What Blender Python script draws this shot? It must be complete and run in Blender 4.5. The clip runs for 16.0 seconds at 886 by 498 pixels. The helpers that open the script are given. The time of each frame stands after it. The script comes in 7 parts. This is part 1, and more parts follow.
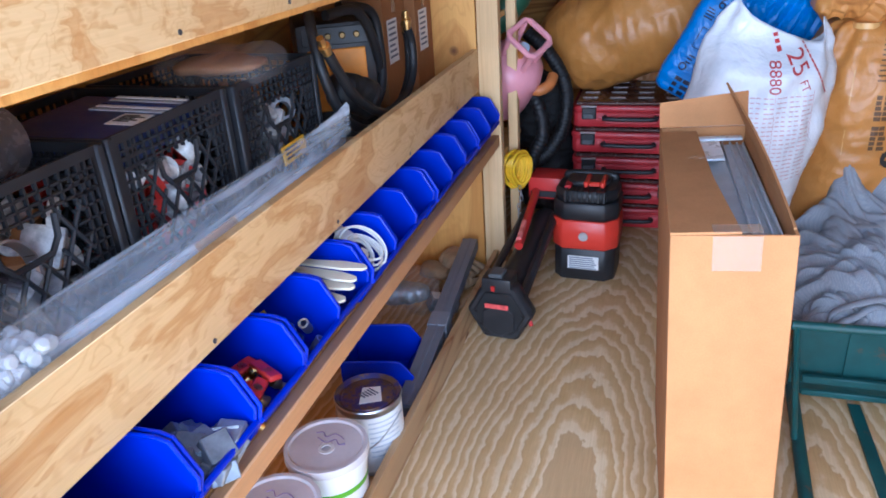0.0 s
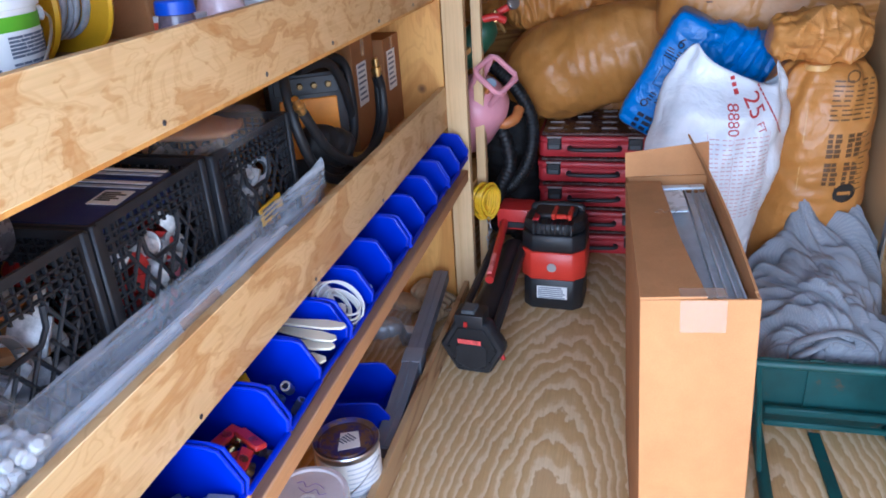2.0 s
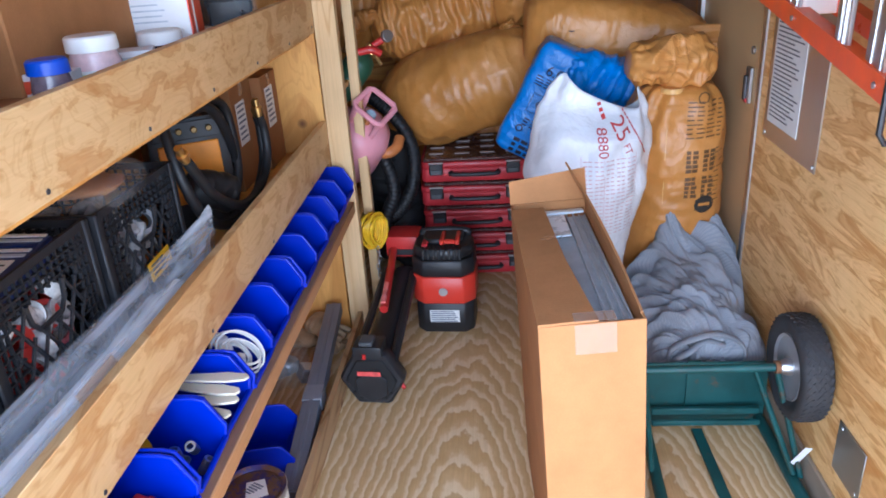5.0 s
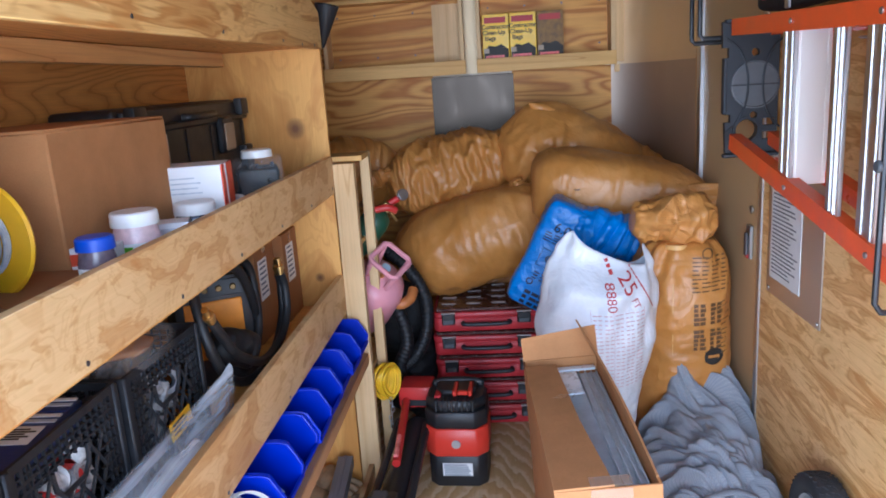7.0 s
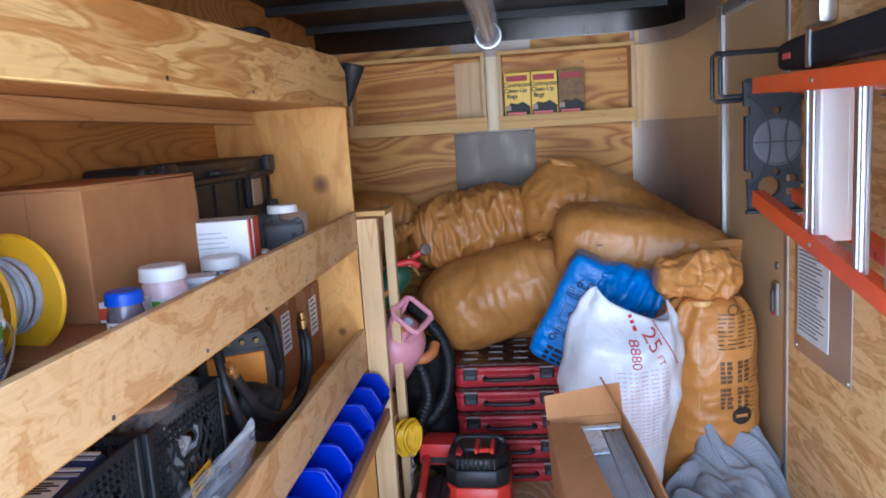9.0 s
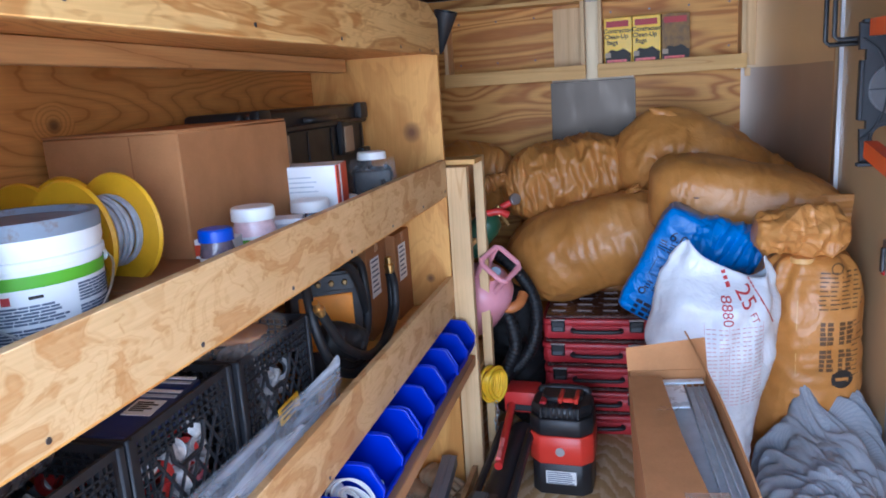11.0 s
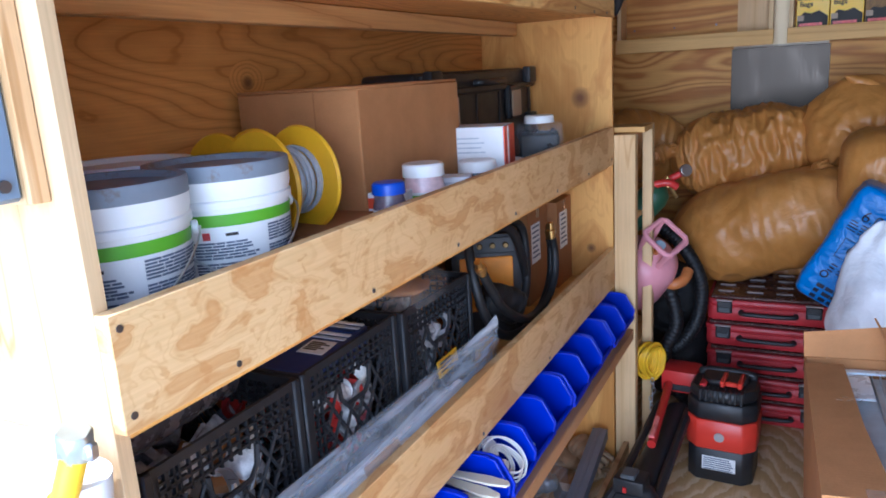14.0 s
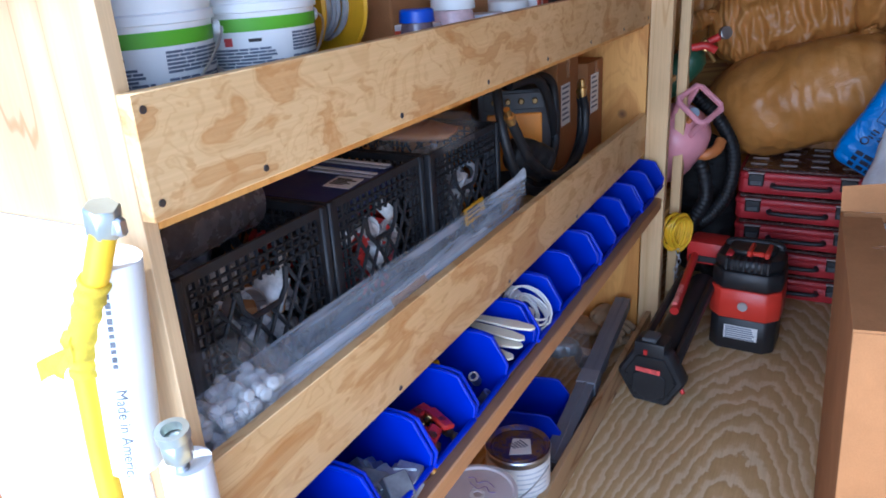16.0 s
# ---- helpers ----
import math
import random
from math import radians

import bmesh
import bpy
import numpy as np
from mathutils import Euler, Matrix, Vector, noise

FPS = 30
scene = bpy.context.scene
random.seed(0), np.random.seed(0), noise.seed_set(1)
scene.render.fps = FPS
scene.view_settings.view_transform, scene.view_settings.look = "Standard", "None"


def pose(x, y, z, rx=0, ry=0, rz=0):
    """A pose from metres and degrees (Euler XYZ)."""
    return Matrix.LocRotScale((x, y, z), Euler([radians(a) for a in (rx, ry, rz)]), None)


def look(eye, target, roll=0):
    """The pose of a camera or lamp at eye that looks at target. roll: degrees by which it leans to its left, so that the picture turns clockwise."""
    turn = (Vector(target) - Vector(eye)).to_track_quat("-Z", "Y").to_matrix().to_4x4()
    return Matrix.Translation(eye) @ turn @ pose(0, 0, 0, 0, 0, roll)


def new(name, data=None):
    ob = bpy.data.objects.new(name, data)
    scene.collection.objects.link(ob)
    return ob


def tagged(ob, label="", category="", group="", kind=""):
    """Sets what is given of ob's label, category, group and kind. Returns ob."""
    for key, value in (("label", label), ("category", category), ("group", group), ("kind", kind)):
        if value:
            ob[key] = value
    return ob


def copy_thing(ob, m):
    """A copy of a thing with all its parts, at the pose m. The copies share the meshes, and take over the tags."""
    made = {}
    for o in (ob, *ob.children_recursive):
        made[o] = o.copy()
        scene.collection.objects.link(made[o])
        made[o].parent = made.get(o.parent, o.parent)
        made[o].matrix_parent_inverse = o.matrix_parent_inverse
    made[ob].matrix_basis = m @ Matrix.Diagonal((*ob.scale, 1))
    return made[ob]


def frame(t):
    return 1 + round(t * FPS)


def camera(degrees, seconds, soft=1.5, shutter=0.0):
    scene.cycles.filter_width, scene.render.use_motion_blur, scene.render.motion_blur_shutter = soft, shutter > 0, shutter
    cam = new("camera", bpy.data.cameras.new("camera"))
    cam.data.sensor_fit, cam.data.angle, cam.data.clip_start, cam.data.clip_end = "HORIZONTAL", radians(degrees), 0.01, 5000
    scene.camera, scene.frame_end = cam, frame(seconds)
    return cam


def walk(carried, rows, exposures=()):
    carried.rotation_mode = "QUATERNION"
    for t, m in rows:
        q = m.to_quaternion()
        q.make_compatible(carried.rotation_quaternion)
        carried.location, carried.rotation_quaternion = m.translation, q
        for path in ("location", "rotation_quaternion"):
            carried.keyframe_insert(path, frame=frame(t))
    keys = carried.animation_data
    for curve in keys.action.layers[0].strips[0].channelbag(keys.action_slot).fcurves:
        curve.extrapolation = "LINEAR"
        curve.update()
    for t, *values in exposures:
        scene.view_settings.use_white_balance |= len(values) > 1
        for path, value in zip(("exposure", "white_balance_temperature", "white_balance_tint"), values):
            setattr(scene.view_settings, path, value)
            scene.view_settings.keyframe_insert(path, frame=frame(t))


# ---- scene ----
cam = camera(62.4, 16.0, 1.8)
METRES, EYE, TILT, LEAN, TURN = 0.7, 1.2, -25.0, 0.0, 17.0
PATH = [
    (0, (0.621, -0.381, 1.253), (0.056, 1.343, 0.411), -4.0),
    (0.5, (0.621, -0.378, 1.295), (0.043, 1.343, 0.457), -3.9),
    (1, (0.616, -0.372, 1.332), (0.041, 1.351, 0.495), -3.9),
    (1.5, (0.606, -0.371, 1.348), (0.063, 1.362, 0.509), -3.9),
    (2, (0.603, -0.375, 1.363), (0.13, 1.379, 0.526), -3.8),
    (2.5, (0.591, -0.371, 1.375), (0.245, 1.41, 0.534), -4.0),
    (3, (0.583, -0.375, 1.381), (0.34, 1.423, 0.539), -3.9),
    (5.5, (0.576, -0.395, 1.432), (0.421, 1.439, 0.649), -3.7),
    (6, (0.574, -0.412, 1.455), (0.414, 1.466, 0.783), -3.7),
    (6.5, (0.572, -0.417, 1.466), (0.41, 1.497, 0.907), -3.8),
    (7, (0.572, -0.426, 1.474), (0.404, 1.514, 1.021), -3.8),
    (7.5, (0.57, -0.431, 1.486), (0.394, 1.527, 1.119), -3.8),
    (8, (0.56, -0.431, 1.488), (0.381, 1.537, 1.185), -3.7),
    (10.5, (0.602, -0.431, 1.465), (0.201, 1.493, 1.093), -3.9),
    (11, (0.611, -0.438, 1.467), (0.12, 1.455, 1.051), -3.9),
    (11.5, (0.606, -0.45, 1.461), (0.043, 1.422, 1.036), -3.8),
    (12, (0.611, -0.438, 1.457), (-0.019, 1.411, 1.028), -3.8),
    (12.5, (0.607, -0.436, 1.454), (-0.05, 1.402, 1.02), -3.7),
    (13, (0.605, -0.437, 1.458), (-0.094, 1.384, 1.017), -3.9),
    (13.5, (0.606, -0.443, 1.457), (-0.184, 1.34, 1.013), -3.9),
    (14, (0.593, -0.448, 1.446), (-0.291, 1.285, 0.983), -3.6),
    (14.5, (0.598, -0.457, 1.444), (-0.367, 1.223, 0.946), -3.6),
    (15, (0.592, -0.45, 1.402), (-0.412, 1.19, 0.854), -3.4),
    (15.5, (0.582, -0.449, 1.369), (-0.412, 1.165, 0.731), -3.4),
    (16, (0.578, -0.459, 1.337), (-0.334, 1.165, 0.609), -3.6),
]
EXPOSURES = [(0.0, 1.52, 4940, 10), (3.0, 1.47, 5080, 10), (6.0, 1.56, 5220, 10), (7.0, 1.46, 5180, 10), (8.2, 1.53, 5100, 10), (10.5, 1.46, 4930, 10), (13.0, 1.45, 4930, 10), (14.5, 1.18, 5000, 10), (16.0, 0.97, 4900, 10)]
walk(cam, [(t, look(eye, target, roll)) for t, eye, target, roll in PATH], EXPOSURES)

# ---- light ----
world = bpy.data.worlds.new("sky")
scene.world = world
world.use_nodes = True
wn = world.node_tree.nodes
sky = wn.new("ShaderNodeTexSky")
sky.sky_type = "NISHITA"
sky.sun_disc = False
SUN_EL, SUN_AZ = 68.0, 205.0          # azimuth clockwise from +y
sky.sun_elevation, sky.sun_rotation = radians(SUN_EL), radians(SUN_AZ)
world.node_tree.links.new(sky.outputs[0], wn["Background"].inputs[0])
wn["Background"].inputs[1].default_value = 0.15
sun_data = bpy.data.lights.new("sun", "SUN")
sun_data.energy, sun_data.angle, sun_data.color = 3.0, radians(0.53), (1.0, 0.95, 0.87)
sun = new("sun", sun_data)
toward = Vector((math.sin(radians(SUN_AZ)) * math.cos(radians(SUN_EL)), math.cos(radians(SUN_AZ)) * math.cos(radians(SUN_EL)), math.sin(radians(SUN_EL))))
sun.matrix_world = look(toward * 20, (0, 0, 0))


# the open rear doorway, through which the daylight comes
sky_data = bpy.data.lights.new("doorway_daylight", "AREA")
sky_data.shape, sky_data.size, sky_data.size_y = "RECTANGLE", 1.80, 1.95
sky_data.energy, sky_data.color, sky_data.spread = 16.0, (0.97, 0.975, 1.0), radians(119)
doorway = new("doorway_daylight", sky_data)
doorway.matrix_world = look((0.45, -1.15, 1.10), (0.45, 3.0, 0.95))

# ---- materials ----
def material(name, rough=0.5, metal=0.0, spec=0.5):
    m = bpy.data.materials.new(name)
    m.use_nodes = True
    b = m.node_tree.nodes["Principled BSDF"]
    b.inputs["Roughness"].default_value = rough
    b.inputs["Metallic"].default_value = metal
    b.inputs["Specular IOR Level"].default_value = spec
    return m, m.node_tree.nodes, m.node_tree.links, b


def node(nodes, kind, **values):
    n = nodes.new(kind)
    for k, v in values.items():
        n.inputs[k.replace("_", " ")].default_value = v
    return n


def ramp(nodes, links, source, stops):
    r = nodes.new("ShaderNodeValToRGB")
    while len(r.color_ramp.elements) < len(stops):
        r.color_ramp.elements.new(0.5)
    for e, (p, c) in zip(r.color_ramp.elements, stops):
        e.position, e.color = p, (*c, 1)
    links.new(source, r.inputs[0])
    return r


def mapped(nodes, links, scale, space="Object", turn=(0, 0, 0), shift=(0, 0, 0)):
    tc = nodes.new("ShaderNodeTexCoord")
    mp = nodes.new("ShaderNodeMapping")
    mp.inputs["Scale"].default_value = scale
    mp.inputs["Rotation"].default_value = [radians(a) for a in turn]
    mp.inputs["Location"].default_value = shift
    links.new(tc.outputs[space], mp.inputs[0])
    return mp.outputs[0]


def mixed(nodes, links, fac, a, b, mode="MIX"):
    mx = nodes.new("ShaderNodeMix")
    mx.data_type, mx.blend_type = "RGBA", mode
    for value, socket in ((fac, 0), (a, 6), (b, 7)):
        if isinstance(value, (int, float)):
            mx.inputs[socket].default_value = value
        elif isinstance(value, tuple):
            mx.inputs[socket].default_value = (*value, 1)
        else:
            links.new(value, mx.inputs[socket])
    return mx.outputs[2]


def bumped(nodes, links, b, height, strength, distance):
    bp = nodes.new("ShaderNodeBump")
    bp.inputs["Strength"].default_value = strength
    bp.inputs["Distance"].default_value = distance
    links.new(height, bp.inputs["Height"])
    links.new(bp.outputs[0], b.inputs["Normal"])


def math_node(nodes, links, op, a, b=0.0):
    n = nodes.new("ShaderNodeMath")
    n.operation = op
    for value, socket in ((a, 0), (b, 1)):
        if isinstance(value, (int, float)):
            n.inputs[socket].default_value = value
        else:
            links.new(value, n.inputs[socket])
    return n.outputs[0]


def falloff(nodes, links, centre, half, amount):
    """A soft bump of that height at a place of the board, half wide in x, y and z."""
    tc = nodes.new("ShaderNodeTexCoord")
    a = nodes.new("ShaderNodeVectorMath")
    a.operation = "SUBTRACT"
    links.new(tc.outputs["Object"], a.inputs[0])
    a.inputs[1].default_value = centre
    d = nodes.new("ShaderNodeVectorMath")
    d.operation = "DIVIDE"
    links.new(a.outputs[0], d.inputs[0])
    d.inputs[1].default_value = half
    n = nodes.new("ShaderNodeVectorMath")
    n.operation = "LENGTH"
    links.new(d.outputs[0], n.inputs[0])
    inv = math_node(nodes, links, "SUBTRACT", 1.0, n.outputs["Value"])
    clamp = math_node(nodes, links, "MAXIMUM", inv, 0.0)
    return math_node(nodes, links, "MULTIPLY", clamp, amount)


def plywood(name, light, dark, along="y", rings=14.0, size=2.2, stretch=0.22, sharp=(0.35, 0.8), shift=(0, 0, 0), knots=0.0, rough=0.55, wobble=0.6, spots=(), hearts=()):
    """Rotary-cut softwood veneer: cathedral growth rings stretched along the grain."""
    m, nodes, links, b = material(name, rough)
    sc = {"x": (size * stretch, size, size), "y": (size, size * stretch, size), "z": (size, size, size * stretch)}[along]
    co = mapped(nodes, links, sc, shift=shift)
    n1 = node(nodes, "ShaderNodeTexNoise", Scale=1.0, Detail=2.0, Roughness=0.45, Distortion=wobble)
    links.new(co, n1.inputs["Vector"])
    nw = node(nodes, "ShaderNodeTexNoise", Scale=4.5, Detail=3.0, Roughness=0.6)
    links.new(co, nw.inputs["Vector"])
    field = math_node(nodes, links, "ADD", n1.outputs[0], math_node(nodes, links, "MULTIPLY", nw.outputs[0], 0.045))
    for centre, half, amount in hearts:                # long eye-shaped growth-ring figures
        field = math_node(nodes, links, "ADD", field, falloff(nodes, links, centre, half, amount))
    for centre, half in spots:
        field = math_node(nodes, links, "ADD", field, falloff(nodes, links, centre, tuple(2.6 * v for v in half), 0.12))
    ring = math_node(nodes, links, "SINE", math_node(nodes, links, "MULTIPLY", field, rings * 6.283))
    ring = math_node(nodes, links, "ADD", math_node(nodes, links, "MULTIPLY", ring, 0.5), 0.5)
    mid = tuple(0.6 * p + 0.4 * q for p, q in zip(light, dark))
    base = ramp(nodes, links, ring, [(0.0, light), (sharp[0], light), (sharp[1], mid), (1.0, dark)])
    fs = {"x": (6, 260, 260), "y": (260, 6, 260), "z": (260, 260, 6)}[along]
    co2 = mapped(nodes, links, fs)
    n2 = node(nodes, "ShaderNodeTexNoise", Scale=1.0, Detail=3.0, Roughness=0.6)
    links.new(co2, n2.inputs["Vector"])
    fibre = ramp(nodes, links, n2.outputs[0], [(0.3, (0.72, 0.68, 0.62)), (0.7, (1, 1, 1))])
    col = mixed(nodes, links, 0.55, base.outputs[0], fibre.outputs[0], "MULTIPLY")
    n3 = node(nodes, "ShaderNodeTexNoise", Scale=2.5, Detail=4.0, Roughness=0.6)
    links.new(mapped(nodes, links, (1, 1, 1)), n3.inputs["Vector"])
    tone = ramp(nodes, links, n3.outputs[0], [(0.3, (0.80, 0.76, 0.70)), (0.65, (1, 1, 1))])
    col = mixed(nodes, links, 0.7, col, tone.outputs[0], "MULTIPLY")
    if knots:
        v = node(nodes, "ShaderNodeTexVoronoi", Scale=knots, Randomness=1.0)
        links.new(mapped(nodes, links, (1, 1, 1), shift=(0.3, 0.17, 0.4)), v.inputs["Vector"])
        k = ramp(nodes, links, v.outputs["Distance"], [(0.0, (1, 1, 1)), (0.045, (0.9, 0.9, 0.9)), (0.10, (0, 0, 0))])
        col = mixed(nodes, links, k.outputs[0], col, (0.16, 0.07, 0.025))
    for centre, half in spots:
        k = ramp(nodes, links, falloff(nodes, links, centre, half, 1.0), [(0.0, (0, 0, 0)), (0.35, (0.55, 0.55, 0.55)), (0.8, (0.95, 0.95, 0.95))])
        col = mixed(nodes, links, k.outputs[0], col, (0.15, 0.06, 0.02))
    links.new(col, b.inputs["Base Color"])
    rr = ramp(nodes, links, n2.outputs[0], [(0.2, (rough - 0.1,) * 3), (0.8, (rough + 0.15,) * 3)])
    links.new(rr.outputs[0], b.inputs["Roughness"])
    hb = math_node(nodes, links, "ADD", math_node(nodes, links, "MULTIPLY", ring, 0.5), n2.outputs[0])
    bumped(nodes, links, b, hb, 0.35, 0.0012)
    return m


def blotched_ply(name, light, dark, along="y", shift=(0, 0, 0), size=5.0, stretch=0.4, edge=(0.52, 0.58), rough=0.55, flecks=0.5, spots=()):
    """Pale veneer with soft-edged islands of orange late wood, faint ring lines and small flecks."""
    m, nodes, links, b = material(name, rough)
    sc = {"x": (size * stretch, size, size), "y": (size, size * stretch, size), "z": (size, size, size * stretch)}[along]
    co = mapped(nodes, links, sc, shift=shift)
    n1 = node(nodes, "ShaderNodeTexNoise", Scale=1.0, Detail=3.0, Roughness=0.5, Distortion=0.9)
    links.new(co, n1.inputs["Vector"])
    isl = ramp(nodes, links, n1.outputs[0], [(edge[0], (0, 0, 0)), (edge[1], (0.72, 0.72, 0.72)), (edge[1] + 0.05, (0.42, 0.42, 0.42)), (edge[1] + 0.12, (0.85, 0.85, 0.85))])
    ringv = math_node(nodes, links, "SINE", math_node(nodes, links, "MULTIPLY", n1.outputs[0], 62.0))
    thin = ramp(nodes, links, ringv, [(0.55, (0, 0, 0)), (1.0, (0.26, 0.26, 0.26))])
    nf = node(nodes, "ShaderNodeTexNoise", Scale=3.1, Detail=2.0, Roughness=0.5, Distortion=0.6)
    links.new(mapped(nodes, links, sc, shift=(4.3, 2.2, 1.9)), nf.inputs["Vector"])
    fl = ramp(nodes, links, nf.outputs[0], [(0.60, (0, 0, 0)), (0.66, (flecks, flecks, flecks))])
    co2 = mapped(nodes, links, {"x": (5, 240, 240), "y": (240, 5, 240), "z": (240, 240, 5)}[along])
    n2 = node(nodes, "ShaderNodeTexNoise", Scale=1.0, Detail=3.0, Roughness=0.6)
    links.new(co2, n2.inputs["Vector"])
    col = mixed(nodes, links, isl.outputs[0], light, dark)
    col = mixed(nodes, links, fl.outputs[0], col, dark)
    col = mixed(nodes, links, thin.outputs[0], col, dark)
    fibre = ramp(nodes, links, n2.outputs[0], [(0.3, (0.80, 0.74, 0.64)), (0.7, (1, 1, 1))])
    col = mixed(nodes, links, 0.5, col, fibre.outputs[0], "MULTIPLY")
    n3 = node(nodes, "ShaderNodeTexNoise", Scale=3.0, Detail=5.0, Roughness=0.65)
    links.new(mapped(nodes, links, (1, 1, 1)), n3.inputs["Vector"])
    tone = ramp(nodes, links, n3.outputs[0], [(0.3, (0.86, 0.80, 0.70)), (0.62, (1, 1, 1))])
    col = mixed(nodes, links, 0.7, col, tone.outputs[0], "MULTIPLY")
    for centre, half in spots:                         # dark knots
        k = ramp(nodes, links, falloff(nodes, links, centre, half, 1.0), [(0.0, (0, 0, 0)), (0.35, (0.55, 0.55, 0.55)), (0.8, (0.95, 0.95, 0.95))])
        col = mixed(nodes, links, k.outputs[0], col, (0.17, 0.065, 0.02))
    links.new(col, b.inputs["Base Color"])
    bumped(nodes, links, b, n2.outputs[0], 0.3, 0.001)
    return m


def plain(name, colour, rough=0.5, metal=0.0, vary=0.15, scale=14.0, bump=0.15, dist=0.001, spec=0.5, dirt=None, dirt_at=0.62):
    """A colour with a soft change of tone, fine grain and, where given, dirt or rust in islands."""
    m, nodes, links, b = material(name, rough, metal, spec)
    co = mapped(nodes, links, (1, 1, 1))
    n1 = node(nodes, "ShaderNodeTexNoise", Scale=scale, Detail=5.0, Roughness=0.6)
    n2 = node(nodes, "ShaderNodeTexNoise", Scale=scale * 22, Detail=2.0, Roughness=0.5)
    for n in (n1, n2):
        links.new(co, n.inputs["Vector"])
    lo = tuple(c * (1 - vary) for c in colour)
    hi = tuple(min(1, c * (1 + vary)) for c in colour)
    col = ramp(nodes, links, n1.outputs[0], [(0.3, lo), (0.7, hi)]).outputs[0]
    if dirt:
        n3 = node(nodes, "ShaderNodeTexNoise", Scale=scale * 1.7, Detail=7.0, Roughness=0.7)
        links.new(mapped(nodes, links, (1, 1, 1), shift=(3.1, 1.7, 0.4)), n3.inputs["Vector"])
        k = ramp(nodes, links, n3.outputs[0], [(dirt_at, (0, 0, 0)), (dirt_at + 0.08, (0.8, 0.8, 0.8))])
        col = mixed(nodes, links, k.outputs[0], col, dirt)
    links.new(col, b.inputs["Base Color"])
    rr = ramp(nodes, links, n1.outputs[0], [(0.3, (max(0.03, rough - 0.08),) * 3), (0.7, (min(1, rough + 0.1),) * 3)])
    links.new(rr.outputs[0], b.inputs["Roughness"])
    if bump:
        bumped(nodes, links, b, n2.outputs[0], bump, dist)
    return m


def film_plastic(name, colour, rough=0.3, alpha=1.0, wrinkle=30.0, strength=0.5, dust=None, transmit=0.0, facet=0.16):
    """Thin plastic sheet with small creases."""
    m, nodes, links, b = material(name, rough)
    co = mapped(nodes, links, (1, 1, 1))
    n1 = node(nodes, "ShaderNodeTexNoise", Scale=wrinkle * 0.5, Detail=3.0, Roughness=0.55, Distortion=1.2)
    n2 = node(nodes, "ShaderNodeTexNoise", Scale=5.0, Detail=5.0, Roughness=0.6)
    links.new(co, n1.inputs["Vector"])
    links.new(co, n2.inputs["Vector"])
    col = ramp(nodes, links, n2.outputs[0], [(0.3, tuple(c * 0.78 for c in colour)), (0.7, tuple(min(1, c * 1.15) for c in colour))]).outputs[0]
    if dust:
        k = ramp(nodes, links, n2.outputs[0], [(0.5, (0, 0, 0)), (0.75, (0.4, 0.4, 0.4))])
        col = mixed(nodes, links, k.outputs[0], col, dust)
    links.new(col, b.inputs["Base Color"])
    b.inputs["Alpha"].default_value = alpha
    b.inputs["Transmission Weight"].default_value = transmit
    crease = math_node(nodes, links, "ABSOLUTE", math_node(nodes, links, "SUBTRACT", n1.outputs[0], 0.5))
    n5 = node(nodes, "ShaderNodeTexNoise", Scale=wrinkle * 1.7, Detail=2.0, Roughness=0.5, Distortion=0.8)
    links.new(co, n5.inputs["Vector"])
    fine = math_node(nodes, links, "ABSOLUTE", math_node(nodes, links, "SUBTRACT", n5.outputs[0], 0.5))
    warp = mixed(nodes, links, 0.12, co, n1.outputs["Color"])
    vo = node(nodes, "ShaderNodeTexVoronoi", Scale=wrinkle * 0.8, Randomness=1.0)
    sq = nodes.new("ShaderNodeMapping")
    sq.inputs["Scale"].default_value = (1.5, 1.0, 0.55)
    sq.inputs["Rotation"].default_value = (0.5, 0.7, 0.3)
    links.new(warp, sq.inputs[0])
    links.new(sq.outputs[0], vo.inputs["Vector"])
    total = math_node(nodes, links, "ADD", crease, math_node(nodes, links, "MULTIPLY", fine, 0.35))
    total = math_node(nodes, links, "ADD", total, math_node(nodes, links, "MULTIPLY", vo.outputs["Distance"], facet))
    bumped(nodes, links, b, total, strength, 0.025)
    return m


def glassy(name, colour=(0.9, 0.93, 0.95), alpha=0.3, rough=0.08):
    m, nodes, links, b = material(name, rough)
    b.inputs["Base Color"].default_value = (*colour, 1)
    b.inputs["Alpha"].default_value = alpha
    return m


def brushed(name, colour=(0.75, 0.75, 0.76), rough=0.28, along="z", streak=0.12):
    m, nodes, links, b = material(name, rough, 1.0)
    b.inputs["Base Color"].default_value = (*colour, 1)
    co = mapped(nodes, links, {"x": (4, 300, 300), "y": (300, 4, 300), "z": (300, 300, 4)}[along])
    n = node(nodes, "ShaderNodeTexNoise", Scale=1.0, Detail=3.0)
    links.new(co, n.inputs["Vector"])
    n4 = node(nodes, "ShaderNodeTexNoise", Scale=7.0, Detail=4.0)
    links.new(mapped(nodes, links, (1, 1, 1)), n4.inputs["Vector"])
    s = math_node(nodes, links, "ADD", n.outputs[0], n4.outputs[0])
    rr = ramp(nodes, links, s, [(0.35, (max(0.05, rough - streak),) * 3), (1.0, (rough + streak,) * 3)])
    links.new(rr.outputs[0], b.inputs["Roughness"])
    bumped(nodes, links, b, n4.outputs[0], 0.12, 0.004)
    return m


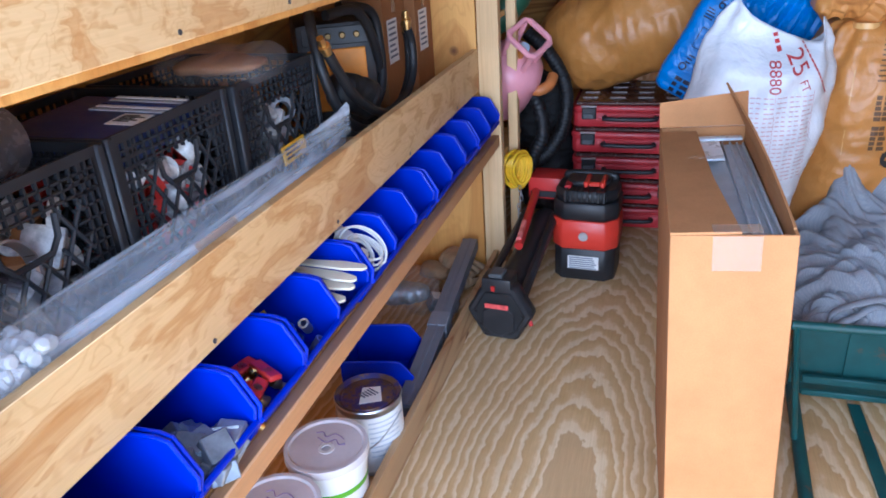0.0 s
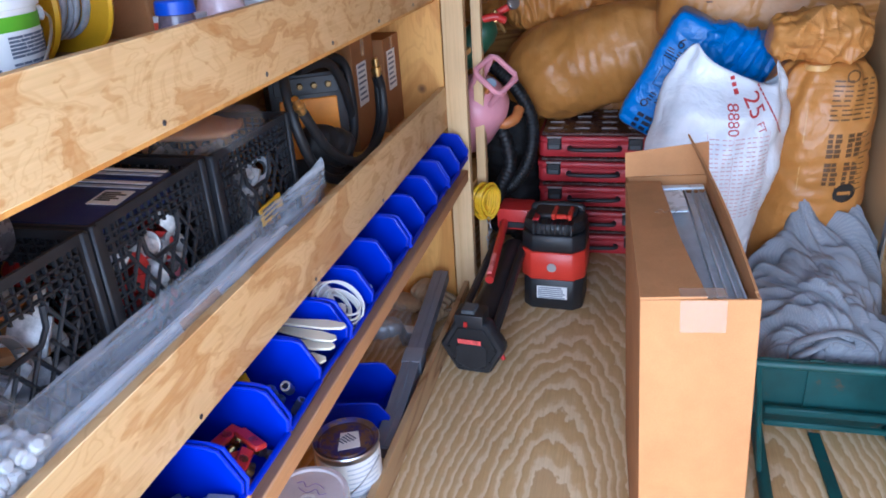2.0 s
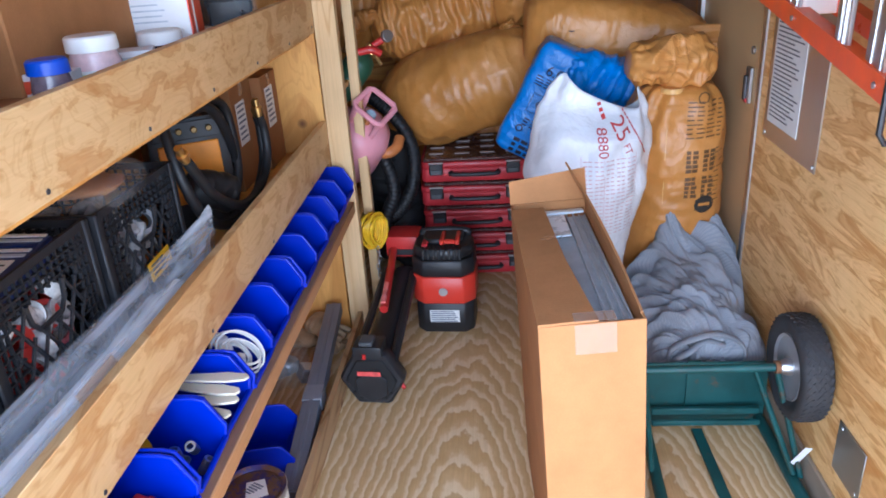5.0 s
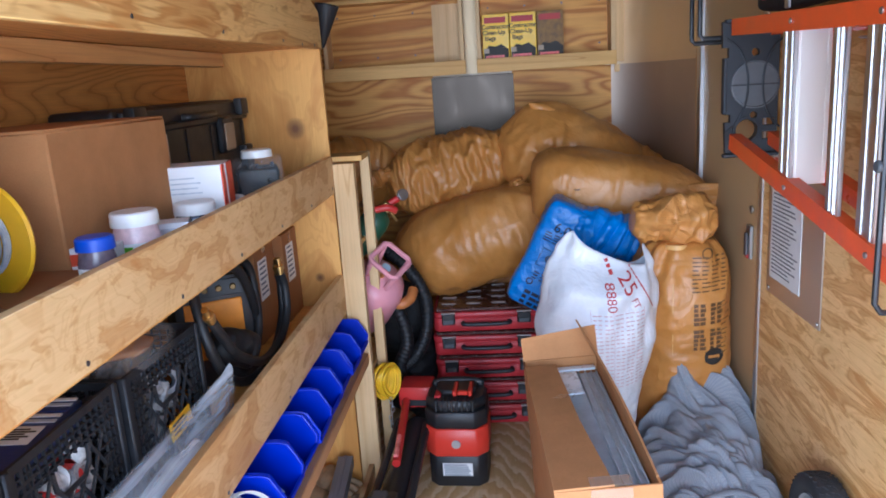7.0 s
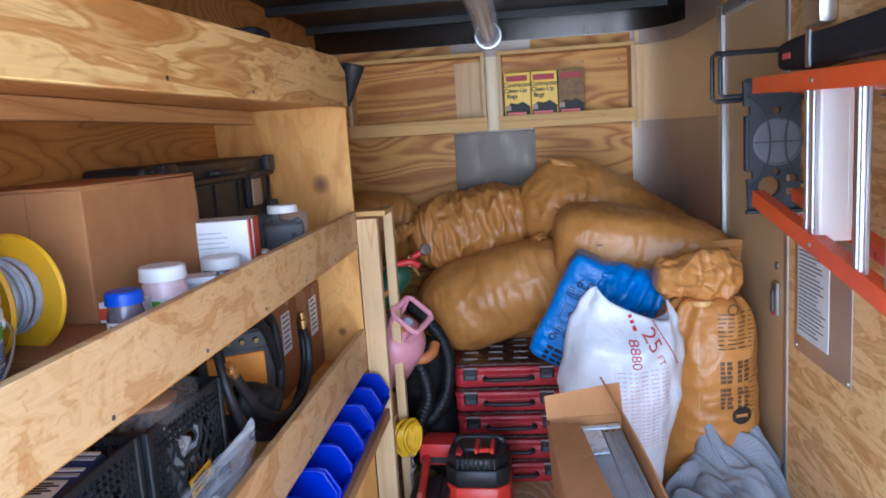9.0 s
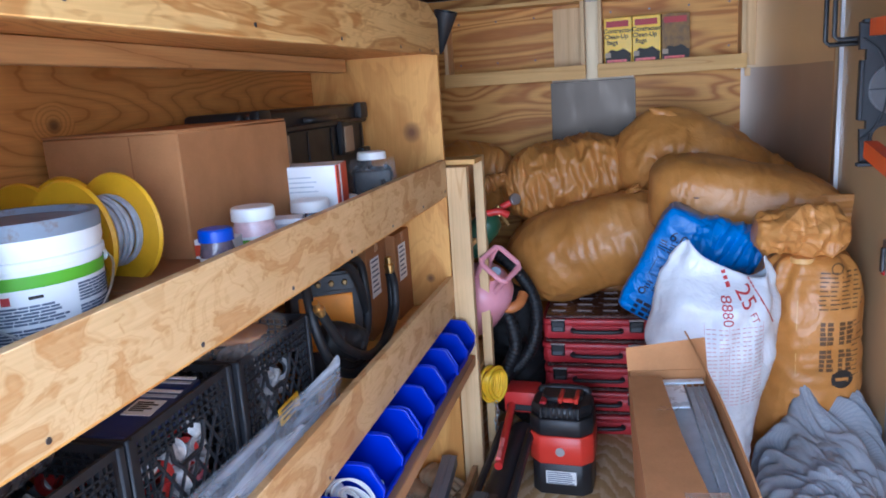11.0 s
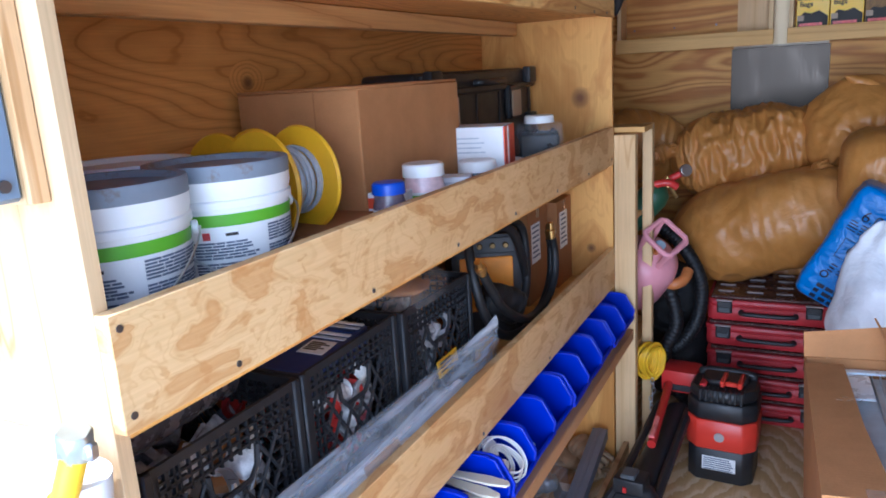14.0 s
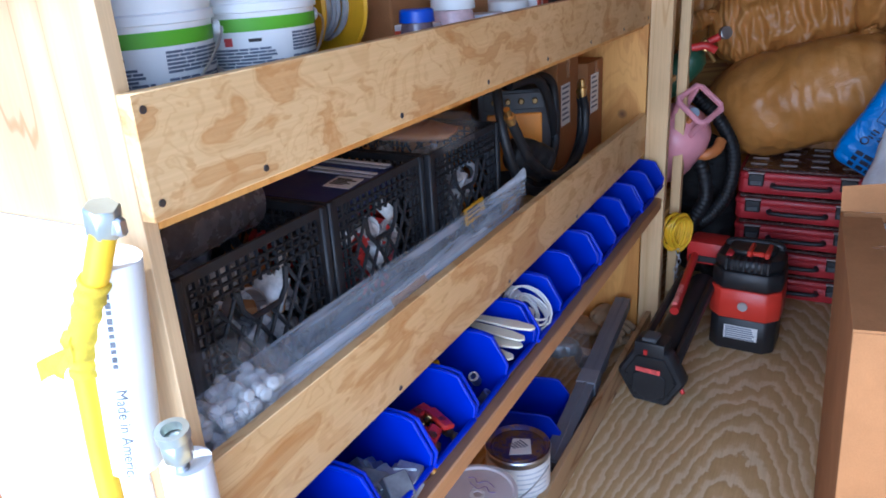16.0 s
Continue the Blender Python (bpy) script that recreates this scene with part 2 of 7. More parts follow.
def cardboard_mat(name, colour, along="z"):
    m, nodes, links, b = material(name, 0.8, 0.0, 0.25)
    co = mapped(nodes, links, (1, 1, 1))
    n1 = node(nodes, "ShaderNodeTexNoise", Scale=9.0, Detail=6.0, Roughness=0.65)
    n2 = node(nodes, "ShaderNodeTexNoise", Scale=420.0, Detail=2.0)
    wv = node(nodes, "ShaderNodeTexWave", Scale=38.0, Distortion=0.4)
    wv.bands_direction = "Y"
    for n in (n1, n2, wv):
        links.new(co, n.inputs["Vector"])
    col = ramp(nodes, links, n1.outputs[0], [(0.28, tuple(c * 0.84 for c in colour)), (0.72, tuple(c * 1.1 for c in colour))]).outputs[0]
    sp = ramp(nodes, links, n2.outputs[0], [(0.3, (0.86, 0.84, 0.8)), (0.6, (1, 1, 1))])
    col = mixed(nodes, links, 0.6, col, sp.outputs[0], "MULTIPLY")
    links.new(col, b.inputs["Base Color"])
    h = math_node(nodes, links, "ADD", math_node(nodes, links, "MULTIPLY", wv.outputs[1], 0.25), n1.outputs[0])
    bumped(nodes, links, b, h, 0.25, 0.002)
    return m


def woven(name, colour, pitch=90.0):
    """Open-weave cloth: threads both ways, faded in patches."""
    m, nodes, links, b = material(name, 0.92, 0.0, 0.15)
    co = mapped(nodes, links, (1, 1, 1), turn=(12, 20, 8))
    threads = []
    for way in ("X", "Y"):
        w = node(nodes, "ShaderNodeTexWave", Scale=pitch, Distortion=0.3)
        w.bands_direction = way
        links.new(co, w.inputs["Vector"])
        threads.append(w.outputs[1])
    weave = math_node(nodes, links, "MULTIPLY", threads[0], threads[1])
    n1 = node(nodes, "ShaderNodeTexNoise", Scale=7.0, Detail=5.0, Roughness=0.6)
    links.new(co, n1.inputs["Vector"])
    col = ramp(nodes, links, n1.outputs[0], [(0.3, tuple(c * 0.82 for c in colour)), (0.7, tuple(c * 1.18 for c in colour))]).outputs[0]
    shade = ramp(nodes, links, weave, [(0.0, (0.74, 0.75, 0.78)), (0.6, (1, 1, 1))])
    col = mixed(nodes, links, 0.8, col, shade.outputs[0], "MULTIPLY")
    links.new(col, b.inputs["Base Color"])
    bumped(nodes, links, b, weave, 0.5, 0.0015)
    return m


M = {}
def floor_veneer():
    """Rotary-cut floor ply: nested arches of pale early wood round a plain heart, drawn out along the boards."""
    m, nodes, links, b = material("floor_plywood", 0.5)
    wob = node(nodes, "ShaderNodeTexNoise", Scale=1.0, Detail=3.0, Roughness=0.55)
    links.new(mapped(nodes, links, (5.0, 1.6, 1.0)), wob.inputs["Vector"])
    fine = node(nodes, "ShaderNodeTexNoise", Scale=1.0, Detail=3.0, Roughness=0.6)
    links.new(mapped(nodes, links, (26.0, 15.0, 1.0)), fine.inputs["Vector"])
    total = None
    for cx, cy, rx, ry in ((0.445, 0.93, 0.085, 0.31), (1.02, 0.75, 0.07, 0.40)):
        ln = nodes.new("ShaderNodeVectorMath")
        ln.operation = "LENGTH"
        far = nodes.new("ShaderNodeVectorMath")        # straight lines on the near side of the heart, arches beyond it
        far.operation = "MAXIMUM"
        links.new(mapped(nodes, links, (1 / rx, 1 / ry, 0.0), shift=(-cx / rx, -cy / ry, 0.0)), far.inputs[0])
        far.inputs[1].default_value = (-100.0, -0.6, 0.0)
        links.new(far.outputs[0], ln.inputs[0])
        total = ln.outputs["Value"] if total is None else math_node(nodes, links, "MINIMUM", total, ln.outputs["Value"])
    field = math_node(nodes, links, "ADD", total, math_node(nodes, links, "MULTIPLY", wob.outputs[0], 1.3))
    field = math_node(nodes, links, "ADD", field, math_node(nodes, links, "MULTIPLY", fine.outputs[0], 0.34))
    field = math_node(nodes, links, "MAXIMUM", field, 1.62)
    saw = math_node(nodes, links, "FRACT", math_node(nodes, links, "MULTIPLY", field, 3.1))
    base = ramp(nodes, links, saw, [(0.0, (0.56, 0.34, 0.135)), (0.10, (0.86, 0.69, 0.42)), (0.34, (0.84, 0.65, 0.38)), (0.52, (0.71, 0.48, 0.225)), (0.92, (0.64, 0.41, 0.17))])
    fib = node(nodes, "ShaderNodeTexNoise", Scale=1.0, Detail=3.0, Roughness=0.6)
    links.new(mapped(nodes, links, (240, 7, 240)), fib.inputs["Vector"])
    grain = ramp(nodes, links, fib.outputs[0], [(0.3, (0.78, 0.75, 0.70)), (0.7, (1, 1, 1))])
    col = mixed(nodes, links, 0.6, base.outputs[0], grain.outputs[0], "MULTIPLY")
    dirt = node(nodes, "ShaderNodeTexNoise", Scale=3.0, Detail=6.0, Roughness=0.65)
    links.new(mapped(nodes, links, (1, 1, 1)), dirt.inputs["Vector"])
    tone = ramp(nodes, links, dirt.outputs[0], [(0.3, (0.84, 0.82, 0.80)), (0.62, (1, 1, 1))])
    col = mixed(nodes, links, 0.8, col, tone.outputs[0], "MULTIPLY")
    links.new(col, b.inputs["Base Color"])
    rr = ramp(nodes, links, dirt.outputs[0], [(0.3, (0.62,) * 3), (0.7, (0.42,) * 3)])
    links.new(rr.outputs[0], b.inputs["Roughness"])
    bumped(nodes, links, b, math_node(nodes, links, "ADD", saw, fib.outputs[0]), 0.25, 0.001)
    return m


M["floor"] = floor_veneer()
M["rail"] = blotched_ply("rail_plywood", (0.80, 0.54, 0.255), (0.57, 0.27, 0.075), "y", size=15.0, stretch=0.5, edge=(0.545, 0.585))
M["fascia"] = blotched_ply("fascia_plywood", (0.92, 0.59, 0.22), (0.52, 0.20, 0.032), "y", size=13.0, stretch=0.15, edge=(0.485, 0.515), shift=(0, 1.3, 0.4), flecks=0.4)
M["panel"] = blotched_ply("panel_plywood", (0.82, 0.445, 0.115), (0.58, 0.245, 0.042), "z", size=6.0, stretch=0.3, edge=(0.52, 0.60), flecks=0.3, spots=(((-0.113, 2.03, 1.341), (0.036, 0.5, 0.040)), ((-0.082, 2.03, 0.818), (0.019, 0.5, 0.019))))
M["wall"] = plywood("wall_plywood", (0.82, 0.385, 0.098), (0.56, 0.225, 0.045), "y", rings=40, size=2.0, stretch=0.26, sharp=(0.15, 0.95), shift=(0.1, 0.6, 0.1), wobble=0.7, spots=(((-0.47, 0.784, 1.454), (0.5, 0.022, 0.018)),), hearts=(((-0.47, 0.80, 1.50), (1, 0.45, 0.22), 0.12),))
M["wall_right"] = blotched_ply("wall_right_plywood", (0.93, 0.62, 0.265), (0.60, 0.27, 0.058), "y", size=20.0, stretch=0.17, edge=(0.475, 0.53), shift=(0.4, 0.3, 0.2), flecks=0.6)
M["front"] = plywood("front_plywood", (0.80, 0.42, 0.092), (0.50, 0.185, 0.022), "x", rings=13, size=4.2, stretch=0.16, sharp=(0.15, 0.65), shift=(0.6, 0.2, 0.9), wobble=0.6)
M["pine"] = plywood("pine_board", (0.84, 0.60, 0.31), (0.66, 0.40, 0.16), "z", rings=5, size=4.0, stretch=0.06, sharp=(0.3, 1.0))
M["rail_b"] = blotched_ply("rail_plywood_lower", (0.79, 0.53, 0.245), (0.55, 0.26, 0.07), "y", size=13.0, stretch=0.33, edge=(0.535, 0.58), shift=(0.2, 3.3, 1.1))
M["end_panel"] = plywood("end_panel_plywood", (0.74, 0.52, 0.28), (0.52, 0.30, 0.12), "z", rings=12, size=3.0, stretch=0.12, sharp=(0.4, 1.0), shift=(0.3, 0, 0.2))
M["lip"] = plywood("lip_plywood", (0.58, 0.38, 0.19), (0.34, 0.17, 0.06), "y", rings=14, size=4.0, stretch=0.1, sharp=(0.4, 0.95), knots=4.0)
M["pine_y"] = plywood("pine_bearer", (0.74, 0.42, 0.15), (0.48, 0.22, 0.06), "y", rings=12, size=5.0, stretch=0.08, sharp=(0.4, 1.0))
M["grey_wood"] = plywood("weathered_board", (0.36, 0.30, 0.23), (0.2, 0.15, 0.1), "y", rings=14, size=5.0, stretch=0.06, sharp=(0.4, 0.95))
M["pine_x"] = plywood("pine_cleat", (0.85, 0.52, 0.165), (0.62, 0.31, 0.07), "x", rings=5, size=4.0, stretch=0.08, sharp=(0.4, 1.0))
M["redwood"] = plywood("shelf_edge_board", (0.60, 0.32, 0.14), (0.40, 0.18, 0.07), "y", rings=6, size=5.0, stretch=0.06, sharp=(0.5, 1.0), knots=3.0)
M["alu"] = brushed("aluminium_sheet", (0.56, 0.52, 0.47), 0.30, "z", 0.12)
M["alu_pale"] = brushed("pale_aluminium_sheet", (0.90, 0.77, 0.54), 0.5, "z", 0.12)
# near-black base puts a dim reflection into the bare plate's colour
M["alu_plate"] = brushed("dimmed_aluminium_plate", (0.060, 0.050, 0.041), 0.27, "z", 0.14)
M["alu_tread"] = brushed("bright_aluminium_tread", (0.92, 0.90, 0.87), 0.40, "z", 0.10)
M["alu_side"] = brushed("side_aluminium_sheet", (0.62, 0.53, 0.44), 0.48, "z", 0.12)
M["alu_dark"] = brushed("dark_aluminium_sheet", (0.15, 0.138, 0.125), 0.26, "z", 0.10)
M["sheet_steel"] = plain("dull_sheet_steel", (0.56, 0.59, 0.60), 0.36, 0.3, vary=0.12, scale=30)
M["alu_bright"] = brushed("aluminium_extrusion", (0.66, 0.66, 0.67), 0.26)
M["steel"] = brushed("steel", (0.55, 0.56, 0.58), 0.3, "y")
# pale colour holds the doorway's reflection on galvanised metal
M["galv"] = plain("galvanised_daylight_sheen", (0.74, 0.82, 0.86), 0.28, 0.25, vary=0.08, scale=20)
M["screw"] = plain("screw_steel", (0.16, 0.16, 0.17), 0.4, 0.9)
M["door_skin"] = plain("door_skin", (0.62, 0.43, 0.215), 0.5, vary=0.06, scale=3)
M["black"] = plain("black_plastic", (0.018, 0.018, 0.02), 0.45, vary=0.3, scale=20)
M["crate"] = plain("crate_plastic", (0.012, 0.0125, 0.015), 0.5, vary=0.35, scale=12)
M["dark_grey"] = plain("dark_grey_plastic", (0.075, 0.08, 0.085), 0.5)
M["rubber"] = plain("black_rubber", (0.008, 0.008, 0.009), 0.55, vary=0.3)
M["tyre"] = plain("tyre_rubber", (0.030, 0.030, 0.032), 0.75, vary=0.3, dirt=(0.12, 0.115, 0.10), dirt_at=0.62)
M["red"] = plain("red_plastic", (0.50, 0.025, 0.02), 0.4, vary=0.12)
M["dark_red"] = plain("organizer_red", (0.46, 0.028, 0.034), 0.42, vary=0.15, dirt=(0.34, 0.13, 0.11), dirt_at=0.66)
M["lid"] = plain("smoked_lid", (0.085, 0.04, 0.035), 0.22, vary=0.4, scale=25, dirt=(0.34, 0.26, 0.22), dirt_at=0.58)
M["blue"] = plain("bin_blue", (0.004, 0.022, 0.44), 0.42, vary=0.12, scale=6, spec=0.35)
M["yellow"] = plain("yellow_plastic", (0.80, 0.43, 0.006), 0.4, vary=0.1)
M["yellow_cable"] = plain("yellow_cable", (0.85, 0.52, 0.01), 0.45, vary=0.15)
M["orange"] = plain("orange_fibreglass", (0.80, 0.10, 0.015), 0.35, vary=0.12)
M["tool_orange"] = plain("tool_orange", (0.75, 0.27, 0.01), 0.45)
M["white"] = plain("white_plastic", (0.80, 0.80, 0.78), 0.35, vary=0.04)
M["paper"] = plain("label_paper", (0.78, 0.78, 0.76), 0.6, vary=0.05)
M["label_grey"] = plain("label_grey", (0.13, 0.15, 0.20), 0.55, vary=0.35, scale=60)
M["green"] = plain("label_green", (0.13, 0.40, 0.015), 0.5, vary=0.08)
M["lid_grey"] = plain("pail_lid_grey", (0.19, 0.215, 0.25), 0.5, vary=0.12, dirt=(0.16, 0.12, 0.10), dirt_at=0.56)
M["teal"] = plain("green_dolly_paint", (0.012, 0.075, 0.072), 0.45, vary=0.3, scale=10, dirt=(0.12, 0.06, 0.03), dirt_at=0.60)
M["cloth"] = woven("grey_canvas", (0.36, 0.38, 0.41))
M["pink"] = plain("pink_tank_paint", (0.76, 0.33, 0.37), 0.35, vary=0.08)
M["bottle_green"] = plain("green_tank_paint", (0.02, 0.07, 0.035), 0.4)
M["brass"] = plain("brass", (0.72, 0.48, 0.18), 0.3, 1.0)
M["brass_dark"] = plain("dull_brass", (0.20, 0.13, 0.05), 0.4, 0.8)
M["brown_bag"] = film_plastic("brown_bag_film", (0.56, 0.24, 0.05), 0.40, wrinkle=13, strength=0.30, dust=(0.60, 0.35, 0.15), facet=0.26)
M["brown_seam"] = film_plastic("pale_seam_film", (0.72, 0.42, 0.14), 0.3, wrinkle=20, strength=0.2)
M["blue_bag"] = film_plastic("blue_bag_film", (0.02, 0.20, 0.62), 0.32, wrinkle=24, strength=0.40, facet=0.25)
M["white_bag"] = film_plastic("white_bag_film", (0.76, 0.78, 0.82), 0.34, wrinkle=16, strength=0.32, facet=0.22)
def sleeve_film():
    """Clear sheeting drawn along the shelf: milky folds between clear stretches."""
    m, nodes, links, b = material("poly_sleeve_film", 0.14)
    b.inputs["Base Color"].default_value = (0.86, 0.91, 0.97, 1)
    n1 = node(nodes, "ShaderNodeTexNoise", Scale=1.0, Detail=3.0, Roughness=0.55, Distortion=0.4)
    links.new(mapped(nodes, links, (46.0, 2.2, 46.0)), n1.inputs["Vector"])
    n2 = node(nodes, "ShaderNodeTexNoise", Scale=1.0, Detail=2.0, Roughness=0.5)
    links.new(mapped(nodes, links, (9.0, 5.0, 9.0)), n2.inputs["Vector"])
    both = math_node(nodes, links, "ADD", math_node(nodes, links, "MULTIPLY", n1.outputs[0], 0.65), math_node(nodes, links, "MULTIPLY", n2.outputs[0], 0.35))
    al = ramp(nodes, links, both, [(0.36, (0.07, 0.07, 0.07)), (0.50, (0.26, 0.26, 0.26)), (0.64, (0.66, 0.66, 0.66))])
    links.new(al.outputs[0], b.inputs["Alpha"])
    bumped(nodes, links, b, both, 0.5, 0.01)
    return m


M["poly"] = sleeve_film()
M["thin_film"] = film_plastic("thin_bag_film", (0.42, 0.40, 0.38), 0.12, alpha=0.13, wrinkle=18, strength=0.22)
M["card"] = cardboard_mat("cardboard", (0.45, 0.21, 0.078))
# darker brown card; also carries the shade on the tall carton's left wall
M["card_dark"] = cardboard_mat("cardboard_brown_and_shaded", (0.34, 0.152, 0.056))
M["ink"] = plain("black_ink", (0.03, 0.025, 0.02), 0.6)
M["ink_brown"] = plain("brown_ink", (0.13, 0.065, 0.025), 0.5)
M["ink_red"] = plain("red_ink", (0.45, 0.04, 0.04), 0.5)
M["ink_blue"] = plain("navy_ink", (0.004, 0.008, 0.03), 0.5)
M["cream"] = plain("cream_plastic", (0.72, 0.66, 0.52), 0.4, vary=0.06)
M["cable_white"] = plain("white_cable", (0.74, 0.73, 0.70), 0.4, vary=0.06)
M["fitting_grey"] = plain("cast_fitting_grey", (0.27, 0.29, 0.32), 0.4, 0.5, vary=0.3, scale=40)
M["print_pink"] = plain("faded_red_ink", (0.62, 0.40, 0.42), 0.5)
M["lid_rib"] = plain("lid_rib_grey", (0.40, 0.34, 0.32), 0.35, vary=0.3)
M["vac_red"] = plain("vacuum_red", (0.66, 0.045, 0.025), 0.35, vary=0.06)
M["warn_red"] = plain("warning_red", (0.72, 0.10, 0.09), 0.4, vary=0.4, scale=60)
M["pink_plastic"] = plain("pale_red_plastic", (0.75, 0.20, 0.18), 0.3)
M["rust"] = plain("rust", (0.17, 0.075, 0.03), 0.8, vary=0.5, scale=60)
M["rim_grey"] = plain("rim_grey", (0.33, 0.34, 0.35), 0.4, 0.4, vary=0.15, dirt=(0.15, 0.12, 0.1), dirt_at=0.64)
M["tan_plastic"] = plain("tan_plastic", (0.40, 0.30, 0.20), 0.5)
M["print_pale"] = plain("pale_grey_ink", (0.50, 0.53, 0.58), 0.55, vary=0.2, scale=60)
M["print_dark"] = plain("grey_ink", (0.12, 0.12, 0.13), 0.6, vary=0.4, scale=80)
M["print_green"] = plain("pale_green_ink", (0.45, 0.70, 0.30), 0.5)
M["cable_grey"] = plain("grey_wire", (0.42, 0.43, 0.45), 0.4, vary=0.25, scale=50)
M["white_card"] = plain("white_card", (0.78, 0.78, 0.78), 0.5, vary=0.04)
M["carton_red"] = plain("carton_red", (0.70, 0.085, 0.03), 0.45, vary=0.05)
M["carton_yellow"] = plain("carton_yellow", (0.95, 0.58, 0.002), 0.4, vary=0.05)
M["carton_dark"] = plain("carton_shadowed_side", (0.24, 0.12, 0.02), 0.5, vary=0.5, scale=40)
M["cap_blue"] = plain("cap_blue", (0.015, 0.08, 0.55), 0.35)
M["jar_amber"] = plain("jar_amber", (0.16, 0.12, 0.14), 0.12, vary=0.4, scale=40)
M["jar_pink"] = plain("jar_pink", (0.72, 0.52, 0.52), 0.2, vary=0.3, scale=30)
M["jar_dark"] = plain("jar_dark", (0.03, 0.035, 0.06), 0.2)
M["packet_clear"] = plain("clear_packaging", (0.46, 0.44, 0.42), 0.12, vary=0.6, scale=40)
M["duct_foil"] = plain("dark_duct", (0.13, 0.11, 0.11), 0.25, 0.3, vary=0.4, scale=30)
M["navy"] = plain("navy_card", (0.012, 0.030, 0.14), 0.4, vary=0.2)
M["tube_white"] = plain("white_tubing", (0.82, 0.83, 0.82), 0.35)
M["lid_white"] = plain("dusty_white_lid", (0.66, 0.62, 0.62), 0.5, vary=0.1, dirt=(0.42, 0.36, 0.36), dirt_at=0.64)
M["ink_purple"] = plain("purple_ink", (0.22, 0.14, 0.32), 0.6)
M["can_lid"] = plain("stained_can_lid", (0.15, 0.085, 0.05), 0.35, 0.3, vary=0.4, dirt=(0.02, 0.03, 0.20), dirt_at=0.47)
M["grey_pvc2"] = plain("grey_plastic_coupling", (0.22, 0.23, 0.26), 0.45)
M["leather"] = plain("tan_leather", (0.36, 0.24, 0.13), 0.8, vary=0.3, scale=20, bump=0.4)
M["valve_blue"] = plain("valve_blue", (0.45, 0.60, 0.72), 0.4)
M["hose_orange"] = plain("hose_orange", (0.55, 0.19, 0.05), 0.45, vary=0.2)
M["cap_black"] = plain("ladder_cap", (0.022, 0.024, 0.029), 0.5, vary=0.2)
M["disc_grey"] = plain("recess_grey", (0.10, 0.10, 0.105), 0.5)
M["case_fabric"] = plain("case_fabric", (0.014, 0.014, 0.015), 0.7, vary=0.3)
M["zinc"] = plain("zinc_plate", (0.56, 0.60, 0.55), 0.32, 0.85, vary=0.15)
M["tape_yellow"] = plain("frayed_tape", (0.62, 0.45, 0.02), 0.7, vary=0.3, scale=70, bump=0.5)
M["tube_clear"] = glassy("clear_light_tube", (0.85, 0.85, 0.87), 0.35, 0.12)
M["clear"] = glassy("clear_plastic", (0.5, 0.52, 0.55), 0.08)
M["tape"] = glassy("clear_tape", (0.62, 0.42, 0.28), 0.35, 0.2)
M["grey_pvc"] = plain("grey_plastic_trunking", (0.16, 0.17, 0.20), 0.45, vary=0.12)
M["grey_box"] = plain("grey_blue_paint", (0.17, 0.23, 0.31), 0.4, vary=0.06)
M["ceiling"] = plain("ceiling_black", (0.022, 0.021, 0.02), 0.45, vary=0.4, scale=5)
M["concrete"] = plain("concrete_drive", (0.36, 0.35, 0.33), 0.85, vary=0.15, scale=3)
M["white_board"] = plain("white_painted_board", (0.80, 0.81, 0.80), 0.5, vary=0.05)


# ---- mesh helpers ----
def mesh_of(bm, name):
    me = bpy.data.meshes.new(name)
    bm.to_mesh(me)
    bm.free()
    return me


def smooth(me, angle=40):
    for p in me.polygons:
        p.use_smooth = True
    me.set_sharp_from_angle(angle=radians(angle))


def part(name, bm, mat, parent=None, label="", at=None, soft=40):
    me = mesh_of(bm, name)
    me.materials.append(M[mat] if isinstance(mat, str) else mat)
    if soft:
        smooth(me, soft)
    ob = new(name, me)
    if parent:
        ob.parent = parent
    if at is not None:
        ob.matrix_basis = at
    if label:
        tagged(ob, label)
    return ob


def twin(ob, m):
    """Another object on the same mesh, under the same parent."""
    o = ob.copy()
    scene.collection.objects.link(o)
    o.matrix_basis = m
    return o


def thing(name, m, label, category, group=""):
    e = new(name)
    e.empty_display_size = 0.05
    e.matrix_basis = m
    return tagged(e, label, category, group)


def setting(name, bm, mat, label="", soft=30):
    ob = part(name, bm, mat, None, "", None, soft)
    return tagged(ob, label, kind="structure")


def box(x0, x1, y0, y1, z0, z1, bevel=0.0, seg=1, bm=None):
    b = bmesh.new()
    bmesh.ops.create_cube(b, size=1)
    for v in b.verts:
        v.co = Vector((x0 + (v.co.x + 0.5) * (x1 - x0), y0 + (v.co.y + 0.5) * (y1 - y0), z0 + (v.co.z + 0.5) * (z1 - z0)))
    if bevel:
        bmesh.ops.bevel(b, geom=b.edges[:], offset=bevel, segments=seg, profile=0.6, affect="EDGES")
    return joined(bm, b)


def joined(bm, b):
    if bm is None:
        return b
    me = bpy.data.meshes.new("tmp")
    b.to_mesh(me)
    b.free()
    bm.from_mesh(me)
    bpy.data.meshes.remove(me)
    return bm


def moved(bm, m):
    bm.transform(m)
    return bm


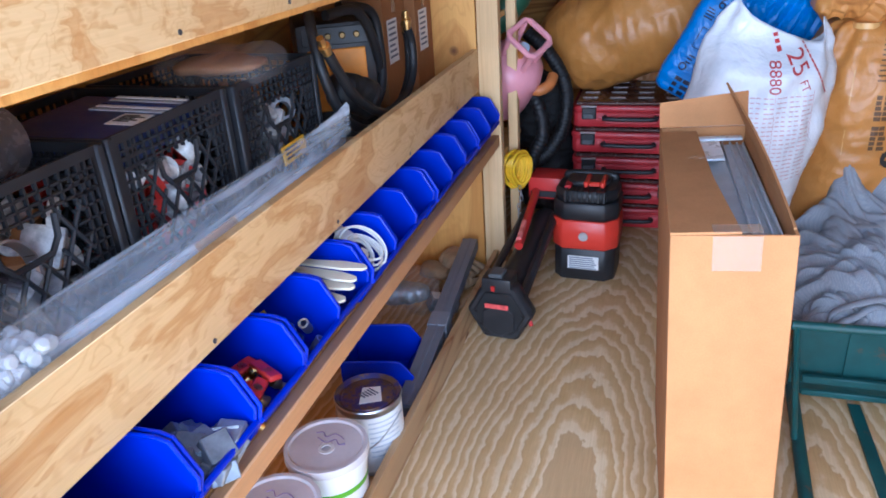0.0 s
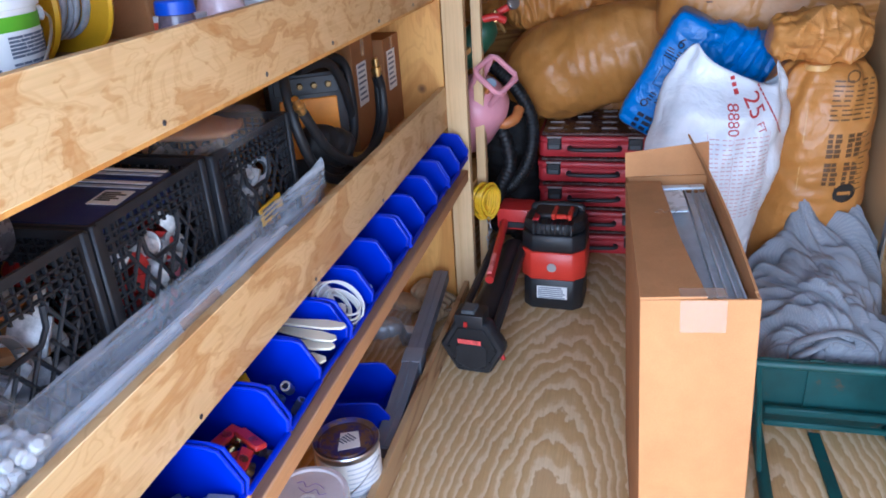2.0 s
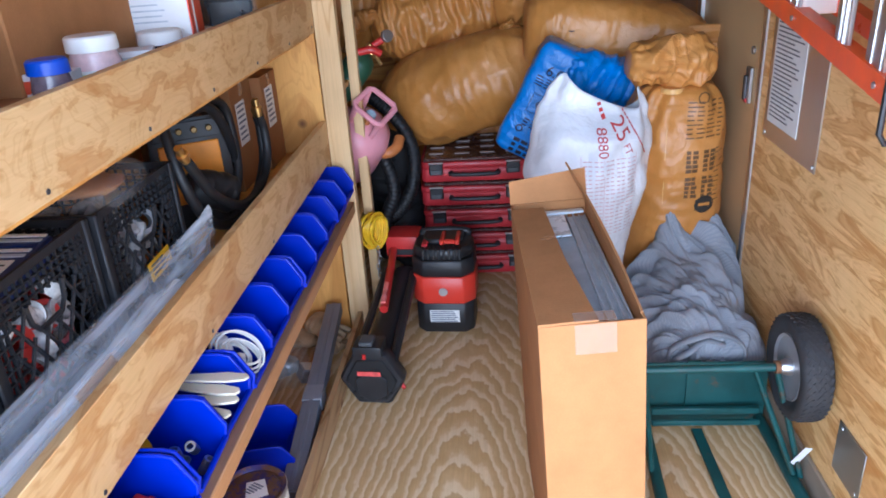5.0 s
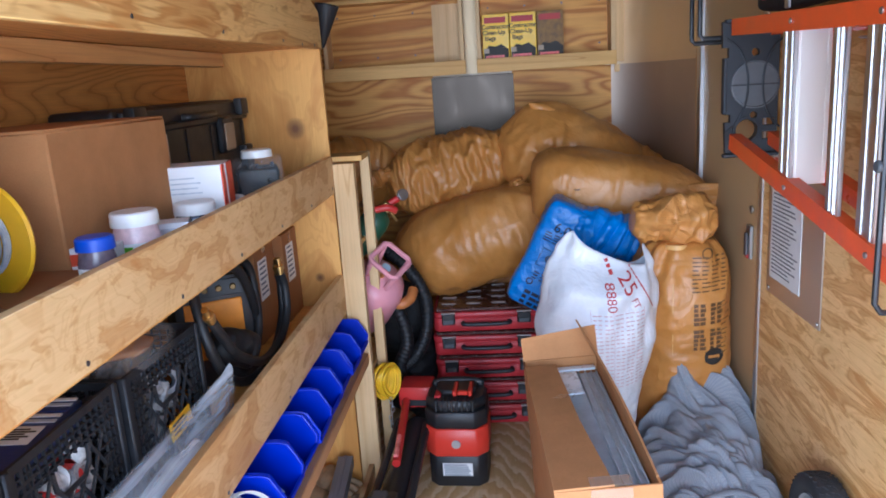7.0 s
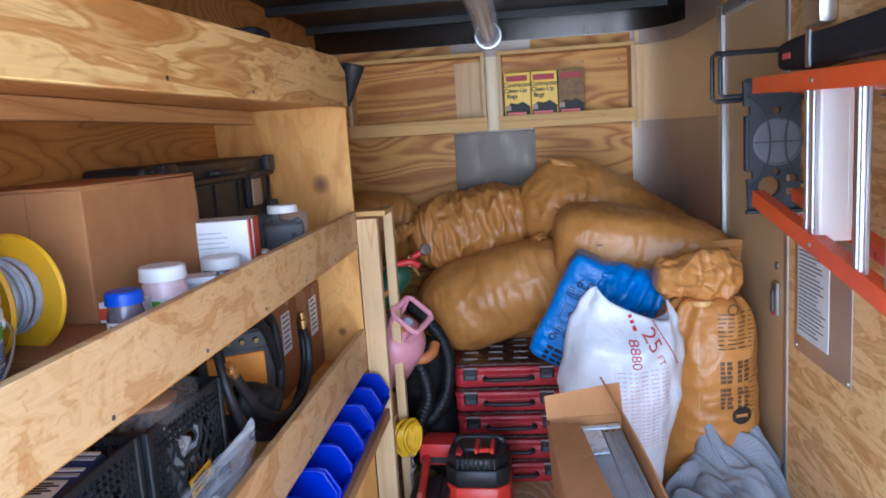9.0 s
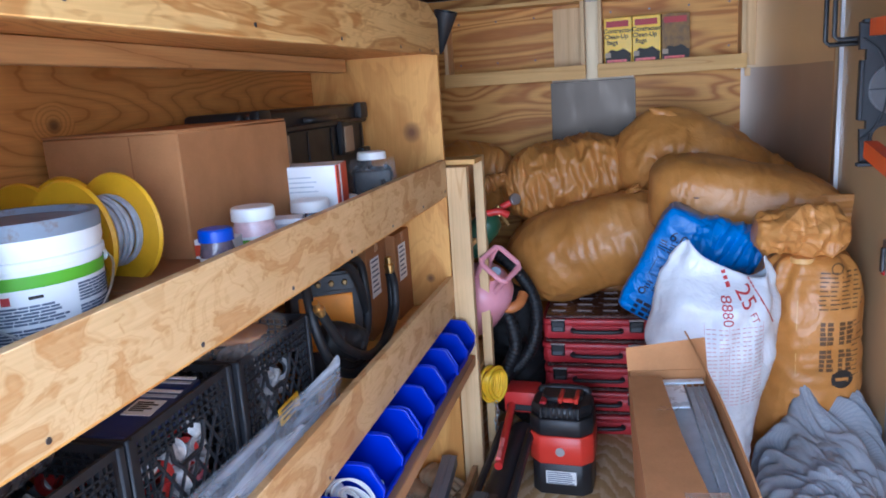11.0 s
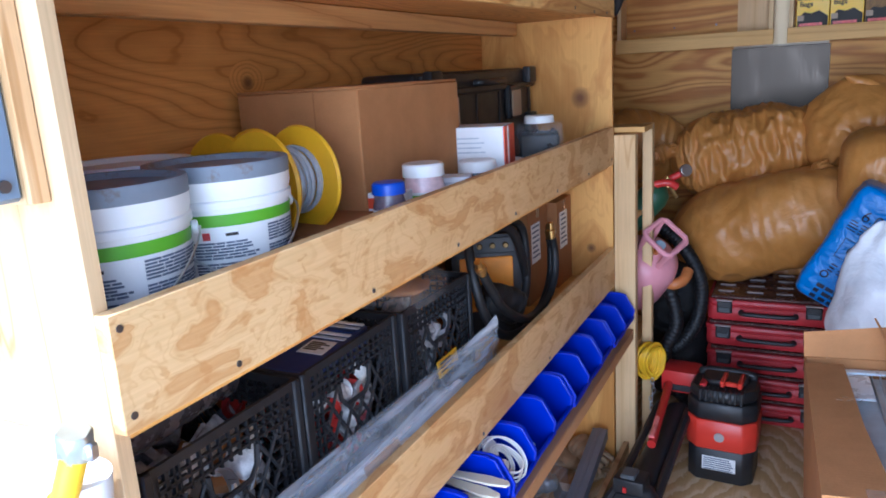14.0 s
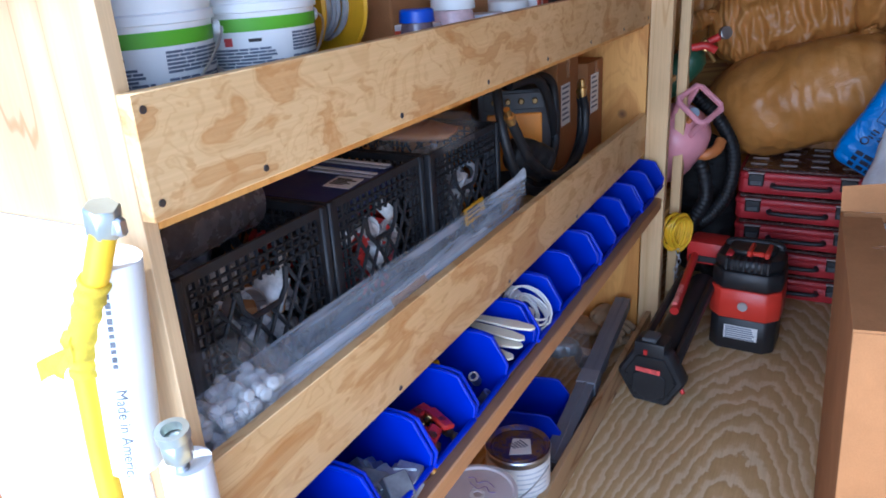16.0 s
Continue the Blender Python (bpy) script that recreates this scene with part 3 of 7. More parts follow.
def prism(points, h0, h1, axis="z", bevel=0.0, bm=None):
    """A polygon in the plane across axis, drawn out from h0 to h1."""
    b = bmesh.new()

    def place(p, h):
        return {"z": (p[0], p[1], h), "y": (p[0], h, p[1]), "x": (h, p[0], p[1])}[axis]
    lo = [b.verts.new(place(p, h0)) for p in points]
    hi = [b.verts.new(place(p, h1)) for p in points]
    b.faces.new(lo)
    b.faces.new(hi)
    for i in range(len(points)):
        j = (i + 1) % len(points)
        b.faces.new((lo[i], lo[j], hi[j], hi[i]))
    bmesh.ops.recalc_face_normals(b, faces=b.faces[:])
    if bevel:
        bmesh.ops.bevel(b, geom=b.edges[:], offset=bevel, segments=1, affect="EDGES")
    return joined(bm, b)


def lathe(profile, n=32, bm=None, close=False):
    """A profile of (radius, z) turned round z."""
    b = bmesh.new()
    rings = []
    for r, z in profile:
        if r < 1e-5:
            rings.append([b.verts.new((0, 0, z))] * n)
        else:
            rings.append([b.verts.new((r * math.cos(2 * math.pi * i / n), r * math.sin(2 * math.pi * i / n), z)) for i in range(n)])
    pairs = list(zip(rings, rings[1:])) + ([(rings[-1], rings[0])] if close else [])
    for a, c in pairs:
        for i in range(n):
            j = (i + 1) % n
            vs = []
            for v in (a[i], a[j], c[j], c[i]):
                if v not in vs:
                    vs.append(v)
            if len(vs) > 2:
                b.faces.new(vs)
    bmesh.ops.recalc_face_normals(b, faces=b.faces[:])
    return joined(bm, b)


def spline(points, steps=8):
    pts = [Vector(p) for p in points]
    ext = [2 * pts[0] - pts[1]] + pts + [2 * pts[-1] - pts[-2]]
    out = []
    for i in range(1, len(ext) - 2):
        p0, p1, p2, p3 = ext[i - 1:i + 3]
        for k in range(steps):
            t = k / steps
            out.append(0.5 * ((2 * p1) + (p2 - p0) * t + (2 * p0 - 5 * p1 + 4 * p2 - p3) * t * t + (3 * p1 - p0 - 3 * p2 + p3) * t ** 3))
    return out + [pts[-1]]


def tube(points, radius, n=10, bm=None, flat=1.0, up=None, steps=8, curved=True):
    """A round (or, with flat under 1, flattened) rod along points."""
    pts = spline(points, steps) if curved and len(points) > 2 else [Vector(p) for p in points]
    b = bmesh.new()
    rings = []
    side = None
    for i, p in enumerate(pts):
        d = (pts[min(i + 1, len(pts) - 1)] - pts[max(i - 1, 0)]).normalized()
        if side is None:
            u = Vector(up) if up else (Vector((0, 0, 1)) if abs(d.z) < 0.9 else Vector((1, 0, 0)))
            side = d.cross(u).normalized()
        side = (side - d * side.dot(d)).normalized()
        other = d.cross(side)
        r = radius(i / (len(pts) - 1)) if callable(radius) else radius
        rings.append([b.verts.new(p + side * (r * math.cos(2 * math.pi * k / n)) + other * (r * flat * math.sin(2 * math.pi * k / n))) for k in range(n)])
    for a, c in zip(rings, rings[1:]):
        for k in range(n):
            b.faces.new((a[k], a[(k + 1) % n], c[(k + 1) % n], c[k]))
    b.faces.new(rings[0])
    b.faces.new(rings[-1])
    bmesh.ops.recalc_face_normals(b, faces=b.faces[:])
    return joined(bm, b)


def cyl(r, z0, z1, n=24, bevel=0.0, bm=None):
    bv = min(bevel, r * 0.5)
    prof = [(0, z0), (r - bv, z0), (r, z0 + bv), (r, z1 - bv), (r - bv, z1), (0, z1)] if bv else [(0, z0), (r, z0), (r, z1), (0, z1)]
    return lathe(prof, n, bm)


def sheet(nu, nv, fn, bm=None, thick=0.0, wrap=False):
    """A grid surface from fn(u, v), u and v from 0 to 1."""
    b = bmesh.new()
    g = [[b.verts.new(fn(i / (nu - 1), j / (nv if wrap else nv - 1))) for j in range(nv)] for i in range(nu)]
    for i in range(nu - 1):
        for j in range(nv if wrap else nv - 1):
            k = (j + 1) % nv
            b.faces.new((g[i][j], g[i + 1][j], g[i + 1][k], g[i][k]))
    if thick:
        bmesh.ops.recalc_face_normals(b, faces=b.faces[:])
        bmesh.ops.solidify(b, geom=b.faces[:], thickness=thick)
    return joined(bm, b)


def lettering(text, size, mat, parent, m, name="lettering", label=""):
    cu = bpy.data.curves.new(name, "FONT")
    cu.body, cu.size, cu.extrude, cu.offset = text, size, 0.0006, size * 0.022
    cu.align_x, cu.align_y = "CENTER", "CENTER"
    tmp = bpy.data.objects.new("tmp", cu)
    scene.collection.objects.link(tmp)
    me = bpy.data.meshes.new_from_object(tmp.evaluated_get(bpy.context.evaluated_depsgraph_get()))
    bpy.data.objects.remove(tmp)
    me.materials.append(M[mat])
    ob = new(name, me)
    ob.parent = parent
    ob.matrix_basis = m
    return tagged(ob, label) if label else ob


def bars(rows, parent, m, mat, width, pitch, height, seed=1, name="fine_print"):
    """Lines of print too small to read, as thin bars."""
    rng = random.Random(seed)
    bm = bmesh.new()
    for i in range(rows):
        w = width * rng.uniform(0.6, 1.0)
        y = -i * pitch
        box(-width / 2, -width / 2 + w, y - height / 2, y + height / 2, 0, 0.0008, bm=bm)
    return part(name, bm, mat, parent, "", m, 0)


# ---- the trailer's shell ----
L_WALL, R_WALL, Y_FRONT, Y_REAR, CEIL = -0.47, 1.36, 3.45, -0.03, 2.06
setting("ground", box(-60, 60, -60, 60, -0.60, -0.50), "concrete", "pale concrete drive under the trailer")
setting("floor", box(L_WALL, R_WALL, Y_REAR, Y_FRONT + 0.02, -0.05, 0.0), "floor", "varnished plywood trailer floor with bold grain")
setting("wall_left", box(L_WALL - 0.03, L_WALL, Y_REAR, Y_FRONT + 0.02, -0.05, CEIL), "wall", "orange-brown plywood side wall")
DOOR0, DOOR1 = 1.86, 2.52
setting("wall_right", box(R_WALL, R_WALL + 0.03, Y_REAR, DOOR0 - 0.03, -0.05, CEIL), "wall_right", "blotchy pale plywood side wall")
setting("wall_right_front", box(R_WALL, R_WALL + 0.03, DOOR1 + 0.047, 3.15, -0.05, CEIL), "alu_side", "aluminium-lined wall strip beside the side door")
setting("wall_over_door", box(R_WALL, R_WALL + 0.03, DOOR0 - 0.03, DOOR1 + 0.047, 1.90, CEIL), "wall_right", "plywood over the side door")
setting("ceiling", box(L_WALL - 0.03, R_WALL + 0.03, Y_REAR, Y_FRONT + 0.05, CEIL, CEIL + 0.04), "ceiling", "black trailer ceiling")
rib_bm = bmesh.new()
for i in range(6):
    box(L_WALL, R_WALL, 0.25 + i * 0.61, 0.29 + i * 0.61, CEIL - 0.035, CEIL - 0.001, bm=rib_bm)
setting("ceiling_ribs", rib_bm, "ceiling", "dark steel roof bows")


def rounded_front(z0, z1, thick=0.02, inset=0.0, x0=None, x1=None, n=14):
    """The front wall with its two rounded corners, or a strip of it."""
    r = 0.30
    pts = []
    for i in range(n + 1):
        a = math.pi / 2 * i / n
        pts.append((R_WALL - r + r * math.cos(a), Y_FRONT - r + r * math.sin(a)))
    left = [(L_WALL, Y_FRONT)]
    line = pts + left
    if x0 is not None:
        line = [p for p in line if x0 <= p[0] <= x1]
    c = Vector(((L_WALL + R_WALL) / 2, 2.4))
    inner = []
    for x, y in line:
        d = (c - Vector((x, y))).normalized()
        inner.append((x + d.x * inset, y + d.y * inset))
    outer = [(x - (c - Vector((x, y))).normalized().x * thick, y - (c - Vector((x, y))).normalized().y * thick) for x, y in inner]
    return prism(inner + outer[::-1], z0, z1)


setting("wall_front", rounded_front(-0.05, CEIL), "alu_side", "aluminium-lined front wall with rounded corners", soft=50)
FX0, FX1 = -0.46, 1.165
ply_bm = box(FX0, 0.243, Y_FRONT - 0.014, Y_FRONT - 0.002, 0.0, 1.93)
box(0.65, FX1, Y_FRONT - 0.014, Y_FRONT - 0.002, 0.0, 1.93, bm=ply_bm)
setting("wall_front_lining", ply_bm, "front", "honey-coloured plywood lining with wavy grain")
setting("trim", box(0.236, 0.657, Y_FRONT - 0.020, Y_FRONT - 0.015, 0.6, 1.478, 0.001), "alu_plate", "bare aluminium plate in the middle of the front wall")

# side door, its frame and the trim strips
door = setting("door_1", box(R_WALL + 0.004, R_WALL + 0.03, DOOR0, DOOR1, 0.02, 1.85, 0.002), "door_skin", "closed tan side door of the trailer")
part("door_handle", box(-0.012, 0, -0.02, 0.02, -0.055, 0.055, 0.003), "steel", door, "bright steel slam latch", pose(R_WALL + 0.003, DOOR0 + 0.075, 0.90))
part("latch_pull", box(-0.022, -0.012, -0.008, 0.008, -0.045, 0.03, 0.003), "screw", door, "", pose(R_WALL + 0.003, DOOR0 + 0.075, 0.90))
part("latch_mark", box(-0.016, -0.012, -0.012, 0.012, -0.052, -0.04), "red", door, "red mark on the latch", pose(R_WALL + 0.003, DOOR0 + 0.075, 0.90))
part("lock", moved(cyl(0.012, 0, 0.006, 16), pose(0, 0, 0, 0, -90, 0)), "steel", door, "", pose(R_WALL + 0.003, DOOR0 + 0.075, 1.005))
setting("door_frame", box(R_WALL - 0.012, R_WALL + 0.03, DOOR1 + 0.001, DOOR1 + 0.045, 0.0, 1.895, 0.003), "alu_bright", "shiny aluminium door jamb")
setting("door_trim", box(R_WALL - 0.006, R_WALL + 0.03, DOOR0 - 0.028, DOOR0 - 0.002, 0.0, 1.895, 0.002), "alu_bright", "narrow aluminium door edge trim")
setting("door_head", box(R_WALL - 0.008, R_WALL + 0.03, DOOR0 - 0.002, DOOR1 + 0.001, 1.855, 1.895, 0.002), "alu_bright", "aluminium head of the side door")
setting("baseboard", box(R_WALL - 0.012, R_WALL - 0.001, 0.0, DOOR0 - 0.03, 0.012, 0.10, 0.002), "grey_wood" if "grey_wood" in M else "redwood", "weathered kick board at the wall's foot")
setting("ceiling_trim", rounded_front(1.935, CEIL - 0.004, 0.006, 0.010), "alu_dark", "aluminium band along the top of the front wall", soft=50)
setting("front_strip", box(FX1 + 0.0, FX1 + 0.03, Y_FRONT - 0.03, Y_FRONT - 0.012, 1.45, 1.93, 0.002), "pine", "pine strip beside the cabinets")
tail = box(-0.47, R_WALL, Y_REAR - 0.03, Y_REAR - 0.001, CEIL - 0.06, CEIL + 0.04)
setting("rear_header", tail, "alu_bright", "aluminium rear header of the trailer")


# ---- shelving ----
shelf = thing("shelving_unit", pose(0, 0, 0), "built-in plywood shelving along the trailer's side wall", "shelf")
S_TOP, S_MID, S_BIN = 1.118, 0.715, 0.530


def board(name, bm, mat, label=""):
    return part(name, bm, mat, shelf, label)


board("near_panel", box(L_WALL + 0.002, -0.020, 0.0, 0.019, 0.0, 1.98, 0.001), "end_panel", "sunlit plywood end panel")
board("far_panel", prism([(L_WALL + 0.002, 0.0), (-0.004, 0.0), (-0.004, 1.70), (-0.105, 1.80), (L_WALL + 0.002, 1.80)], 2.03, 2.048, "y", 0.0008), "panel", "knotty plywood end panel")
board("top_rail", box(-0.019, 0.0, 0.0, 2.028, 1.115, 1.241, 0.0012), "rail")
board("middle_rail", box(-0.019, 0.0, 0.0, 2.028, 0.684, 0.824, 0.0012), "rail_b")
board("fascia", prism([(0.0, 1.572), (2.05, 1.594), (2.05, 1.712), (1.93, 1.752), (0.0, 1.690)], -0.019, 0.0, "x", 0.0015), "fascia", "plywood fascia with orange late-wood streaks")
board("top_shelf", box(L_WALL + 0.002, -0.021, 0.02, 2.029, S_TOP - 0.018, S_TOP), "panel")
board("middle_shelf", box(L_WALL + 0.002, -0.021, 0.02, 2.029, S_MID - 0.018, S_MID), "panel")
board("upper_shelf", box(L_WALL + 0.002, -0.021, 0.02, 2.029, 1.60, 1.618), "wall")
board("shelf_bearer", box(-0.33, -0.295, 0.02, 1.93, 1.555, 1.598, 0.002), "pine_y")
board("bin_shelf", box(L_WALL + 0.002, 0.038, 0.02, 2.029, S_BIN - 0.02, S_BIN - 0.001), "panel")
board("bin_shelf_edge", box(0.040, 0.066, 0.0, 2.029, S_BIN - 0.04, S_BIN, 0.003), "redwood", "reddish softwood edge board")
board("bottom_lip", box(0.030, 0.049, 0.0, 2.029, 0.0, 0.088, 0.0015), "lip", "plywood lip scuffed along its edge")
post_bm = box(0.0, 0.072, 2.031, 2.069, 0.0, 1.213, 0.0015)
board("front_post", post_bm, "pine", "pale pine post")
for i, (y0, z) in enumerate(((0.012, 1.133), (0.012, 1.225), (0.165, 1.128), (0.47, 1.128), (0.78, 1.128), (1.09, 1.128), (1.40, 1.128), (1.71, 1.128), (2.0, 1.135),
                             (0.02, 0.70), (0.40, 0.695), (0.85, 0.697), (1.30, 0.695), (1.75, 0.697), (0.3, 1.60), (0.75, 1.602), (1.15, 1.60), (1.6, 1.602), (1.8, 1.60), (1.95, 1.603))):
    if i == 0:
        screw = part("screw", moved(cyl(0.0042, 0, 0.0012, 10), pose(0, 0, 0, 0, 90, 0)), "screw", shelf, "", pose(0, y0, z))
    else:
        twin(screw, pose(0, y0, z))

# small upright shelf beyond the post
side = thing("bottle_rack", pose(0, 0, 0), "narrow pine rack for gas bottles behind the shelving", "rack")
part("back_board", box(-0.30, -0.288, 2.05, 2.50, 0.0, 1.24), "panel", side)
part("upright", box(0.060, 0.095, 2.205, 2.245, 0.0, 1.235, 0.002), "pine", side)
part("rack_top", box(-0.287, 0.095, 2.071, 2.204, 1.217, 1.235, 0.001), "pine_x", side)
part("rack_shelf", box(-0.287, 0.056, 2.071, 2.46, 0.905, 0.923, 0.001), "pine_x", side)
part("rack_shelf", box(-0.287, 0.056, 2.071, 2.46, 0.415, 0.433, 0.001), "pine_x", side)


# ---- blue hopper bins on the bin shelf ----
def hopper_bin(name, w=0.140, l=0.27, hgt=0.138, m=None, label="", group=""):
    """Open-fronted stacking bin; the front faces +x, the base centre is at the origin."""
    t = 0.0035
    root = thing(name, m, label, "storage bin", group)
    side_poly = [(-l / 2, 0.0), (l / 2 - 0.040, 0.0), (l / 2 - 0.008, 0.046), (l / 2, 0.080), (l / 2 - 0.030, hgt - 0.004), (l / 2 - 0.048, hgt), (-l / 2, hgt)]
    body = bmesh.new()
    for y0, y1 in ((-w / 2, -w / 2 + t), (w / 2 - t, w / 2)):
        prism(side_poly, y0, y1, "y", 0.0008, bm=body)
    box(-l / 2, -l / 2 + t, -w / 2 + t, w / 2 - t, 0.0, hgt, bm=body)
    box(-l / 2 + t, l / 2 - 0.036, -w / 2 + t, w / 2 - t, 0.0, t, bm=body)
    front = sheet(5, 2, lambda u, v: (l / 2 - 0.036 + 0.036 * u, (v - 0.5) * (w - 2 * t), 0.001 + 0.055 * u), thick=t)
    joined(body, front)
    part("body", body, "blue", root, "", None, 30)
    rim = bmesh.new()
    edge = [(-l / 2, 0, hgt), (l / 2 - 0.048, 0, hgt), (l / 2 - 0.030, 0, hgt - 0.004), (l / 2 + 0.001, 0, 0.080), (l / 2 - 0.006, 0, 0.050)]
    for s in (-1, 1):
        tube([(x, s * (w / 2 - 0.001), z) for x, _, z in edge], 0.0038, 8, bm=rim, curved=False)
    tube([(-l / 2, -w / 2, hgt), (-l / 2, w / 2, hgt)], 0.0038, 8, bm=rim)
    tube([(l / 2 - 0.002, -w / 2, 0.054), (l / 2 - 0.002, w / 2, 0.054)], 0.0055, 8, bm=rim)
    part("rim", rim, "blue", root)
    return root


BIN_X = -0.062
BIN_Y = [1.928 - 0.1485 * i for i in range(13)]
first_bin = None
for i, y in enumerate(BIN_Y):
    if first_bin is None:
        first_bin = hopper_bin("hopper_bin", m=pose(BIN_X, y, S_BIN), label="glossy blue plastic hopper bin on the shelf", group="row of blue bins")
    else:
        copy_thing(first_bin, pose(BIN_X + 0.003 * math.sin(i * 2.1), y, S_BIN, 0, 0, 1.2 * math.sin(i * 3.7)))


def rubble(name, bm_maker, n, area, z0, mats, label, category, seed):
    """Loose small parts lying in a bin: one object of many pieces."""
    rng = random.Random(seed)
    bm = bmesh.new()
    for k in range(n):
        b = bm_maker(rng)
        layer = k / n
        m = pose(rng.uniform(area[0], area[1]), rng.uniform(area[2], area[3]), z0 + 0.016 + 0.045 * layer, rng.uniform(-40, 40), rng.uniform(-40, 40), rng.uniform(0, 360))
        joined(bm, moved(b, m))
    ob = part(name, bm, mats)
    return tagged(ob, label, category, kind="stuff")


def in_bin(i):
    return (BIN_X + 0.02, BIN_X + 0.110, BIN_Y[i] - 0.045, BIN_Y[i] + 0.045)


# contents of the near bins
rubble("junction_fittings", lambda r: box(-0.021, 0.021, -0.021, 0.021, -0.014, 0.014, 0.002), 24, in_bin(11), S_BIN, "fitting_grey", "grey metal electrical fittings heaped in a bin", "fittings", 3)
rubble("pipe_fittings", lambda r: lathe([(0.006, -0.015), (0.010, -0.015), (0.010, 0.015), (0.006, 0.015)], 12, close=True), 16, in_bin(9), S_BIN, "steel", "shiny metal pipe fittings in a bin", "fittings", 4)
rubble("small_valves", lambda r: lathe([(0, -0.014), (0.009, -0.012), (0.006, 0.0), (0.010, 0.006), (0.010, 0.016), (0, 0.016)], 12), 12, in_bin(10), S_BIN, "brass", "small brass valves in a bin", "fittings", 5)
for k, (dx, dy, rz, rx) in enumerate(((0.070, -0.025, 30, 10), (0.095, 0.025, -30, -10), (0.045, 0.030, 75, 10), (0.100, -0.020, 100, 30))):
    hv = thing("red_valve_handle", pose(BIN_X + dx, BIN_Y[10] + dy, S_BIN + 0.066, rx, 0, rz), "red plastic valve handle lying in a bin", "valve", "red valve handles")
    part("lever", box(-0.042, 0.026, -0.012, 0.012, -0.004, 0.006, 0.003), "red", hv)
    part("hub", cyl(0.010, -0.012, 0.006, 14, 0.002), "brass", hv)
pk = thing("yellow_packet", pose(BIN_X - 0.01, BIN_Y[9] + 0.01, S_BIN + 0.06, 25, -20, 30), "small crumpled yellow plastic packet in a bin", "packet")
part("pouch", sheet(10, 8, lambda u, v: ((u - 0.5) * 0.06, (v - 0.5) * 0.045, 0.008 * math.sin(7 * u) * math.cos(5 * v)), thick=0.002), "yellow", pk)
# putty knives and brushes
for k, (dy, dz, rz, s) in enumerate(((0.026, 0.104, 6, 0.95), (0.004, 0.095, -4, 0.85), (-0.018, 0.085, 5, 0.85), (-0.038, 0.072, -3, 0.75))):
    br = thing("plastic_scoop", pose(BIN_X + 0.072, BIN_Y[8] + dy - 0.006, S_BIN + dz + 0.012, 0, 4, rz), "cream plastic stirring blade lying across a bin", "stirrer", "cream stirrers")
    part("blade", prism([(-0.02 * s, -0.012), (0.04 * s, -0.016), (0.078 * s, -0.010), (0.085 * s, 0.0), (0.078 * s, 0.010), (0.04 * s, 0.016), (-0.02 * s, 0.012), (-0.12 * s, 0.006), (-0.12 * s, -0.006)], -0.002, 0.003, "z", 0.001), "cream", br)
# coiled white cable
coil = thing("cable_coil", pose(BIN_X + 0.090, BIN_Y[7] - 0.005, S_BIN + 0.090, 25, 40, 20), "coil of white appliance cable with a plug", "cable")
for k in range(8):
    r = 0.027 + 0.0060 * ((k * 3) % 5)
    part("loop", tube([(r * math.cos(a * math.pi / 6) * 1.2, r * math.sin(a * math.pi / 6), 0.0045 * k - 0.018 + 0.010 * math.sin(a * 0.52 + 2.1 * k)) for a in range(13)], 0.0026, 8), "cable_white", coil)
part("plug", box(-0.012, 0.016, -0.010, 0.010, -0.008, 0.012, 0.003, 2), "cable_white", coil, "", pose(0.0, -0.01, 0.0, 20, 30, 40))
for k in range(3):
    part("prong", box(0.016, 0.034, -0.001, 0.001, -0.003, 0.003), "brass", coil, "", pose(0.0, -0.012 + 0.005 * k, 0.0, 20, 30, 40))
tags = thing("paper_tags", pose(BIN_X + 0.035, BIN_Y[7] + 0.025, S_BIN + 0.118, 10, 25, 10), "white paper tags on a cable", "tag")
for k in range(3):
    part("tag", box(-0.022, 0.022, -0.014, 0.014, 0, 0.0008), "paper", tags, "", pose(0.01 * k, -0.016 * k, 0.004 * k, 10 * k, 12, 24 * k))
slip = thing("paper_slip", pose(BIN_X + 0.085, BIN_Y[2] - 0.01, S_BIN + 0.098, 10, 35, 20), "torn white paper slip in a bin", "paper")
part("slip", prism([(-0.03, -0.004), (0.0, -0.006), (0.02, -0.03), (0.028, -0.02), (0.006, 0.008), (-0.028, 0.006)], 0, 0.001), "paper", slip)
cap = thing("bottle_stopper", pose(BIN_X + 0.10, BIN_Y[6] - 0.01, S_BIN + 0.05, 20, 30, 0), "small white plastic stopper in a bin", "stopper")
part("cap", cyl(0.009, 0, 0.014, 14, 0.002), "white", cap)

# ---- bags ----
from mathutils.bvhtree import BVHTree


def nz(p, s, seed):
    return noise.noise(Vector((p[0] * s + seed * 7.3, p[1] * s - seed * 3.1, p[2] * s + seed * 1.7)))


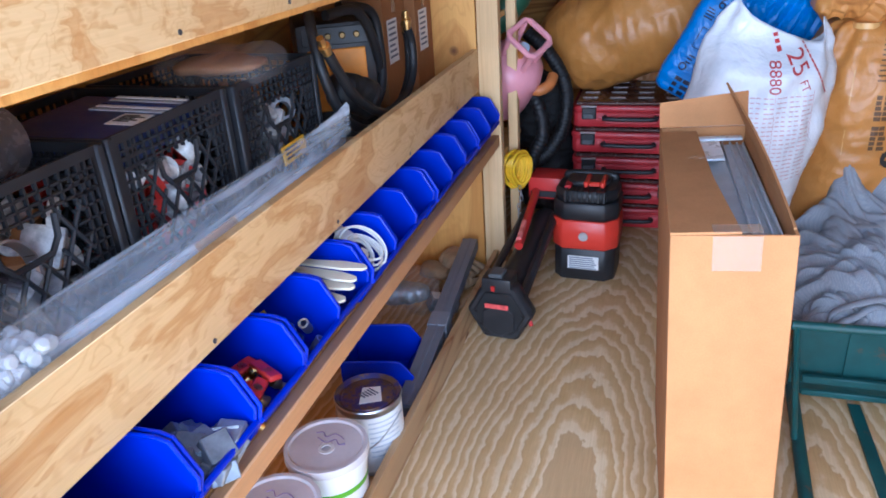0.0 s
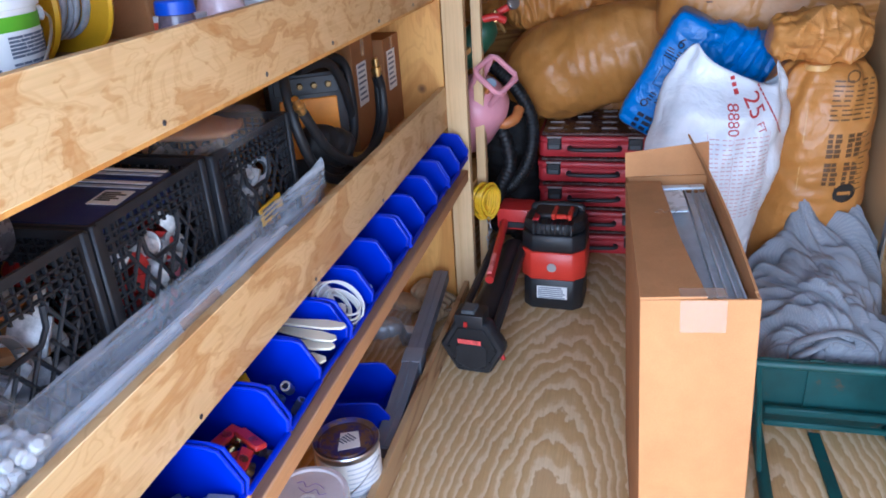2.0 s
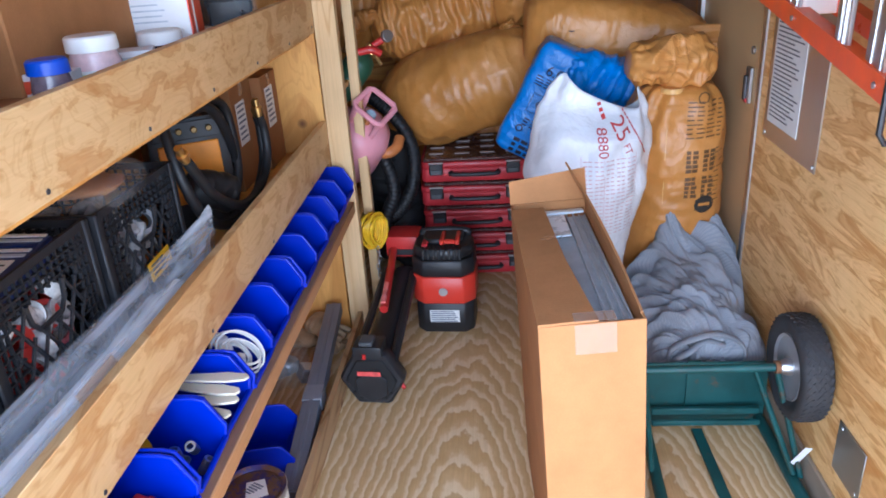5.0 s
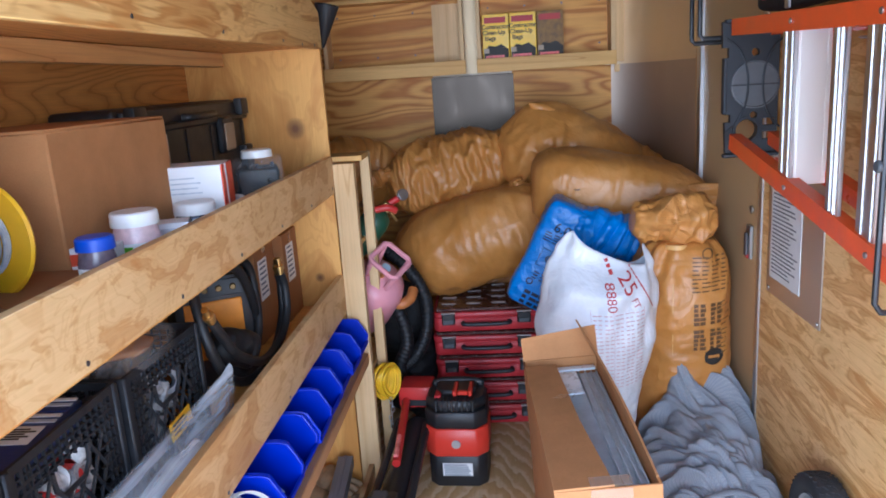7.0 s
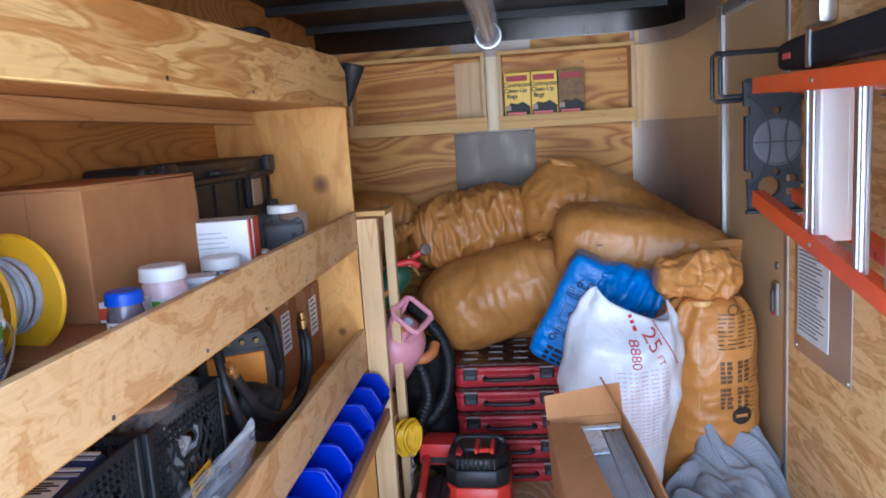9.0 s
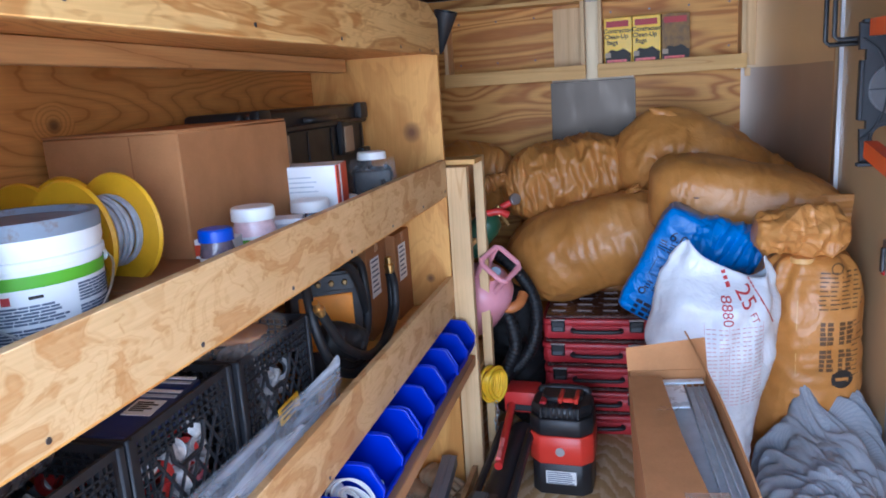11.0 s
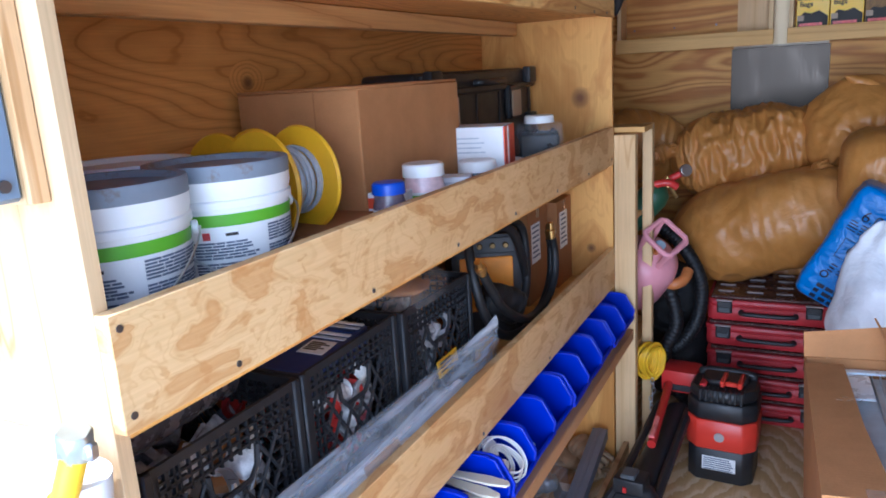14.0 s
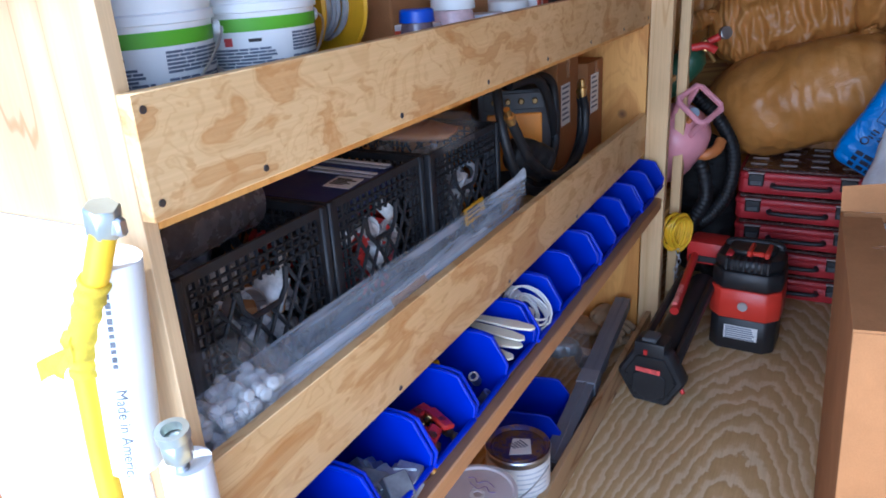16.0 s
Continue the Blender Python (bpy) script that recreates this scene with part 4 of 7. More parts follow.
def bag_bm(length, ry, rz, seed, pow_end=0.34, gather=(0.0, 0.0), wr=0.014, folds=0.008, bend=0.0, sag=0.0, square=2.4, nu=110, nv=96, spine=None, taper=(1.0, 1.0), pull=(0.0, 0.0), ring=1.0, drape=0.0):
    """A filled plastic sack along x (or along a spine in the x-z plane): rounded or gathered ends, slack folds, fine creases."""
    def along(u):
        if not spine:
            return Vector((0, 0, 0)), Vector((0, 0, 1))
        f = u * (len(spine) - 1)
        i = min(int(f), len(spine) - 2)
        w = f - i
        a, b = Vector(spine[i]), Vector(spine[i + 1])
        p0 = Vector(spine[i - 1]) if i else a * 2 - b
        p3 = Vector(spine[i + 2]) if i + 2 < len(spine) else b * 2 - a
        c = 0.5 * (2 * a + (b - p0) * w + (2 * p0 - 5 * a + 4 * b - p3) * w * w + (3 * a - p0 - 3 * b + p3) * w ** 3)
        d = 0.5 * ((b - p0) + 2 * (2 * p0 - 5 * a + 4 * b - p3) * w + 3 * (3 * a - p0 - 3 * b + p3) * w * w)
        d.y = 0
        d.normalize()
        return c, Vector((-d.z, 0, d.x))

    def at(u, v):
        x = (u - 0.5) * 2
        th = v * 2 * math.pi
        e = max(0.0, 1 - abs(x) ** 3.2) ** pow_end
        g = gather[0] if x < 0 else gather[1]
        near = max(0.0, (abs(x) - 0.40) / 0.60)
        if g:
            e *= 1 - 0.35 * g * near
        e *= taper[0] + (taper[1] - taper[0]) * u
        c, s = math.cos(th), math.sin(th)
        c2 = math.copysign(abs(c) ** (2 / square), c)
        s2 = math.copysign(abs(s) ** (2 / square), s)
        p = Vector((x * length / 2, ry * c2 * e, rz * s2 * e))
        q = (p.x, p.y, p.z)
        d = wr * 1.5 * nz(q, 3.6, seed) + wr * 0.5 * nz(q, 8, seed + 3)
        warp = nz(q, 4, seed + 5) * 2.2
        slack = max(0, nz(q, 3, seed + 8) + 0.15) + 0.5 * g * near
        d += folds * (abs(math.sin(7.5 * x + 1.2 * th + 2.2 * warp)) - 0.5) * slack * 1.6 * ring
        if drape:                                      # long slanting creases of slack film
            k1 = nz((q[0] * 0.55 + 0.35 * q[2], q[1] * 0.8, q[2] * 1.5 - 0.9 * q[0]), 7.5, seed + 31)
            k2 = nz((q[0] * 0.5 - 0.5 * q[2], q[1], q[2] * 1.4 + 0.8 * q[0]), 12.0, seed + 37)
            d += drape * (0.16 - min(0.32, abs(k1))) + 0.5 * drape * (0.14 - min(0.28, abs(k2)))
        d += folds * 0.7 * (0.22 - abs(nz((q[0] * 3.0, q[1] * 0.9 + 0.3 * q[0], q[2] * 0.9), 8, seed + 17))) * 2
        d += 0.45 * folds * (0.2 - abs(nz((q[0] * 1.6 + 0.5 * q[2], q[1], q[2] - 0.4 * q[0]), 17, seed + 23))) * (0.4 + 2.2 * slack)
        pl = pull[0] if x < 0 else pull[1]
        d += (g * 0.013 + pl * 0.006) * near * math.sin(11 * th + 2.5 * warp) * (0.6 + 0.4 * math.sin(3 * th + seed))
        off = Vector((0, c, s)) * d * (0.25 + 0.75 * e)
        if spine:
            o, up = along(u)
            return o + Vector((0, p.y + off.y, 0)) + up * (p.z + off.z)
        p += off
        p.z += bend * (1 - x * x) * length - sag * max(0.0, abs(x)) ** 2
        return p
    return sheet(nu, nv, at, wrap=True)


def decal(bm, m, target, mat, name="print", lift=0.0015, label=""):
    """Lays flat print (in the plane z = 0 of m) on the surface of target, seen from m's +z."""
    bmesh.ops.triangulate(bm, faces=bm.faces[:])
    for _ in range(2):
        long = [e for e in bm.edges if e.calc_length() > 0.016]
        if long:
            bmesh.ops.subdivide_edges(bm, edges=long, cuts=1)
            bmesh.ops.triangulate(bm, faces=bm.faces[:])
    bpy.context.view_layer.update()
    tm = target.matrix_world
    tree = BVHTree.FromPolygons([tm @ v.co for v in target.data.vertices], [p.vertices for p in target.data.polygons])
    way = -(m.to_3x3() @ Vector((0, 0, 1)))
    missed = []
    for v in bm.verts:
        start = m @ Vector((v.co.x, v.co.y, 0)) - way * 0.4
        hit = tree.ray_cast(start, way)
        if hit[0]:
            v.co = hit[0] - way * (lift + v.co.z)
        else:
            missed.append(v)
    bmesh.ops.delete(bm, geom=missed, context="VERTS")
    inv = target.matrix_world.inverted()
    bm.transform(inv)
    return part(name, bm, mat, target, label, None, 0)


def text_bm(text, size):
    cu = bpy.data.curves.new("t", "FONT")
    cu.body, cu.size, cu.align_x, cu.align_y = text, size, "CENTER", "CENTER"
    tmp = bpy.data.objects.new("tmp", cu)
    scene.collection.objects.link(tmp)
    me = bpy.data.meshes.new_from_object(tmp.evaluated_get(bpy.context.evaluated_depsgraph_get()))
    bpy.data.objects.remove(tmp)
    b = bmesh.new()
    b.from_mesh(me)
    return b


def flat_bars(rows, width, pitch, height, seed, x0=0.0, y0=0.0, bm=None, split=1):
    rng = random.Random(seed)
    bm = bm or bmesh.new()
    for i in range(rows):
        x = x0 - width / 2
        for _ in range(split):
            w = width / split * rng.uniform(0.55, 0.95)
            vs = [bm.verts.new((a, b, 0)) for a, b in ((x, y0 - i * pitch), (x + w, y0 - i * pitch), (x + w, y0 - i * pitch + height), (x, y0 - i * pitch + height))]
            bm.faces.new(vs)
            x += width / split
    return bm


def flat_ring(r0, r1, cx, cy, bm, n=20):
    a = [bm.verts.new((cx + r0 * math.cos(2 * math.pi * i / n), cy + r0 * math.sin(2 * math.pi * i / n), 0)) for i in range(n)]
    b = [bm.verts.new((cx + r1 * math.cos(2 * math.pi * i / n), cy + r1 * math.sin(2 * math.pi * i / n), 0)) for i in range(n)]
    for i in range(n):
        j = (i + 1) % n
        bm.faces.new((a[i], a[j], b[j], b[i]))
    return bm


def sack(name, m, args, mat, label, group="brown insulation sacks", **kw):
    root = thing(name, m, label, "bag", group)
    body = part("sack", bag_bm(*args, **kw), mat, root, "", None, 0)
    for p in body.data.polygons:
        p.use_smooth = True
    return root, body


BR = "brown plastic sack stuffed with flexible duct, lying in the pile"
sack("plastic_sack", pose(0.98, 2.98, 0.30, 0, 0, -4), (0.72, 0.30, 0.30, 22), "brown_bag", BR)
sack("plastic_sack", pose(0.42, 3.16, 0.40, 0, 0, 2), (0.60, 0.22, 0.40, 23), "brown_bag", BR)
sack("plastic_sack", pose(0.90, 2.98, 0.76, 0, 0, 2), (0.80, 0.26, 0.20, 24), "brown_bag", BR)
low_root, low_bag = sack("plastic_sack", pose(0.455, 2.80, 0.765, 0, -15, -4), (0.82, 0.25, 0.205, 1), "brown_bag", "smooth brown plastic sack lying on the red organizers", pow_end=0.55, wr=0.012, folds=0.008, pull=(0.4, 2.2), ring=0.12, drape=0.018)
back_root, back_bag = sack("plastic_sack", pose(0, 0, 0), (0.74, 0.20, 0.185, 2), "brown_bag", "crinkled brown plastic sack with a gathered end", gather=(0.6, 0.3), folds=0.026, wr=0.010, drape=0.04, spine=((0.03, 3.02, 0.985), (0.20, 3.02, 1.015), (0.42, 3.04, 1.055), (0.64, 3.06, 1.11)))
arch_root, arch_bag = sack("plastic_sack", pose(0, 0, 0), (0.80, 0.22, 0.19, 3), "brown_bag", "brown plastic sack bent over the top of the pile", folds=0.014, wr=0.014, gather=(0.9, 0.0), pull=(0.0, 1.0), square=1.8, ring=0.2, drape=0.022, spine=((0.615, 2.95, 0.98), (0.735, 2.97, 1.165), (0.93, 3.0, 1.10), (1.15, 3.04, 0.96), (1.33, 3.06, 0.87)))
big_root, big_bag = sack("plastic_sack", pose(0, 0, 0), (0.70, 0.20, 0.175, 4), "brown_bag", "taut brown plastic sack lying on top of the pile", pow_end=0.20, square=2.9, wr=0.012, folds=0.006, ring=0.12, drape=0.012, taper=(1.0, 0.86), pull=(0.0, 1.6), spine=((0.69, 2.56, 1.01), (0.88, 2.54, 1.005), (1.11, 2.50, 0.965), (1.345, 2.44, 0.935)))
part("flat_end", moved(bag_bm(0.10, 0.10, 0.012, 45, square=5, pow_end=0.2, wr=0.010, folds=0.006, nu=30, nv=40), pose(1.325, 2.33, 0.99, 0, 70, 84)), "brown_bag", big_root, "flattened heat-sealed end", None, 0)
end_root, end_bag = sack("plastic_sack", pose(-0.13, 3.10, 1.055, 0, 10, 30), (0.46, 0.16, 0.17, 5), "brown_bag", "end of a crinkled brown plastic sack", gather=(0.5, 0.8), folds=0.016, wr=0.010)
part("gathered_end", moved(bag_bm(0.15, 0.045, 0.045, 43, folds=0.016, wr=0.010, gather=(0.8, 0.8), nu=50, nv=44), pose(0.005, 2.90, 1.045, 0, -20, 10)), "brown_bag", back_root, "gathered end of the sack", None, 0)
ear = part("gathered_neck", moved(bag_bm(0.13, 0.05, 0.045, 41, folds=0.016, wr=0.012, gather=(0.5, 0.9), nu=50, nv=44), pose(0.655, 2.80, 0.965, 0, 58, 10)), "brown_bag", arch_root, "twisted neck of the sack", None, 0)
part("film_ridge", moved(bag_bm(0.44, 0.020, 0.034, 47, square=1.8, pow_end=0.8, wr=0.010, folds=0.005, nu=60, nv=36, drape=0.015), pose(0.90, 2.88, 1.243, 0, 27, -4)), "brown_bag", arch_root, "pinched ridge of slack film", None, 0)
tick = bmesh.new()
flat_bars(1, 0.03, 0.01, 0.004, 4, bm=tick)
decal(tick, Matrix.Translation((0.86, 2.2, 1.03)) @ pose(0, 0, 0, 90, 0, 0), big_bag, "ink_blue", "ink_mark")
decal(text_bm("FLEX DUCT", 0.045), Matrix.Translation((0.50, 2.6, 0.905)) @ pose(0, 0, 0, 62, -12, 0), back_bag, "ink_brown", "print")

# upright brown sack with a tied neck
st_root = thing("tied_sack", pose(1.158, 2.07, 0.0), "upright brown insulation sack with dark print and a tied neck", "bag")
st = part("sack", moved(bag_bm(0.90, 0.160, 0.162, 7, pow_end=0.17, wr=0.010, folds=0.008, pull=(0, 2.8), ring=0.15, drape=0.014), pose(0.015, 0, 0.45, 0, -90, 0)), "brown_bag", st_root, "", None, 0)
part("gathered_neck", moved(bag_bm(0.285, 0.085, 0.088, 8, folds=0.018, wr=0.018, pull=(0.8, 1.2), pow_end=0.28, nu=90, nv=80, ring=0.35, drape=0.07), pose(-0.02, -0.04, 0.965, 10, 3, 5)), "brown_bag", st_root, "floppy gathered top of the sack", None, 0)
part("tie", moved(lathe([(0.030, -0.008), (0.036, -0.008), (0.036, 0.008), (0.030, 0.008)], 18, close=True), pose(-0.02, -0.085, 0.885)), "brown_seam", st_root, "twisted tie")
face = Matrix.Translation((1.15, 1.75, 0.0)) @ pose(0, 0, 0, 90, 0, -14)
pr = bmesh.new()
for k in range(4):
    flat_bars(5, 0.040, 0.015, 0.012, 60 + k, x0=0.010 + 0.052 * (k % 2), y0=0.690 - 0.088 * (k // 2), bm=pr, split=2)
flat_bars(9, 0.12, 0.0135, 0.0045, 70, x0=0.044, y0=0.848, bm=pr, split=4)
flat_bars(12, 0.026, 0.016, 0.0035, 71, x0=0.090, y0=0.70, bm=pr, split=1)
flat_ring(0.013, 0.017, 0.030, 0.862, pr)
decal(pr, face, st, "ink_brown", "print")
lg = bmesh.new()
flat_ring(0.018, 0.030, 0.055, 0.515, lg)
flat_bars(2, 0.055, 0.024, 0.014, 74, x0=0.055, y0=0.520, bm=lg)
decal(lg, face, st, "ink", "print")
decal(flat_bars(1, 0.004, 0.1, 0.60, 75, x0=-0.075, y0=0.25), face, st, "brown_seam", "seam", label="pale heat-sealed seam")

# blue sack behind the white one
bl_root = thing("blue_sack", pose(0.80, 2.24, 0.50, 0, 0, 0), "bright blue plastic insulation sack with black print", "bag")
bl = part("sack", moved(bag_bm(0.42, 0.095, 0.105, 12, pow_end=0.10, square=5.0, wr=0.010, folds=0.005), pose(-0.050, 0.0, 0.310, 0, -62, -8)), "blue_bag", bl_root, "", None, 0)
part("sack_top", moved(bag_bm(0.25, 0.09, 0.085, 13, pow_end=0.25, wr=0.014, folds=0.014, pull=(1.5, 1.5), nu=80, nv=80), pose(0.140, -0.06, 0.395, 0, 14, -6)), "blue_bag", bl_root, "slack folded top of the sack", None, 0)
bface = Matrix.Translation((0.748, 1.85, 0.812)) @ pose(0, 0, 0, 84, 0, 0) @ pose(0, 0, 0, 0, 0, -28)
bp = bmesh.new()
flat_ring(0.022, 0.036, 0.055, 0.185, bp)
flat_bars(1, 0.085, 0.02, 0.012, 81, x0=0.06, y0=0.140, bm=bp, split=2)
flat_bars(4, 0.075, 0.010, 0.004, 82, x0=-0.055, y0=0.115, bm=bp, split=2)
for a, b, c, d in ((-0.075, 0.01, 0.055, 0.057), (-0.075, 0.01, -0.015, -0.013), (-0.075, -0.073, -0.015, 0.057), (0.008, 0.010, -0.015, 0.057)):
    bp.faces.new([bp.verts.new((x, y, 0)) for x, y in ((a, c), (b, c), (b, d), (a, d))])
flat_ring(0.010, 0.015, -0.035, 0.022, bp)
flat_ring(0.009, 0.014, 0.045, 0.075, bp)
flat_ring(0.009, 0.014, -0.065, -0.085, bp)
flat_bars(3, 0.06, 0.012, 0.005, 83, x0=-0.035, y0=-0.045, bm=bp, split=2)
flat_bars(3, 0.09, 0.022, 0.014, 84, x0=-0.02, y0=-0.135, bm=bp, split=3)
flat_bars(3, 0.05, 0.012, 0.005, 86, x0=0.045, y0=0.045, bm=bp, split=2)
bp.transform(Matrix.Scale(0.95, 4))
decal(bp, bface, bl, "ink_blue", "print", lift=0.004)
decal(moved(text_bm("R", 0.056), pose(0.022, 0.178, 0, 0, 0, -20)), bface, bl, "ink_blue", "print", lift=0.004)
decal(moved(text_bm("6.0", 0.050), pose(-0.038, 0.138, 0, 0, 0, 0)), bface, bl, "ink_blue", "print", lift=0.004)

# white sack, open at the top
def steps(z, rows):
    for (z0, a), (z1, b) in zip(rows, rows[1:]):
        if z <= z1:
            w = (z - z0) / (z1 - z0)
            return a + (b - a) * w * w * (3 - 2 * w)
    return rows[-1][1]


def white_surface(u, v):
    th = v * 2 * math.pi
    c, s = math.cos(th), math.sin(th)
    top = 0.875 - 0.05 * max(0.0, s) + 0.115 * math.exp(-((th - 3.60) / 0.85) ** 2) + 0.05 * math.exp(-((min(th, 2 * math.pi - th)) / 0.40) ** 2) + 0.012 * math.sin(3 * th)
    z = u * top
    hw = steps(z, ((0, 0.13), (0.40, 0.155), (0.65, 0.187), (0.78, 0.180), (0.86, 0.162), (0.92, 0.135), (0.97, 0.110), (1.01, 0.085)))
    hd = steps(z, ((0, 0.13), (0.40, 0.155), (0.66, 0.165), (0.78, 0.145), (0.90, 0.060), (1.01, 0.035)))
    cx = steps(z, ((0, -0.03), (0.4, -0.015), (0.65, 0.010), (0.80, 0.030), (1.01, 0.035)))
    q = (c * hw, s * hd, z)
    d = 0.014 * nz(q, 4.0, 31) + 0.016 * (abs(nz((q[0], q[1], q[2] * 0.45), 10, 32)) - 0.2) + 0.006 * math.sin(7 * th + 5 * nz(q, 4, 33)) * z + 0.007 * (abs(nz(q, 20, 34)) - 0.2)
    return Vector((cx + c * hw, s * hd, z)) + Vector((c, s, 0)) * d


wh_root = thing("white_sack", pose(0.845, 1.88, 0.0, 0, 0, 0), "white plastic sack with red print, open and slumped at the top", "bag")
wh = part("sack", sheet(100, 110, white_surface, thick=0.002, wrap=True), "white_bag", wh_root, "", None, 0)
part("duct_fill", moved(bag_bm(0.66, 0.11, 0.13, 35, nu=40, nv=40), pose(0, 0, 0.42, 0, -90, 0)), "white_bag", wh_root, "packed contents", None, 0)
for o in (wh, st, bl, low_bag):
    for p in o.data.polygons:
        p.use_smooth = True
wface = Matrix.Translation((0.88, 1.55, 0.0)) @ pose(0, 0, 0, 90, 0, 3)
decal(moved(text_bm("25", 0.064), pose(0.075, 0.822, 0, 0, 0, -68)), wface, wh, "ink_red", "print", label="red numeral on the sack")
decal(moved(text_bm("FT", 0.030), pose(0.098, 0.762, 0, 0, 0, -68)), wface, wh, "ink_red", "print")
decal(moved(text_bm("8880", 0.042), pose(0.018, 0.788, 0, 0, 0, -88)), wface, wh, "ink_red", "print")
wp = bmesh.new()
flat_bars(1, 0.050, 0.01, 0.012, 91, bm=wp, split=3)
decal(moved(wp, pose(0.020, 0.868, 0, 0, 0, -75)), wface, wh, "ink_red", "print")
wq = bmesh.new()
flat_bars(1, 0.16, 0.02, 0.0045, 92, bm=wq, split=13)
decal(moved(wq, pose(0.125, 0.80, 0, 0, 0, -62)), wface, wh, "ink_red", "print")
wr_ = bmesh.new()
for k in range(5):
    flat_bars(20, 0.030, 0.0125, 0.0028, 93 + k, x0=-0.025 + 0.034 * k, y0=0.735, bm=wr_, split=2)
for x in (-0.046, 0.022, 0.125):
    wr_.faces.new([wr_.verts.new((x + a, b, 0)) for a, b in ((0, 0.49), (0.0012, 0.49), (0.0012, 0.75), (0, 0.75))])
decal(wr_, wface, wh, "print_pink", "print")


# ---- floor: organizers, vacuum, tower light, carton, hand truck, cloth ----
def organizer(m, group):
    root = thing("tool_organizer", m, "dark red plastic parts organizer with a smoked lid, in a stack", "toolbox", group)
    w, d, hh = 0.445, 0.38, 0.104
    part("tray", prism([(-w / 2, 0), (-w / 2 + 0.02, -0.018), (w / 2 - 0.02, -0.018), (w / 2, 0), (w / 2, d), (-w / 2, d)], 0.004, 0.062, "z", 0.004), "dark_red", root)
    part("lid_frame", prism([(-w / 2 - 0.004, -0.004), (-w / 2 + 0.02, -0.024), (w / 2 - 0.02, -0.024), (w / 2 + 0.004, -0.004), (w / 2 + 0.004, d), (-w / 2 - 0.004, d)], 0.0635, 0.088, "z", 0.005), "dark_red", root)
    lid = part("lid", box(-w / 2 + 0.012, w / 2 - 0.012, -0.006, d - 0.012, 0.0885, 0.101, 0.004), "lid", root, "smoked clear lid with moulded cleats")
    first = None
    for i in range(4):
        for j in range(4):
            mm = pose(-0.16 + 0.107 * i, 0.06 + 0.09 * j, 0.1008)
            if first is None:
                first = part("cleat", box(-0.030, 0.030, -0.007, 0.007, 0, 0.004, 0.0015), "lid_rib", lid, "", mm)
            else:
                twin(first, mm)
    for x in (-0.158, 0.158):
        la = part("latch", box(-0.028, 0.028, -0.012, 0.004, -0.026, 0.022, 0.004), "black", root, "black latch", pose(x, -0.024, 0.064))
        part("latch_tongue", box(-0.021, 0.021, -0.017, -0.012, -0.022, -0.002, 0.002), "dark_grey", la)
        part("hinge_pin", box(-0.030, 0.030, -0.014, 0.0, 0.022, 0.029, 0.002), "lid_rib", la)
    part("handle", tube([(-0.095, -0.018, 0.046), (-0.092, -0.045, 0.044), (0.0, -0.050, 0.043), (0.092, -0.045, 0.044), (0.095, -0.018, 0.046)], 0.0085, 10), "black", root, "black carrying handle")
    part("handle_recess", box(-0.10, 0.10, -0.0225, -0.0185, 0.018, 0.060, 0.002), "dark_red", root)
    return root


for i in range(5):
    m = pose(0.478 + (0.004, -0.006, 0.005, 0.0, 0.003)[i], 2.515, 0.002 + 0.1063 * i, 0, 0, (1, -1.5, 0.5, -0.6, 0.4)[i])
    if i == 0:
        org = organizer(m, "stack of red organizers")
    else:
        copy_thing(org, m)

# canister vacuum
vac = thing("canister_vacuum", pose(0.363, 2.005, 0.0, 0, 0, -3), "black and red cordless canister vacuum standing on the floor", "vacuum")


def octa(w, d, c, y0=0.0):
    return [(-w / 2 + c, y0), (w / 2 - c, y0), (w / 2, y0 + c), (w / 2, y0 + d - c), (w / 2 - c, y0 + d), (-w / 2 + c, y0 + d), (-w / 2, y0 + d - c), (-w / 2, y0 + c)]


part("base", prism(octa(0.216, 0.20, 0.030), 0.0, 0.124, "z", 0.006), "black", vac)
part("band", prism(octa(0.232, 0.214, 0.040, -0.007), 0.1245, 0.232, "z", 0.005), "vac_red", vac, "bright red band")
part("collar", prism(octa(0.228, 0.206, 0.042, -0.003), 0.2325, 0.296, "z", 0.005), "black", vac)
lid_v = part("lid", prism(octa(0.220, 0.196, 0.050, 0.002), 0.2965, 0.338, "z", 0.010), "black", vac, "black slatted lid")
part("lid_plate", prism(octa(0.150, 0.120, 0.03, 0.055), 0.3385, 0.358, "z", 0.006), "black", vac)
rib0 = None
for k in range(8):
    mm = pose(-0.066 + 0.019 * k, 0.0, 0.300)
    if rib0 is None:
        rib0 = part("vent_rib", box(-0.005, 0.005, -0.001, 0.050, 0.0, 0.0425, 0.002), "black", lid_v, "", mm)
    else:
        twin(rib0, mm)
part("grip", tube([(-0.085, 0.16, 0.335), (-0.080, 0.16, 0.350), (0.0, 0.16, 0.356), (0.080, 0.16, 0.350), (0.085, 0.16, 0.335)], 0.013, 12), "black", vac, "black carrying grip")
for x in (0.0, 0.056):
    part("latch", box(x - 0.008, x + 0.008, 0.030, 0.125, 0.345, 0.366, 0.004), "vac_red", vac, "red lid latch")
part("latch_bar", box(0.0085, 0.0475, 0.034, 0.050, 0.348, 0.364, 0.004), "vac_red", vac, "red latch bar")
part("catch", box(-0.075, -0.052, 0.03, 0.09, 0.338, 0.350, 0.004), "dark_red", vac)
part("badge", moved(cyl(0.017, 0, 0.004, 24, 0.001), pose(0.0, -0.0075, 0.176, 90)), "steel", vac, "round silver badge")
lb = part("label", box(-0.055, 0.055, -0.0020, -0.0005, 0.046, 0.096), "paper", vac, "white rating label")
